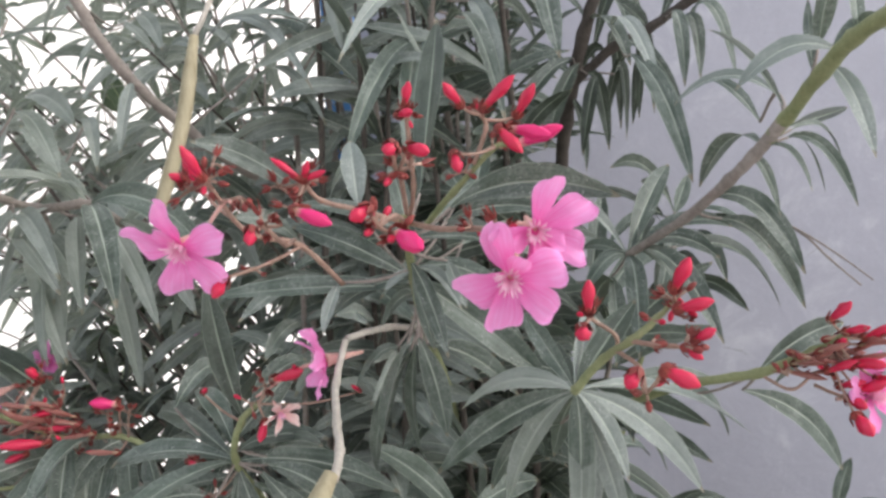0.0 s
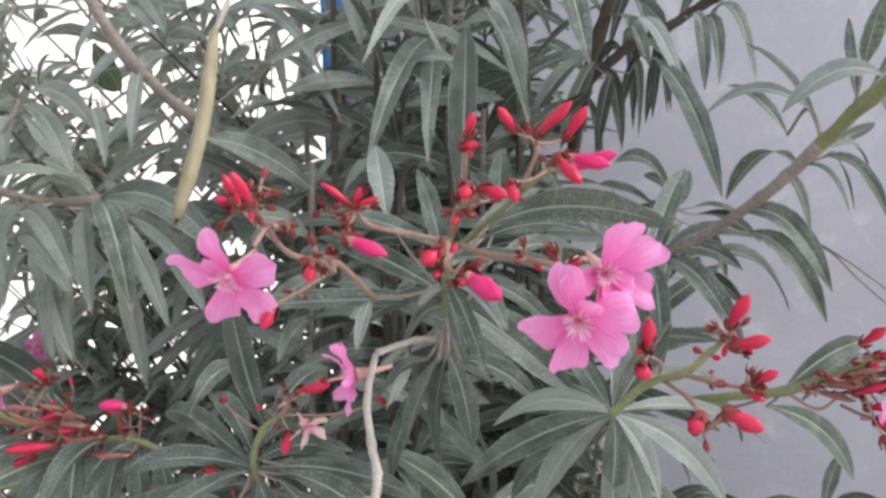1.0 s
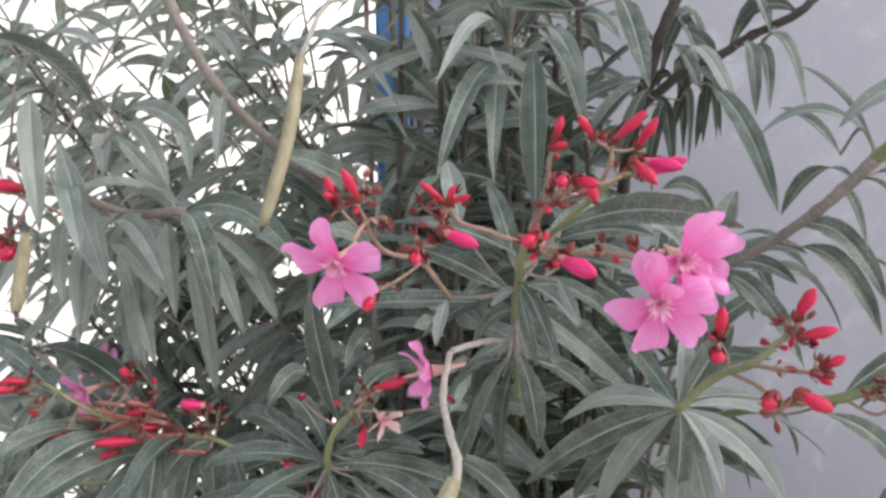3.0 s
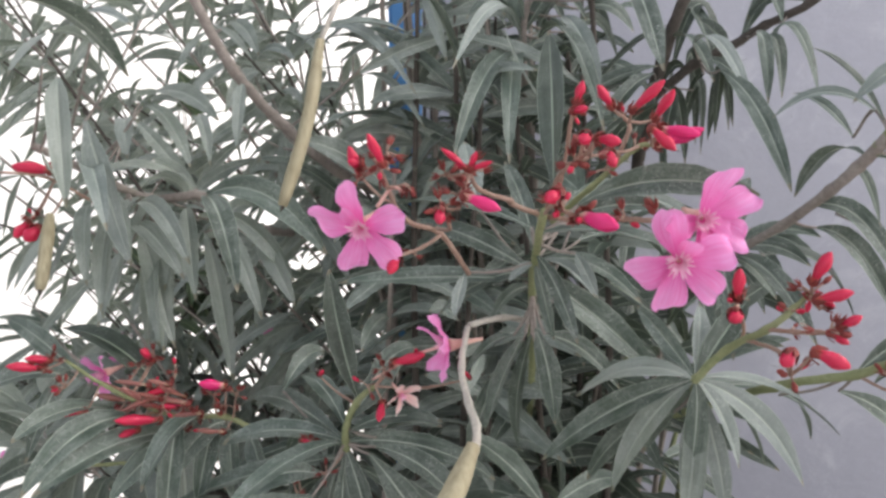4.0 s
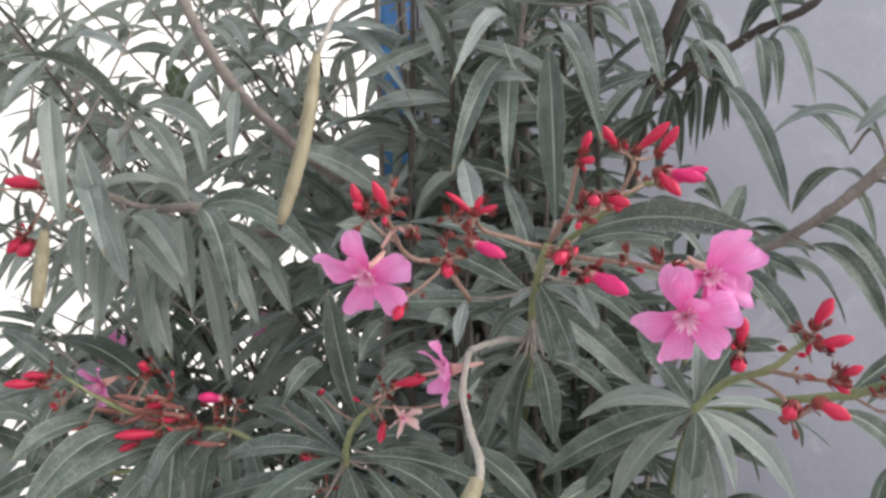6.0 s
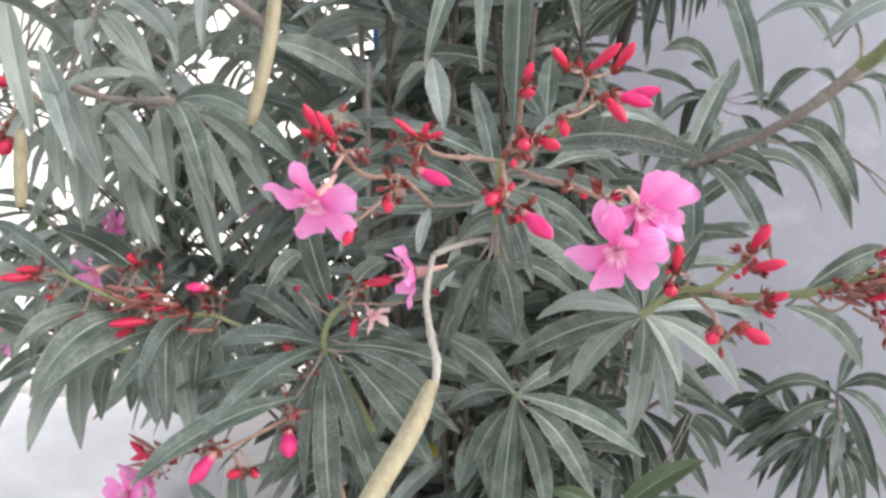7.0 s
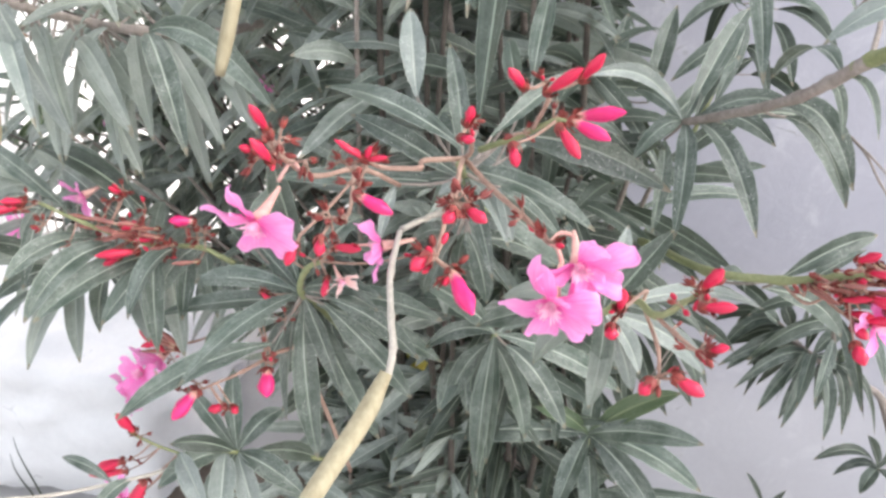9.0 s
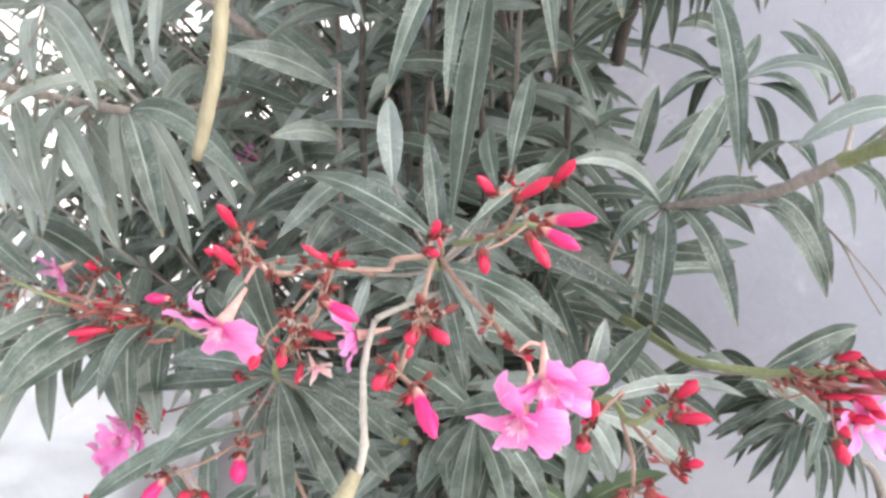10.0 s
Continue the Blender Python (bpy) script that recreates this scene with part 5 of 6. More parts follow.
calyx_cluster(s, (-0.316, 0.697, 1.335), 4, 0.0060)
# low side shoot carrying red buds
s = stem(bush, "flower_stalk", [(-0.128, 0.719, 1.150), (-0.162, 0.719, 1.164), (-0.207, 0.708, 1.168), (-0.251, 0.691, 1.194), (-0.278, 0.674, 1.221)], 0.0026, 0.0014, stalk_green)
calyx_cluster(s, (-0.288, 0.674, 1.221), 6, 0.0060)
calyx_cluster(s, (-0.299, 0.669, 1.213), 6, 0.0060)
calyx_cluster(s, (-0.206, 0.697, 1.175), 6, 0.0060)
calyx_cluster(s, (-0.192, 0.708, 1.176), 6, 0.0060)
calyx_cluster(s, (-0.219, 0.708, 1.190), 6, 0.0060)
calyx_cluster(s, (-0.172, 0.719, 1.183), 6, 0.0060)
calyx_cluster(s, (-0.226, 0.719, 1.216), 6, 0.0060)
calyx_cluster(s, (-0.162, 0.719, 1.174), 6, 0.0060)
calyx_cluster(s, (-0.279, 0.674, 1.198), 6, 0.0060)
bud(s, (-0.295, 0.674, 1.214), (-0.314, 0.652, 1.220), 0.0082, bud_red)
bud(s, (-0.290, 0.674, 1.221), (-0.306, 0.663, 1.224), 0.0068, bud_red)
bud(s, (-0.265, 0.680, 1.177), (-0.296, 0.663, 1.177), 0.0062, bud_red)
bud(s, (-0.209, 0.697, 1.167), (-0.237, 0.674, 1.172), 0.0087, bud_red)
bud(s, (-0.229, 0.697, 1.158), (-0.242, 0.686, 1.154), 0.0062, bud_red)
bud(s, (-0.206, 0.708, 1.190), (-0.223, 0.697, 1.188), 0.0054, bud_red)
bud(s, (-0.226, 0.719, 1.211), (-0.232, 0.708, 1.224), 0.0062, bud_red)
bud(s, (-0.161, 0.719, 1.191), (-0.180, 0.708, 1.196), 0.0093, bud_pink)
bud(s, (-0.192, 0.708, 1.176), (-0.211, 0.697, 1.178), 0.0054, bud_red)
bud(s, (-0.195, 0.714, 1.182), (-0.203, 0.684, 1.199), 0.0048, bud_dull)
bud(s, (-0.159, 0.710, 1.154), (-0.175, 0.691, 1.161), 0.0045, bud_dull)
bud(s, (-0.212, 0.707, 1.187), (-0.239, 0.691, 1.176), 0.0047, bud_dull)
bud(s, (-0.246, 0.712, 1.177), (-0.271, 0.701, 1.185), 0.0055, bud_dull)
bud(s, (-0.186, 0.702, 1.180), (-0.214, 0.700, 1.185), 0.0053, bud_dull)
bud(s, (-0.222, 0.704, 1.178), (-0.236, 0.683, 1.197), 0.0053, bud_dull)
bud(s, (-0.207, 0.707, 1.174), (-0.234, 0.699, 1.180), 0.0056, bud_dull)
bud(s, (-0.224, 0.718, 1.167), (-0.240, 0.692, 1.162), 0.0051, bud_dull)
bud(s, (-0.237, 0.710, 1.172), (-0.257, 0.699, 1.170), 0.0045, bud_dull)
bud(s, (-0.180, 0.712, 1.169), (-0.197, 0.696, 1.171), 0.0053, bud_dull)
bud(s, (-0.249, 0.709, 1.187), (-0.270, 0.696, 1.199), 0.0043, bud_dull)
bud(s, (-0.198, 0.692, 1.198), (-0.211, 0.681, 1.205), 0.0040, bud_dull)
bud(s, (-0.212, 0.716, 1.176), (-0.216, 0.674, 1.196), 0.0048, bud_dull)
bud(s, (-0.213, 0.687, 1.199), (-0.249, 0.695, 1.199), 0.0042, bud_dull)
calyx_cluster(s, (-0.244, 0.708, 1.189), 5, 0.0060)
calyx_cluster(s, (-0.233, 0.708, 1.209), 5, 0.0060)
calyx_cluster(s, (-0.200, 0.708, 1.205), 5, 0.0060)
calyx_cluster(s, (-0.182, 0.708, 1.167), 5, 0.0060)
calyx_cluster(s, (-0.193, 0.708, 1.154), 5, 0.0060)
calyx_cluster(s, (-0.147, 0.708, 1.187), 5, 0.0060)
calyx_cluster(s, (-0.258, 0.708, 1.166), 5, 0.0060)
flower(bush, (-0.287, 0.742, 1.193), (-0.50, -0.80, -0.20), 0.0226, (140, 60, -20, -80, -150), 0.60, 0.40, ())
leaf(s, (-0.236, 0.765, 1.164), (-0.342, 0.765, 1.229), 0.0278, 0.008, 0, leaf_deep)
leaf(s, (-0.202, 0.742, 1.141), (-0.279, 0.629, 1.125), 0.0263, 0.012)
leaf(s, (-0.202, 0.742, 1.136), (-0.232, 0.652, 1.112), 0.0253, 0.012)
leaf(s, (-0.162, 0.742, 1.153), (-0.204, 0.697, 1.112), 0.0232, 0.012)
leaf(s, (-0.183, 0.742, 1.145), (-0.180, 0.697, 1.093), 0.0212, 0.012)
leaf(s, (-0.167, 0.742, 1.145), (-0.155, 0.719, 1.084), 0.0203, 0.012)
leaf(s, (-0.147, 0.731, 1.145), (-0.116, 0.697, 1.101), 0.0205, 0.012)
leaf(s, (-0.251, 0.742, 1.168), (-0.359, 0.810, 1.184), 0.0239, 0.008)
leaf(s, (-0.289, 0.719, 1.189), (-0.382, 0.742, 1.242), 0.0195, 0.008)
leaf(s, (-0.289, 0.697, 1.206), (-0.301, 0.652, 1.141), 0.0159, 0.012)
leaf(s, (-0.234, 0.742, 1.174), (-0.370, 0.832, 1.205), 0.0227, 0.008)
leaf(s, (-0.281, 0.697, 1.200), (-0.349, 0.674, 1.194), 0.0196, 0.008)
leaf(s, (-0.239, 0.708, 1.165), (-0.289, 0.629, 1.123), 0.0257, 0.012)
leaf(s, (-0.179, 0.719, 1.164), (-0.203, 0.652, 1.123), 0.0259, 0.012)
leaf(s, (-0.201, 0.719, 1.163), (-0.197, 0.674, 1.069), 0.0224, 0.012)
leaf(s, (-0.255, 0.708, 1.169), (-0.295, 0.629, 1.166), 0.0223, 0.010)
# leaves hanging under the low side shoot
s = stem(bush, "twig", [(-0.216, 0.765, 1.116), (-0.266, 0.753, 1.107), (-0.313, 0.742, 1.106), (-0.334, 0.731, 1.120)], 0.0022, 0.0014, stalk_green)
leaf(s, (-0.332, 0.742, 1.118), (-0.351, 0.674, 1.171), 0.0221, 0.008, 0, leaf_green)
leaf(s, (-0.326, 0.742, 1.106), (-0.363, 0.674, 1.143), 0.0186, 0.010, 0, leaf_glare_dust)
leaf(s, (-0.327, 0.742, 1.096), (-0.360, 0.674, 1.106), 0.0213, 0.010)
leaf(s, (-0.315, 0.742, 1.097), (-0.286, 0.674, 1.042), 0.0235, 0.012, 0, leaf_glare_dust)
leaf(s, (-0.323, 0.742, 1.087), (-0.302, 0.629, 1.068), 0.0207, 0.012, 0, leaf_glare_dust)
leaf(s, (-0.335, 0.742, 1.086), (-0.340, 0.629, 1.088), 0.0247, 0.012)
leaf(s, (-0.307, 0.742, 1.107), (-0.324, 0.674, 1.061), 0.0223, 0.012)
leaf(s, (-0.300, 0.765, 1.086), (-0.199, 0.719, 1.053), 0.0272, 0.008, 0, leaf_green)
leaf(s, (-0.261, 0.753, 1.101), (-0.221, 0.697, 1.060), 0.0253, 0.008, 0, leaf_pale)
leaf(s, (-0.223, 0.765, 1.110), (-0.193, 0.708, 1.037), 0.0252, 0.010, 0, leaf_glare_dust)
leaf(s, (-0.235, 0.765, 1.112), (-0.239, 0.719, 1.073), 0.0218, 0.010, 0, leaf_deep)
leaf(s, (-0.300, 0.765, 1.086), (-0.292, 0.719, 1.045), 0.0204, 0.010)
leaf(s, (-0.517, 0.946, 1.080), (-0.551, 0.900, 1.126), 0.0283, 0.012, 0, leaf_glare_dust)
leaf(s, (-0.502, 0.946, 1.072), (-0.554, 0.900, 1.081), 0.0301, 0.012, 0, leaf_glare_dust)
leaf(s, (-0.488, 0.945, 1.065), (-0.551, 0.923, 0.991), 0.0290, 0.012, 0, leaf_glare_dust)
leaf(s, (-0.459, 0.968, 1.040), (-0.509, 0.946, 0.999), 0.0290, 0.010, 0, leaf_green)
leaf(s, (-0.477, 0.968, 1.072), (-0.506, 0.946, 1.134), 0.0283, 0.010, 0, leaf_glare_dust)
leaf(s, (-0.441, 0.991, 1.031), (-0.488, 0.991, 1.095), 0.0289, 0.000, 0, leaf_green)
leaf(s, (-0.438, 0.968, 1.017), (-0.430, 0.946, 0.935), 0.0270, 0.010, 0, leaf_glare_dust)
leaf(s, (-0.388, 0.968, 0.977), (-0.409, 0.946, 0.911), 0.0269, 0.010, 0, leaf_deep)
flower(bush, (-0.583, 0.968, 1.007), (-0.30, -0.80, 0.30), 0.0308, (90, 18, -54, -126, 162), 0.75, 0.30, ())
# leafy shoot under the bent stalk
s = stem(bush, "shoot", [(-0.030, 0.787, 1.002), (-0.041, 0.719, 1.105), (-0.041, 0.662, 1.167), (-0.028, 0.646, 1.202), (-0.011, 0.635, 1.219)], 0.0040, 0.0018, stalk_green)
calyx_cluster(s, (-0.003, 0.629, 1.233), 6, 0.0060)
calyx_cluster(s, (-0.017, 0.635, 1.219), 3, 0.0060)
calyx_cluster(s, (-0.064, 0.652, 1.169), 4, 0.0060)
calyx_cluster(s, (-0.053, 0.652, 1.145), 5, 0.0060)
bud(s, (0.003, 0.629, 1.237), (0.029, 0.612, 1.248), 0.0075, bud_red)
bud(s, (-0.058, 0.652, 1.221), (-0.052, 0.646, 1.226), 0.0037, bud_red)
bud(s, (-0.072, 0.652, 1.171), (-0.056, 0.640, 1.169), 0.0054, bud_red)
bud(s, (-0.004, 0.629, 1.209), (-0.005, 0.618, 1.198), 0.0064, bud_red)
bud(s, (0.056, 0.652, 1.222), (0.053, 0.640, 1.230), 0.0029, bud_red)
leaf(s, (-0.049, 0.663, 1.171), (-0.164, 0.787, 1.161), 0.0221, 0.008)
leaf(s, (-0.053, 0.663, 1.169), (-0.145, 0.674, 1.156), 0.0203, 0.008)
leaf(s, (-0.035, 0.657, 1.170), (0.039, 0.627, 1.197), 0.0176, 0.008)
leaf(s, (-0.034, 0.657, 1.167), (0.072, 0.701, 1.127), 0.0218, 0.008)
leaf(s, (-0.031, 0.640, 1.212), (-0.049, 0.652, 1.301), 0.0207, 0.000, 0, leaf_deep)
leaf(s, (-0.024, 0.640, 1.213), (0.012, 0.674, 1.239), 0.0177, 0.008)
leaf(s, (-0.102, 0.697, 1.195), (-0.080, 0.742, 1.218), 0.0175, 0.008)
leaf(s, (-0.034, 0.663, 1.156), (-0.047, 0.674, 0.959), 0.0255, 0.010)
leaf(s, (-0.029, 0.663, 1.154), (-0.012, 0.663, 1.057), 0.0200, 0.010)
leaf(s, (-0.022, 0.663, 1.158), (0.042, 0.704, 1.028), 0.0267, 0.008)
leaf(s, (-0.017, 0.663, 1.164), (0.057, 0.669, 1.107), 0.0212, 0.008)
leaf(s, (-0.015, 0.657, 1.173), (0.041, 0.606, 1.200), 0.0158, 0.004)
leaf(s, (-0.045, 0.663, 1.161), (-0.143, 0.674, 1.159), 0.0190, 0.008)
leaf(s, (-0.036, 0.652, 1.158), (-0.106, 0.565, 1.138), 0.0223, 0.008)
leaf(s, (-0.057, 0.629, 1.137), (-0.165, 0.561, 1.095), 0.0232, 0.008)
leaf(s, (-0.049, 0.663, 1.143), (-0.064, 0.652, 1.026), 0.0196, 0.012)
leaf(s, (-0.055, 0.652, 1.144), (-0.118, 0.629, 1.128), 0.0197, 0.008)
leaf(s, (-0.031, 0.652, 1.186), (-0.004, 0.697, 1.227), 0.0205, 0.000)
leaf(s, (-0.031, 0.657, 1.182), (-0.095, 0.719, 1.203), 0.0196, 0.008)
leaf(s, (-0.030, 0.674, 1.144), (-0.003, 0.742, 0.927), 0.0246, 0.010)
leaf(s, (-0.046, 0.674, 1.142), (-0.109, 0.697, 1.019), 0.0216, 0.010)
leaf(s, (-0.051, 0.674, 1.141), (-0.219, 0.719, 1.078), 0.0220, 0.008)
leaf(s, (-0.027, 0.686, 1.137), (0.061, 0.765, 1.026), 0.0238, 0.008)
flower(bush, (0.012, 0.612, 1.220), (0.55, -0.70, -0.35), 0.0132, (100, 28, -44, -116, 172), 0.50, 0.50, (), petal_faded)
# lowest flowering side shoot
s = stem(bush, "flower_stalk", [(-0.047, 0.765, 0.844), (-0.049, 0.674, 1.080), (-0.059, 0.652, 1.111), (-0.080, 0.618, 1.113), (-0.109, 0.601, 1.104)], 0.0024, 0.0012, stalk_brown)
calyx_cluster(s, (-0.112, 0.600, 1.109), 4, 0.0060)
calyx_cluster(s, (-0.063, 0.629, 1.130), 4, 0.0060)
calyx_cluster(s, (-0.060, 0.629, 1.113), 4, 0.0060)
calyx_cluster(s, (-0.127, 0.600, 1.099), 4, 0.0060)
calyx_cluster(s, (-0.096, 0.606, 1.077), 4, 0.0060)
calyx_cluster(s, (-0.080, 0.652, 1.141), 4, 0.0060)
bud(s, (-0.112, 0.597, 1.106), (-0.128, 0.578, 1.087), 0.0121, bud_pink)
bud(s, (-0.065, 0.629, 1.109), (-0.060, 0.612, 1.093), 0.0138, bud_pink)
bud(s, (-0.095, 0.606, 1.082), (-0.109, 0.601, 1.080), 0.0080, bud_red)
bud(s, (-0.075, 0.652, 1.141), (-0.084, 0.640, 1.147), 0.0078, bud_red)
bud(s, (-0.089, 0.606, 1.084), (-0.083, 0.601, 1.081), 0.0061, bud_red)
s = stem(bush, "flower_stalk", [(-0.082, 0.787, 0.833), (-0.161, 0.719, 0.899), (-0.200, 0.686, 0.921), (-0.235, 0.663, 0.964), (-0.243, 0.652, 1.003)], 0.0024, 0.0012, stalk_green)
bud(s, (-0.237, 0.663, 0.969), (-0.243, 0.652, 1.003), 0.0110, bud_red)
bud(s, (-0.269, 0.674, 0.909), (-0.297, 0.663, 0.904), 0.0120, bud_red)
bud(s, (-0.269, 0.674, 0.894), (-0.308, 0.663, 0.891), 0.0097, bud_red)
bud(s, (-0.249, 0.674, 0.885), (-0.267, 0.657, 0.851), 0.0158, bud_red)
bud(s, (-0.273, 0.669, 0.851), (-0.294, 0.663, 0.848), 0.0088, bud_red)
calyx_cluster(s, (-0.230, 0.663, 0.965), 3, 0.0060)
calyx_cluster(s, (-0.255, 0.674, 0.913), 4, 0.0060)
calyx_cluster(s, (-0.260, 0.674, 0.860), 3, 0.0060)
leaf(s, (-0.161, 0.719, 0.899), (-0.209, 0.674, 0.946), 0.0222, 0.008, 0, leaf_deep)
leaf(s, (-0.158, 0.719, 0.895), (-0.076, 0.697, 0.873), 0.0290, 0.008)
leaf(s, (-0.161, 0.719, 0.894), (-0.193, 0.674, 0.820), 0.0302, 0.010)
leaf(s, (-0.155, 0.719, 0.891), (-0.124, 0.674, 0.835), 0.0296, 0.010, 0, leaf_pale)
leaf(s, (-0.167, 0.719, 0.902), (-0.221, 0.742, 0.964), 0.0227, 0.008)
leaf(s, (-0.153, 0.719, 0.904), (-0.121, 0.765, 0.928), 0.0239, 0.008)
leaf(s, (-0.153, 0.731, 0.889), (-0.090, 0.787, 0.831), 0.0252, 0.010, 0, leaf_deep)
leaf(s, (-0.169, 0.731, 0.895), (-0.188, 0.787, 0.957), 0.0245, 0.008)
leaf(s, (-0.176, 0.708, 0.899), (-0.219, 0.652, 0.902), 0.0251, 0.010)
leaf(s, (-0.169, 0.708, 0.895), (-0.157, 0.652, 0.855), 0.0306, 0.012, 0, leaf_pale)
leaf(s, (-0.214, 0.686, 0.918), (-0.151, 0.629, 0.899), 0.0257, 0.010, 0, leaf_pale)
# pink blossom head low down in front of the pale stone
s = stem(bush, "flower_stalk", [(-0.311, 1.002, 0.835), (-0.335, 0.946, 0.852), (-0.375, 0.923, 0.853)], 0.0020, 0.0014, stalk_brown)
bud(s, (-0.375, 0.923, 0.853), (-0.394, 0.912, 0.889), 0.0106, bud_red)
bud(s, (-0.368, 0.923, 0.844), (-0.382, 0.912, 0.876), 0.0091, bud_red)
bud(s, (-0.345, 0.923, 0.853), (-0.332, 0.923, 0.874), 0.0104, bud_red)
bud(s, (-0.373, 0.923, 0.864), (-0.398, 0.912, 0.859), 0.0091, bud_red)
flower(bush, (-0.432, 0.946, 0.775), (-0.40, -0.70, 0.50), 0.0391, (90, 18, -54, -126, 162), 0.80, 0.30, ())
flower(bush, (-0.494, 0.900, 0.540), (-0.40, -0.70, 0.50), 0.0420, (80, 8, -64, -136, 152), 0.80, 0.30, ())
flower(bush, (-0.495, 1.115, 1.126), (-0.20, -0.90, 0.20), 0.0296, (90, 18, -54, -126, 162), 0.70, 0.30, ())
flower(bush, (-0.285, 1.172, 1.150), (0.10, -0.90, 0.10), 0.0242, (90, 18, -54, -126, 162), 0.70, 0.30, ())
flower(bush, (-0.313, 1.284, 1.120), (0.10, -0.80, 0.40), 0.0328, (90, 18, -54, -126, 162), 0.70, 0.30, ())
flower(bush, (-0.396, 0.946, 0.812), (-0.50, -0.60, -0.40), 0.0397, (95, 20, -50, -120, 165), 0.80, 0.50, ())
flower(bush, (-0.459, 0.946, 0.737), (-0.60, -0.60, -0.20), 0.0364, (70, 0, -70, -140, 140), 0.80, 0.40, ())
bud(s, (-0.352, 0.929, 0.852), (-0.395, 0.912, 0.900), 0.0067, bud_dull)
bud(s, (-0.353, 0.929, 0.850), (-0.391, 0.912, 0.879), 0.0068, bud_dull)
bud(s, (-0.349, 0.929, 0.847), (-0.403, 0.912, 0.850), 0.0068, bud_dull)
bud(s, (-0.348, 0.929, 0.853), (-0.361, 0.912, 0.893), 0.0074, bud_dull)
calyx_cluster(s, (-0.347, 0.929, 0.858), 5, 0.0060)
calyx_cluster(s, (-0.364, 0.929, 0.828), 4, 0.0060)
s = stem(bush, "shoot", [(-0.209, 0.674, 0.912), (-0.246, 0.640, 0.921), (-0.298, 0.606, 0.928), (-0.348, 0.578, 0.939), (-0.399, 0.550, 0.937)], 0.0022, 0.0015, bark_pale)
leaf(s, (-0.239, 0.640, 0.925), (-0.265, 0.606, 0.901), 0.0169, 0.006)
leaf(s, (-0.253, 0.640, 0.920), (-0.323, 0.652, 0.927), 0.0133, 0.004)
# lower leafy shoots in the shade
s = stem(bush, "shoot", [(0.050, 1.002, 0.486), (0.095, 0.832, 0.947), (0.115, 0.753, 1.081)], 0.0040, 0.0030, stalk_green)
leaf(s, (0.117, 0.753, 1.086), (0.046, 0.719, 1.157), 0.0261, 0.008, 0, leaf_green)
leaf(s, (0.125, 0.753, 1.078), (0.245, 0.787, 0.999), 0.0254, 0.008)
leaf(s, (0.112, 0.753, 1.079), (0.048, 0.742, 1.061), 0.0187, 0.012)
leaf(s, (0.115, 0.753, 1.070), (0.112, 0.765, 0.889), 0.0238, 0.012)
leaf(s, (0.126, 0.753, 1.068), (0.192, 0.742, 0.980), 0.0273, 0.012)
leaf(s, (0.122, 0.753, 1.090), (0.179, 0.810, 1.091), 0.0225, 0.008)
leaf(s, (0.109, 0.765, 1.069), (0.064, 0.787, 0.951), 0.0261, 0.012)
leaf(s, (0.112, 0.765, 1.060), (0.089, 0.787, 0.936), 0.0239, 0.012)
leaf(s, (0.120, 0.765, 1.057), (0.151, 0.810, 0.891), 0.0271, 0.012)
leaf(s, (0.097, 0.765, 1.081), (0.019, 0.832, 1.054), 0.0258, 0.008)
leaf(s, (0.072, 0.810, 0.993), (0.058, 0.765, 0.957), 0.0249, 0.010)
leaf(s, (0.075, 0.810, 1.002), (0.089, 0.765, 0.958), 0.0186, 0.012)
leaf(s, (0.113, 0.753, 1.077), (0.101, 0.770, 0.862), 0.0255, 0.014)
s = stem(bush, "shoot", [(0.250, 1.002, 0.447), (0.235, 0.923, 0.702), (0.227, 0.877, 0.848)], 0.0040, 0.0030, stalk_green)
leaf(s, (0.230, 0.877, 0.852), (0.315, 0.832, 0.970), 0.0278, 0.010, 0, leaf_fresh)
leaf(s, (0.220, 0.877, 0.851), (0.152, 0.866, 0.894), 0.0244, 0.010, 0, leaf_fresh)
leaf(s, (0.220, 0.877, 0.844), (0.046, 0.832, 0.852), 0.0318, 0.012)
leaf(s, (0.225, 0.877, 0.840), (0.195, 0.810, 0.771), 0.0296, 0.012)
leaf(s, (0.235, 0.877, 0.846), (0.346, 0.810, 0.920), 0.0324, 0.014)
leaf(s, (0.238, 0.877, 0.842), (0.363, 0.832, 0.823), 0.0339, 0.014)
leaf(s, (0.237, 0.877, 0.837), (0.329, 0.832, 0.748), 0.0379, 0.012)
leaf(s, (0.229, 0.877, 0.833), (0.244, 0.832, 0.729), 0.0304, 0.010)
leaf(s, (0.228, 0.877, 0.857), (0.232, 0.912, 0.903), 0.0263, 0.000)
s = stem(bush, "shoot", [(0.212, 1.058, 0.301), (0.209, 1.002, 0.494), (0.208, 0.946, 0.643)], 0.0030, 0.0025, stalk_green)
leaf(s, (0.204, 0.946, 0.642), (0.093, 0.889, 0.712), 0.0340, 0.012)
leaf(s, (0.211, 0.946, 0.649), (0.265, 0.900, 0.756), 0.0302, 0.010)
leaf(s, (0.200, 0.946, 0.635), (0.082, 0.889, 0.627), 0.0385, 0.008)
leaf(s, (0.212, 0.946, 0.638), (0.344, 0.889, 0.718), 0.0341, 0.008)
leaf(s, (0.196, 0.946, 0.640), (0.034, 0.923, 0.719), 0.0377, 0.010)
leaf(s, (0.207, 0.946, 0.649), (0.134, 1.002, 0.682), 0.0354, 0.008)
leaf(s, (0.216, 0.946, 0.644), (0.436, 0.946, 0.690), 0.0351, 0.010)
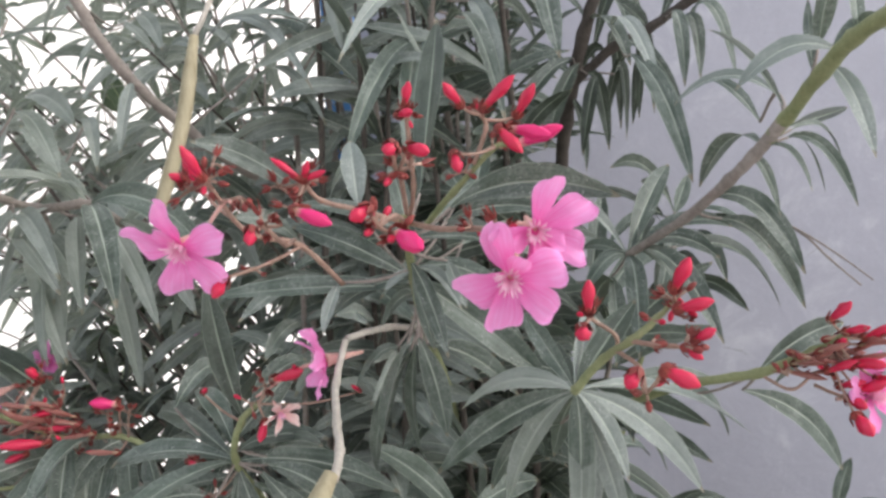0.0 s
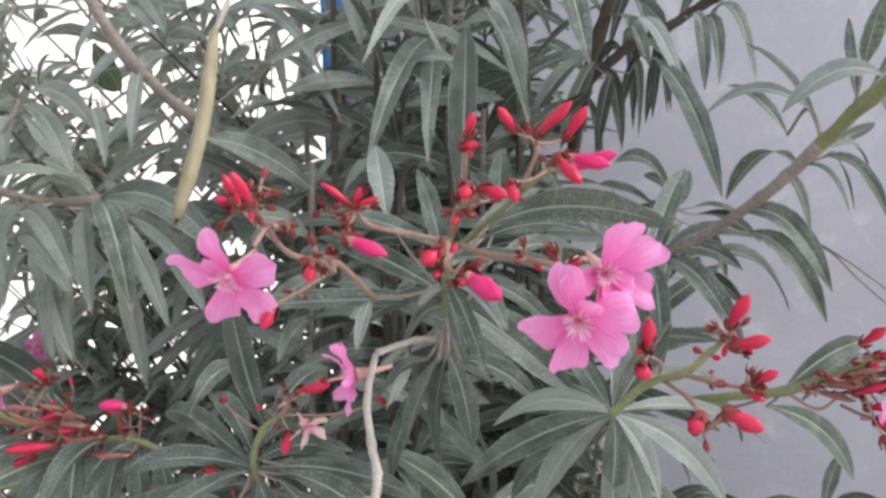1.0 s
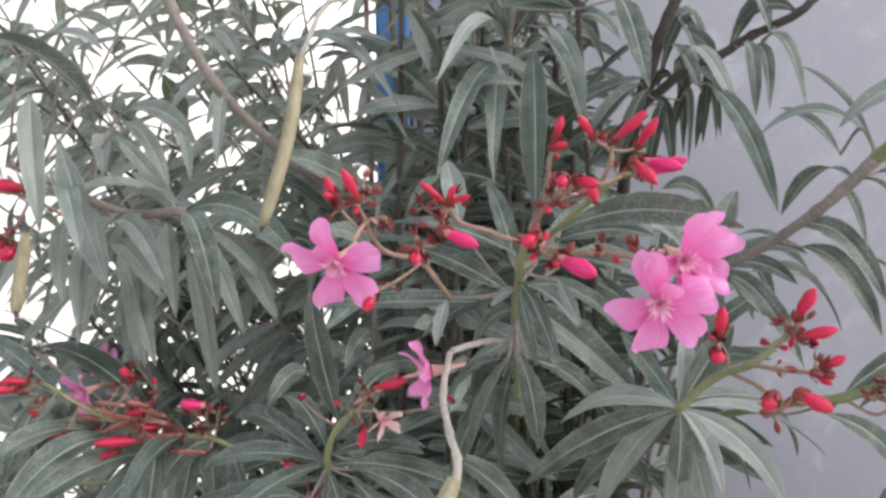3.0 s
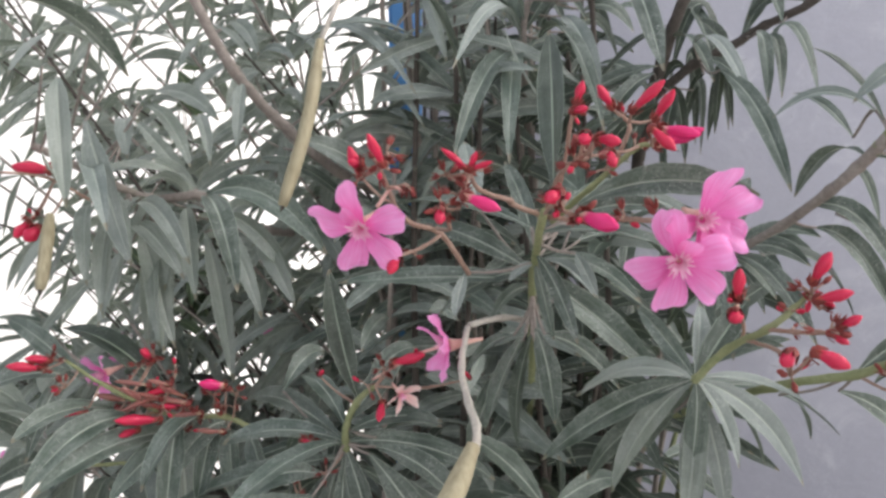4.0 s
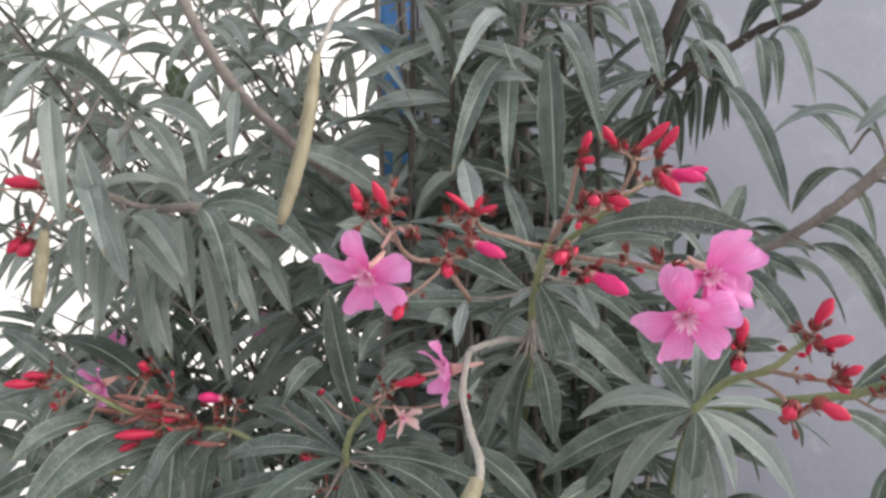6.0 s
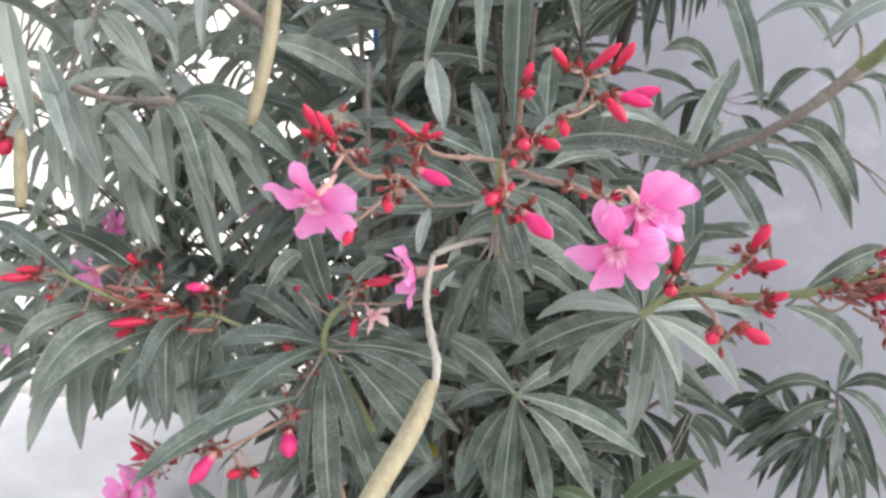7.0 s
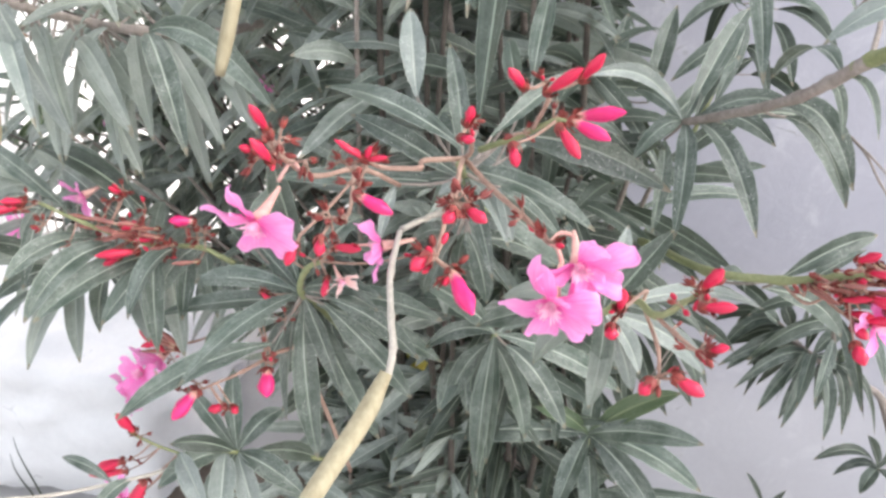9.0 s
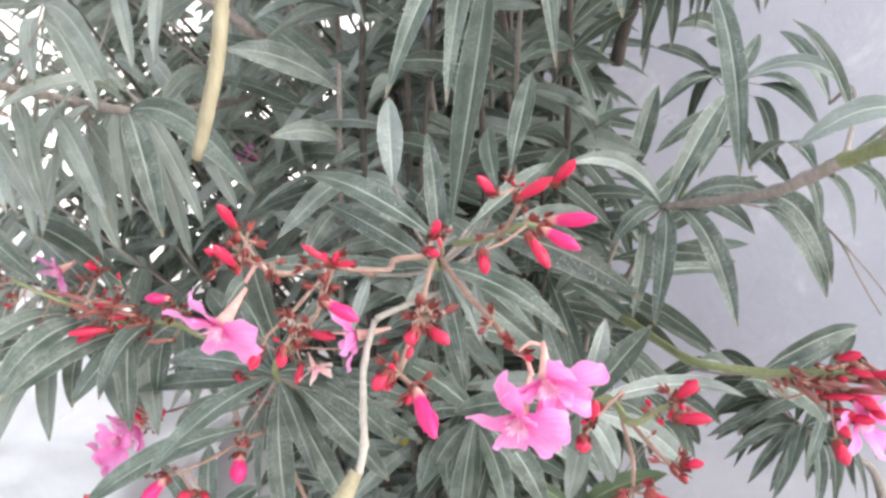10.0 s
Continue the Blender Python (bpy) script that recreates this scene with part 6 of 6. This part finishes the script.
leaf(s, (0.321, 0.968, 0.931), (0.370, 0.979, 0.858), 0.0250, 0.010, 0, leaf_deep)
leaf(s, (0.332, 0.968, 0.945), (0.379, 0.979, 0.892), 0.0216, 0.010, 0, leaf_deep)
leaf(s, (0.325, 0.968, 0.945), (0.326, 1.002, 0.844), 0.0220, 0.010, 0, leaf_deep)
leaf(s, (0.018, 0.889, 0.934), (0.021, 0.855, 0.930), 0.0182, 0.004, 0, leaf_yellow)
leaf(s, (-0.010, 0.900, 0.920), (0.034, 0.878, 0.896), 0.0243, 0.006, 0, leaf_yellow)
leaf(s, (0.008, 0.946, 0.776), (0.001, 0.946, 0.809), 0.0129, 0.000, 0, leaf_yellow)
# leaves kept near-black, painting the shadow at the bush's lower right
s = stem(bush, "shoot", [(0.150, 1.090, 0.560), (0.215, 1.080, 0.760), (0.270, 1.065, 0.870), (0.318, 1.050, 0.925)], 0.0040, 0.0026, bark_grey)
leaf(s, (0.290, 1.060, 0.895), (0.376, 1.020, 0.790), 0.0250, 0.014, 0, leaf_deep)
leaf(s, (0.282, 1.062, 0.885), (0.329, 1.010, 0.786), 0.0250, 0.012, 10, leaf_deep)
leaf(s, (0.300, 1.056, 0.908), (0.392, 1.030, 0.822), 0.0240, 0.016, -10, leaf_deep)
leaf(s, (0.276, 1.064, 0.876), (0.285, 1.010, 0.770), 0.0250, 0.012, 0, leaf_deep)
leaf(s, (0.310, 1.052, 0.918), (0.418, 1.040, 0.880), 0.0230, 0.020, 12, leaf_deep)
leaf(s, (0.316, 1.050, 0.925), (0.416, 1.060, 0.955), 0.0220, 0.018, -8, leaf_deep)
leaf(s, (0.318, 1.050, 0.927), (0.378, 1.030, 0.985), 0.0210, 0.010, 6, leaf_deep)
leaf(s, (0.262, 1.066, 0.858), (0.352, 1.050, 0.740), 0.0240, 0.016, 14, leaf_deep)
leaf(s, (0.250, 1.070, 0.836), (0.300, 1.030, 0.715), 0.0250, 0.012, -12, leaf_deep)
# arched leaves before the post, and a shoot behind the branch at the wall
s = stem(bush, "shoot", [(-0.045, 1.194, 1.286), (-0.061, 1.149, 1.422), (-0.068, 1.115, 1.516), (-0.070, 1.081, 1.621)], 0.0040, 0.0030, bark_grey)
leaf(s, (-0.071, 1.115, 1.516), (-0.109, 1.058, 1.453), 0.0202, 0.024, 0, leaf_glare_dust)
leaf(s, (-0.068, 1.115, 1.523), (-0.006, 1.058, 1.453), 0.0200, 0.024, 0, leaf_glare_dust)
leaf(s, (-0.067, 1.138, 1.459), (-0.075, 1.081, 1.362), 0.0205, 0.018, 0, leaf_glare_dust)
leaf(s, (-0.063, 1.138, 1.448), (-0.011, 1.092, 1.369), 0.0193, 0.018, 0, leaf_glare_dust)
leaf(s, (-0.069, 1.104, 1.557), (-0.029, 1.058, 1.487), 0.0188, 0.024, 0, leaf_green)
leaf(s, (-0.071, 1.104, 1.557), (-0.108, 1.058, 1.515), 0.0190, 0.024, 0, leaf_glare_dust)
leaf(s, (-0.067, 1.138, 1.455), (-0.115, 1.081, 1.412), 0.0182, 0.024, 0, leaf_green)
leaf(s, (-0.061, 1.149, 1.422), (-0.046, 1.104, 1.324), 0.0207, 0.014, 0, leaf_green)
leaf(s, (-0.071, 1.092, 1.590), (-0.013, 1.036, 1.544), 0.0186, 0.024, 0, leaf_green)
leaf(s, (-0.072, 1.092, 1.597), (-0.109, 1.036, 1.572), 0.0189, 0.024, 0, leaf_glare_dust)
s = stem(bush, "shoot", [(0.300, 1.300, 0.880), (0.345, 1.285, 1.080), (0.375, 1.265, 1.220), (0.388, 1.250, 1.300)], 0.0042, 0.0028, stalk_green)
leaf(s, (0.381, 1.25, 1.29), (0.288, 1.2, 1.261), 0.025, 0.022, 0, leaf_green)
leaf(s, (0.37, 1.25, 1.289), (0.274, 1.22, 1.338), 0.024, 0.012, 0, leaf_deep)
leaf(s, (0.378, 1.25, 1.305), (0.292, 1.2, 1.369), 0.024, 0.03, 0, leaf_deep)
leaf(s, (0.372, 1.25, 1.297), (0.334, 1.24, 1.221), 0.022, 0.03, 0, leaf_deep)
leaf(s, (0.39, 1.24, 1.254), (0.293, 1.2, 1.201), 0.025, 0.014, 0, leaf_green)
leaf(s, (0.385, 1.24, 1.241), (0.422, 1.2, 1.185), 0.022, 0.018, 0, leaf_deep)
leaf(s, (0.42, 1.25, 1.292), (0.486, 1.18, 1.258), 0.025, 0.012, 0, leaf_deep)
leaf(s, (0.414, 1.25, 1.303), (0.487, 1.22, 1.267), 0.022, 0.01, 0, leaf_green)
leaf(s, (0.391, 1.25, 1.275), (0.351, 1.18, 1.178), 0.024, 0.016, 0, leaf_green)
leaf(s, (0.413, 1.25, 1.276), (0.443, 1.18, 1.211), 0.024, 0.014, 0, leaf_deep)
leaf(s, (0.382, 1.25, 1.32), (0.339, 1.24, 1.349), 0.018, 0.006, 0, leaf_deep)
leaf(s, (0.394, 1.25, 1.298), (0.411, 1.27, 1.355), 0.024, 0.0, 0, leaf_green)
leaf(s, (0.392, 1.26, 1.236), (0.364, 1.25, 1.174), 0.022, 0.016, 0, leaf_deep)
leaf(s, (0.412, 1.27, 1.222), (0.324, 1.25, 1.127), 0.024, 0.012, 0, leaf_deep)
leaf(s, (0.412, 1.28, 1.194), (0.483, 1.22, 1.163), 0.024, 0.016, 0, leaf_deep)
# upright leaves between the branch and the wall
s = stem(bush, "shoot", [(0.190, 1.060, 0.900), (0.206, 1.020, 1.120), (0.216, 0.985, 1.245)], 0.0036, 0.0026, stalk_green)
leaf(s, (0.201, 0.97, 1.255), (0.213, 1.0, 1.333), 0.022, 0.0, 0, leaf_green)
leaf(s, (0.243, 0.96, 1.251), (0.261, 1.0, 1.344), 0.024, 0.0, 0, leaf_green)
leaf(s, (0.205, 0.97, 1.242), (0.159, 1.0, 1.296), 0.024, 0.0, 0, leaf_deep)
leaf(s, (0.212, 0.97, 1.236), (0.209, 0.93, 1.159), 0.024, 0.008, 0, leaf_green)
leaf(s, (0.224, 0.97, 1.237), (0.272, 0.93, 1.18), 0.024, 0.008, 0, leaf_deep)
leaf(s, (0.2, 0.97, 1.235), (0.151, 0.95, 1.177), 0.023, 0.008, 0, leaf_deep)
leaf(s, (0.212, 1.0, 1.238), (0.171, 1.08, 1.311), 0.023, 0.0, 0, leaf_deep)
bush = wall_bush
# smaller oleander growing against the wall
s = stem(bush, "shoot", [(0.950, 1.200, 0.020), (0.860, 1.180, 0.300), (0.733, 1.217, 0.659), (0.645, 1.194, 0.736), (0.565, 1.183, 0.792), (0.512, 1.194, 0.835)], 0.008, 0.004, bark_grey)
leaf(s, (0.517, 1.194, 0.830), (0.444, 1.212, 0.738), 0.0249, 0.035, 7, leaf_green)
leaf(s, (0.533, 1.194, 0.816), (0.456, 1.180, 0.740), 0.0264, 0.018, -17, leaf_green)
leaf(s, (0.545, 1.183, 0.809), (0.491, 1.173, 0.696), 0.0202, 0.053, 41, leaf_deep)
leaf(s, (0.560, 1.183, 0.795), (0.526, 1.137, 0.718), 0.0178, 0.035, -39, leaf_green)
leaf(s, (0.576, 1.183, 0.781), (0.552, 1.117, 0.731), 0.0213, 0.032, 30, leaf_green)
leaf(s, (0.600, 1.194, 0.764), (0.673, 1.160, 0.688), 0.0212, 0.033, -19, leaf_deep)
leaf(s, (0.580, 1.183, 0.783), (0.647, 1.183, 0.699), 0.0240, 0.027, -24, leaf_green)
leaf(s, (0.525, 1.205, 0.823), (0.448, 1.246, 0.865), 0.0229, 0.016, -10, leaf_deep)
leaf(s, (0.544, 1.205, 0.815), (0.514, 1.194, 0.874), 0.0232, 0.000, -2, leaf_green)
leaf(s, (0.562, 1.194, 0.798), (0.569, 1.176, 0.895), 0.0246, 0.015, -20, leaf_deep)
leaf(s, (0.574, 1.194, 0.783), (0.623, 1.203, 0.823), 0.0266, 0.013, -22, leaf_green)
leaf(s, (0.526, 1.205, 0.818), (0.472, 1.248, 0.780), 0.0236, 0.024, -4, leaf_deep)
leaf(s, (0.560, 1.205, 0.784), (0.493, 1.203, 0.736), 0.0257, 0.013, -7, leaf_green)
leaf(s, (0.575, 1.205, 0.774), (0.557, 1.249, 0.689), 0.0252, 0.026, 34, leaf_deep)
leaf(s, (0.599, 1.205, 0.761), (0.624, 1.218, 0.646), 0.0242, 0.018, 44, leaf_green)
leaf(s, (0.516, 1.205, 0.827), (0.434, 1.235, 0.795), 0.0225, 0.017, -38, leaf_deep)
leaf(s, (0.620, 1.205, 0.747), (0.625, 1.154, 0.809), 0.0216, 0.019, -4, leaf_green)
leaf(s, (0.527, 1.194, 0.823), (0.463, 1.210, 0.769), 0.0271, 0.014, -31, leaf_deep)
leaf(s, (0.538, 1.194, 0.811), (0.495, 1.177, 0.707), 0.0204, 0.044, 39, leaf_green)
leaf(s, (0.559, 1.194, 0.794), (0.521, 1.220, 0.683), 0.0244, 0.021, -35, leaf_deep)
leaf(s, (0.575, 1.194, 0.781), (0.551, 1.165, 0.662), 0.0239, 0.016, 29, leaf_green)
leaf(s, (0.590, 1.194, 0.772), (0.616, 1.161, 0.693), 0.0241, 0.011, -24, leaf_deep)
leaf(s, (0.605, 1.194, 0.759), (0.671, 1.202, 0.653), 0.0200, 0.034, -26, leaf_green)
leaf(s, (0.631, 1.205, 0.737), (0.677, 1.190, 0.696), 0.0183, 0.014, -11, leaf_deep)
leaf(s, (0.641, 1.205, 0.732), (0.646, 1.196, 0.678), 0.0219, 0.035, 14, leaf_green)
leaf(s, (0.557, 1.205, 0.794), (0.554, 1.204, 0.859), 0.0200, 0.000, 36, leaf_deep)
leaf(s, (0.525, 1.205, 0.823), (0.484, 1.184, 0.863), 0.0245, 0.000, 20, leaf_green)
leaf(s, (0.575, 1.180, 0.790), (0.466, 1.150, 0.728), 0.0240, 0.030, 8, leaf_green)
leaf(s, (0.578, 1.178, 0.786), (0.506, 1.140, 0.695), 0.0250, 0.028, 12, leaf_green)
leaf(s, (0.582, 1.176, 0.784), (0.545, 1.130, 0.675), 0.0240, 0.026, -10, leaf_green)
leaf(s, (0.588, 1.176, 0.780), (0.612, 1.130, 0.660), 0.0240, 0.020, 10, leaf_green)
leaf(s, (0.600, 1.180, 0.770), (0.640, 1.140, 0.668), 0.0220, 0.030, -15, leaf_deep)
leaf(s, (0.625, 1.186, 0.752), (0.692, 1.150, 0.668), 0.0230, 0.034, -20, leaf_deep)
s = stem(bush, "shoot", [(0.628, 1.195, 0.748), (0.604, 1.180, 0.800), (0.588, 1.170, 0.850), (0.580, 1.165, 0.885)], 0.0040, 0.0026, bark_grey)
leaf(s, (0.588, 1.170, 0.850), (0.433, 1.150, 0.768), 0.0260, 0.022, 10, leaf_green)
leaf(s, (0.585, 1.168, 0.862), (0.470, 1.140, 0.792), 0.0250, 0.026, -12, leaf_deep)
leaf(s, (0.582, 1.166, 0.874), (0.456, 1.150, 0.868), 0.0230, 0.024, 14, leaf_deep)
leaf(s, (0.583, 1.165, 0.884), (0.662, 1.120, 0.792), 0.0250, 0.024, -10, leaf_green)
leaf(s, (0.585, 1.165, 0.880), (0.640, 1.110, 0.745), 0.0240, 0.022, 15, leaf_green)
leaf(s, (0.580, 1.165, 0.886), (0.668, 1.150, 0.880), 0.0230, 0.026, 12, leaf_deep)
leaf(s, (0.580, 1.165, 0.886), (0.598, 1.160, 0.975), 0.0200, 0.006, 0, leaf_green)
leaf(s, (0.594, 1.172, 0.830), (0.566, 1.100, 0.760), 0.0240, 0.020, -8, leaf_green)
s = stem(bush, "shoot", [(0.950, 1.200, 0.020), (0.850, 1.239, 0.443), (0.762, 1.228, 0.523)], 0.006, 0.003, bark_grey)
leaf(s, (0.762, 1.228, 0.523), (0.631, 1.177, 0.572), 0.0240, 0.029, 36, leaf_deep)
leaf(s, (0.764, 1.228, 0.516), (0.694, 1.225, 0.496), 0.0215, 0.019, 16, leaf_green)
leaf(s, (0.763, 1.228, 0.537), (0.721, 1.222, 0.603), 0.0264, 0.000, 6, leaf_deep)
leaf(s, (0.761, 1.228, 0.529), (0.742, 1.211, 0.474), 0.0256, 0.012, 12, leaf_green)
leaf(s, (0.767, 1.228, 0.524), (0.802, 1.243, 0.584), 0.0235, 0.012, 7, leaf_deep)
leaf(s, (0.769, 1.228, 0.531), (0.823, 1.200, 0.513), 0.0268, 0.004, 9, leaf_green)
s = stem(bush, "shoot", [(0.620, 1.280, 0.020), (0.691, 1.375, 0.168), (0.661, 1.364, 0.229)], 0.003, 0.002, bark_grey)
leaf(s, (0.661, 1.364, 0.225), (0.598, 1.354, 0.344), 0.0179, 0.000, 37, leaf_deep)
leaf(s, (0.664, 1.364, 0.229), (0.678, 1.339, 0.324), 0.0140, 0.000, -29, leaf_green)
leaf(s, (0.665, 1.364, 0.223), (0.751, 1.337, 0.271), 0.0172, 0.009, 14, leaf_deep)
leaf(s, (0.660, 1.364, 0.221), (0.610, 1.362, 0.191), 0.0174, 0.016, -10, leaf_green)

# ---------------------------------------------------------------- denser growth behind
bush = main_bush


def foliage(parent, name, spots, mat, size, droop):
    """Joined leaves in whorls round the given twig points."""
    verts, faces, uvs = [], [], []
    for q, way in spots:
        if q.y > 0.98 and q.z > 1.34 and abs(q.x + 0.112 - 0.17 * (1.40 - q.y)) < 0.036:
            continue   # open gap in the crown before the post
        for k in range(random.choice((2, 3, 3, 4))):
            a = random.uniform(0, 2 * math.pi)
            side = way.orthogonal().normalized()
            out = side * math.cos(a) + way.cross(side) * math.sin(a)
            length = size * random.uniform(0.75, 1.25)
            tip = q + (out * 0.8 + way * random.uniform(0.1, 0.9)).normalized() * length + Vector((0, 0, -droop * length * random.uniform(0.2, 1.3)))
            v, f, u = leaf_mesh(q, tip, length * random.uniform(0.15, 0.20), 0.10 * length * droop, random.uniform(-60, 60), 7, (-1, -0.5, 0, 0.5, 1))
            faces += [tuple(i + len(verts) for i in g) for g in f]
            verts += v
            uvs += u
    return tagged(mesh_object(name, verts, faces, mat, parent, uvs), kind="stuff")


def back_shoot(parent, foot, top, bow, whorls, size, droop, r, start=0.2, mat=None, knee=None):
    """Upright shoot of the thicket with whorls from part of its height upwards."""
    f, t = Vector(foot), Vector(top)
    line = [f, f.lerp(t, 0.35) + Vector(bow) * 0.7, f.lerp(t, 0.7) + Vector(bow), t]
    if knee:
        line = [f, f.lerp(knee, 0.5), knee, knee.lerp(t, 0.5) + Vector((0, 0, 0.05)), t]
    s = stem(parent, "shoot", line, r, r * 0.4, bark if mat is leaf_inner_shade else random.choice((bark, bark_grey)))
    path = spline(line, 16)
    spots = []
    for k in range(whorls):
        i = int(len(path) * (start + (0.99 - start) * k / max(1, whorls - 1)))
        i = min(i, len(path) - 2)
        way = (path[i + 1] - path[i]).normalized()
        spots.append((path[i], way))
    foliage(s, "foliage", spots, mat or leaf_inner_shade, size, droop)


# middle thicket, dense; shade inside painted by the darker copy low down and to the right
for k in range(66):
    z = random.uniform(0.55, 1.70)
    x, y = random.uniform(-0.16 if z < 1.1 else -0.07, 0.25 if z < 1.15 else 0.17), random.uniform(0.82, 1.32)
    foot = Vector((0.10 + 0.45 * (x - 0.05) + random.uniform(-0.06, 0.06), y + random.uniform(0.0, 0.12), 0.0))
    back_shoot(main_bush, foot, (x, y, z), (random.uniform(-0.05, 0.05), random.uniform(-0.05, 0.05), 0), 15, 0.108, 0.6, 0.006, 0.2, leaf_thick if (z > 1.0 and x < 0.06) or x < -0.09 else leaf_inner_shade)
# left side, thinner, light shows through, glare put into the pale leaves: stems rise inside the bush, then lean out
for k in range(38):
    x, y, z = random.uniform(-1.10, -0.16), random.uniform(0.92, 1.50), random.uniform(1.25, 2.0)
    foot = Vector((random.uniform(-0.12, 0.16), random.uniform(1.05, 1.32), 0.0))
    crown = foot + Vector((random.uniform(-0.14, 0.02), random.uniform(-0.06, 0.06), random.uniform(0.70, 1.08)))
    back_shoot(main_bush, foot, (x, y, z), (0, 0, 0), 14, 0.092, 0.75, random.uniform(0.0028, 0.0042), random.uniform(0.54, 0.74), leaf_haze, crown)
# lower left flank, in the lightened and the hazed leaf colours
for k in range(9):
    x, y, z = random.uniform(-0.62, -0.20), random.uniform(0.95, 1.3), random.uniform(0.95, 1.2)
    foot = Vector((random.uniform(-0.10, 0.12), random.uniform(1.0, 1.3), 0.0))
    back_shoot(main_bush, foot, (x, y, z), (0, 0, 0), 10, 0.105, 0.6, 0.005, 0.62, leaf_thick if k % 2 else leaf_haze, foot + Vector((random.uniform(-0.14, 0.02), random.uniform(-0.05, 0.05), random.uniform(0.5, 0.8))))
# low leaves on the far left, in the lightened and hazed colours
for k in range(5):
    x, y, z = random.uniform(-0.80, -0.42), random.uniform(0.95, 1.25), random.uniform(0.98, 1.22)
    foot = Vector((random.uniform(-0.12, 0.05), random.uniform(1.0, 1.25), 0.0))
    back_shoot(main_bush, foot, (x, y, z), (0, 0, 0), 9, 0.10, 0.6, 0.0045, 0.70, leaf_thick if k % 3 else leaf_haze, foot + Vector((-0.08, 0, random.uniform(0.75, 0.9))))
# close low growth in the middle, all in the copy darkened for inner shade
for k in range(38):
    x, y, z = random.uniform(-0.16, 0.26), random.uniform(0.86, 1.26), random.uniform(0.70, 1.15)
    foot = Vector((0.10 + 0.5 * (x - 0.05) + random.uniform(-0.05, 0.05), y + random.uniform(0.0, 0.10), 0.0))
    back_shoot(main_bush, foot, (x, y, z), (random.uniform(-0.04, 0.04), random.uniform(-0.04, 0.04), 0), 13, 0.115, 0.7, 0.005, 0.35, leaf_inner_shade)
# tall dark shoots before the post and the wall's end, every third in the shade-dark copy
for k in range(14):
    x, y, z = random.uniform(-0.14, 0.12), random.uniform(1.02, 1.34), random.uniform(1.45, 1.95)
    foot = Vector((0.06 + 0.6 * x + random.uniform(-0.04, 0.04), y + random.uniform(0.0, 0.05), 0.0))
    back_shoot(main_bush, foot, (x, y, z), (random.uniform(-0.03, 0.03), random.uniform(-0.03, 0.03), 0), 13, 0.11, 0.8, 0.0045, 0.62, leaf_thick if k % 3 else leaf_inner_shade)


def leafy_shoot(parent, line, whorls, length, start, mats):
    """Shoot with whorls of three broad leaves, each a leaf of its own, upright near the tip and hanging lower down."""
    s = stem(parent, "shoot", line, 0.0045, 0.0024, bark_grey)
    path = LINES[s]
    for k in range(whorls):
        f = start + (1 - start) * k / max(1, whorls - 1)
        q = path[min(int(len(path) * f), len(path) - 1)]
        turn = random.uniform(0, 6.28)
        for j in range(3):
            a = turn + 2.094 * j + random.uniform(-0.3, 0.3)
            out = Vector((math.cos(a), math.sin(a) * 0.8, 0))
            long = length * random.uniform(0.85, 1.15)
            rise = -0.75 + 1.35 * f * f + random.uniform(-0.2, 0.2)
            tip = q + (out + Vector((0, 0, rise))).normalized() * long
            if tip.y > 0.70:
                leaf(s, q, tip, long * random.uniform(0.155, 0.185), 0.008, 0, random.choice(mats))


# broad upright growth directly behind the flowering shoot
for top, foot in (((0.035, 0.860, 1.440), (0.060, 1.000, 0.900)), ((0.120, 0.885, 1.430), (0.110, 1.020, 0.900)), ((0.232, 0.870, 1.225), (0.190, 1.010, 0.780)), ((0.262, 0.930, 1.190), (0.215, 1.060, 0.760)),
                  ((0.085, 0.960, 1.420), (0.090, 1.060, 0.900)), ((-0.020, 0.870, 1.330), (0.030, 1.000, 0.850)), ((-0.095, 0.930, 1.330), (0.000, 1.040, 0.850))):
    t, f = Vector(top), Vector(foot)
    # right-hand shoots take the darkest green for the shadow behind the flowers
    mats = (leaf_deep, leaf_deep, leaf_green) if top[0] > 0.2 else (leaf_green, leaf_green, leaf_deep, leaf_glare_dust)
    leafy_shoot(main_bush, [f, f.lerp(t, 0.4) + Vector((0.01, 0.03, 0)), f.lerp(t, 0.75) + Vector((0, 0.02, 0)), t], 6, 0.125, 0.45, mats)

# bare twigs and a few small leaves on the thin flank, where light comes through
for k in range(16):
    foot = Vector((random.uniform(-0.62, -0.30), random.uniform(1.10, 1.32), random.uniform(0.98, 1.18)))
    way = Vector((random.uniform(-0.9, 0.3), random.uniform(-0.5, 0.1), random.uniform(0.3, 1.0))).normalized()
    top = foot + way * random.uniform(0.12, 0.24)
    s = stem(main_bush, "twig", [foot + Vector((0.10, 0.05, -0.16)), foot, (foot + top) / 2 + Vector((0.015, 0, -0.01)), top], 0.0018, 0.0007, random.choice((bark, bark_grey)))
    for j in range(random.choice((2, 3, 4))):
        q = foot.lerp(top, random.uniform(0.3, 1.0))
        tip = q + Vector((random.uniform(-1, 0.6), random.uniform(-0.8, 0.3), random.uniform(-0.7, 0.7))).normalized() * random.uniform(0.06, 0.10)
        leaf(s, q, tip, 0.0155, 0.006, 0, random.choice((leaf_fresh, leaf_glare_dust, leaf_green)))
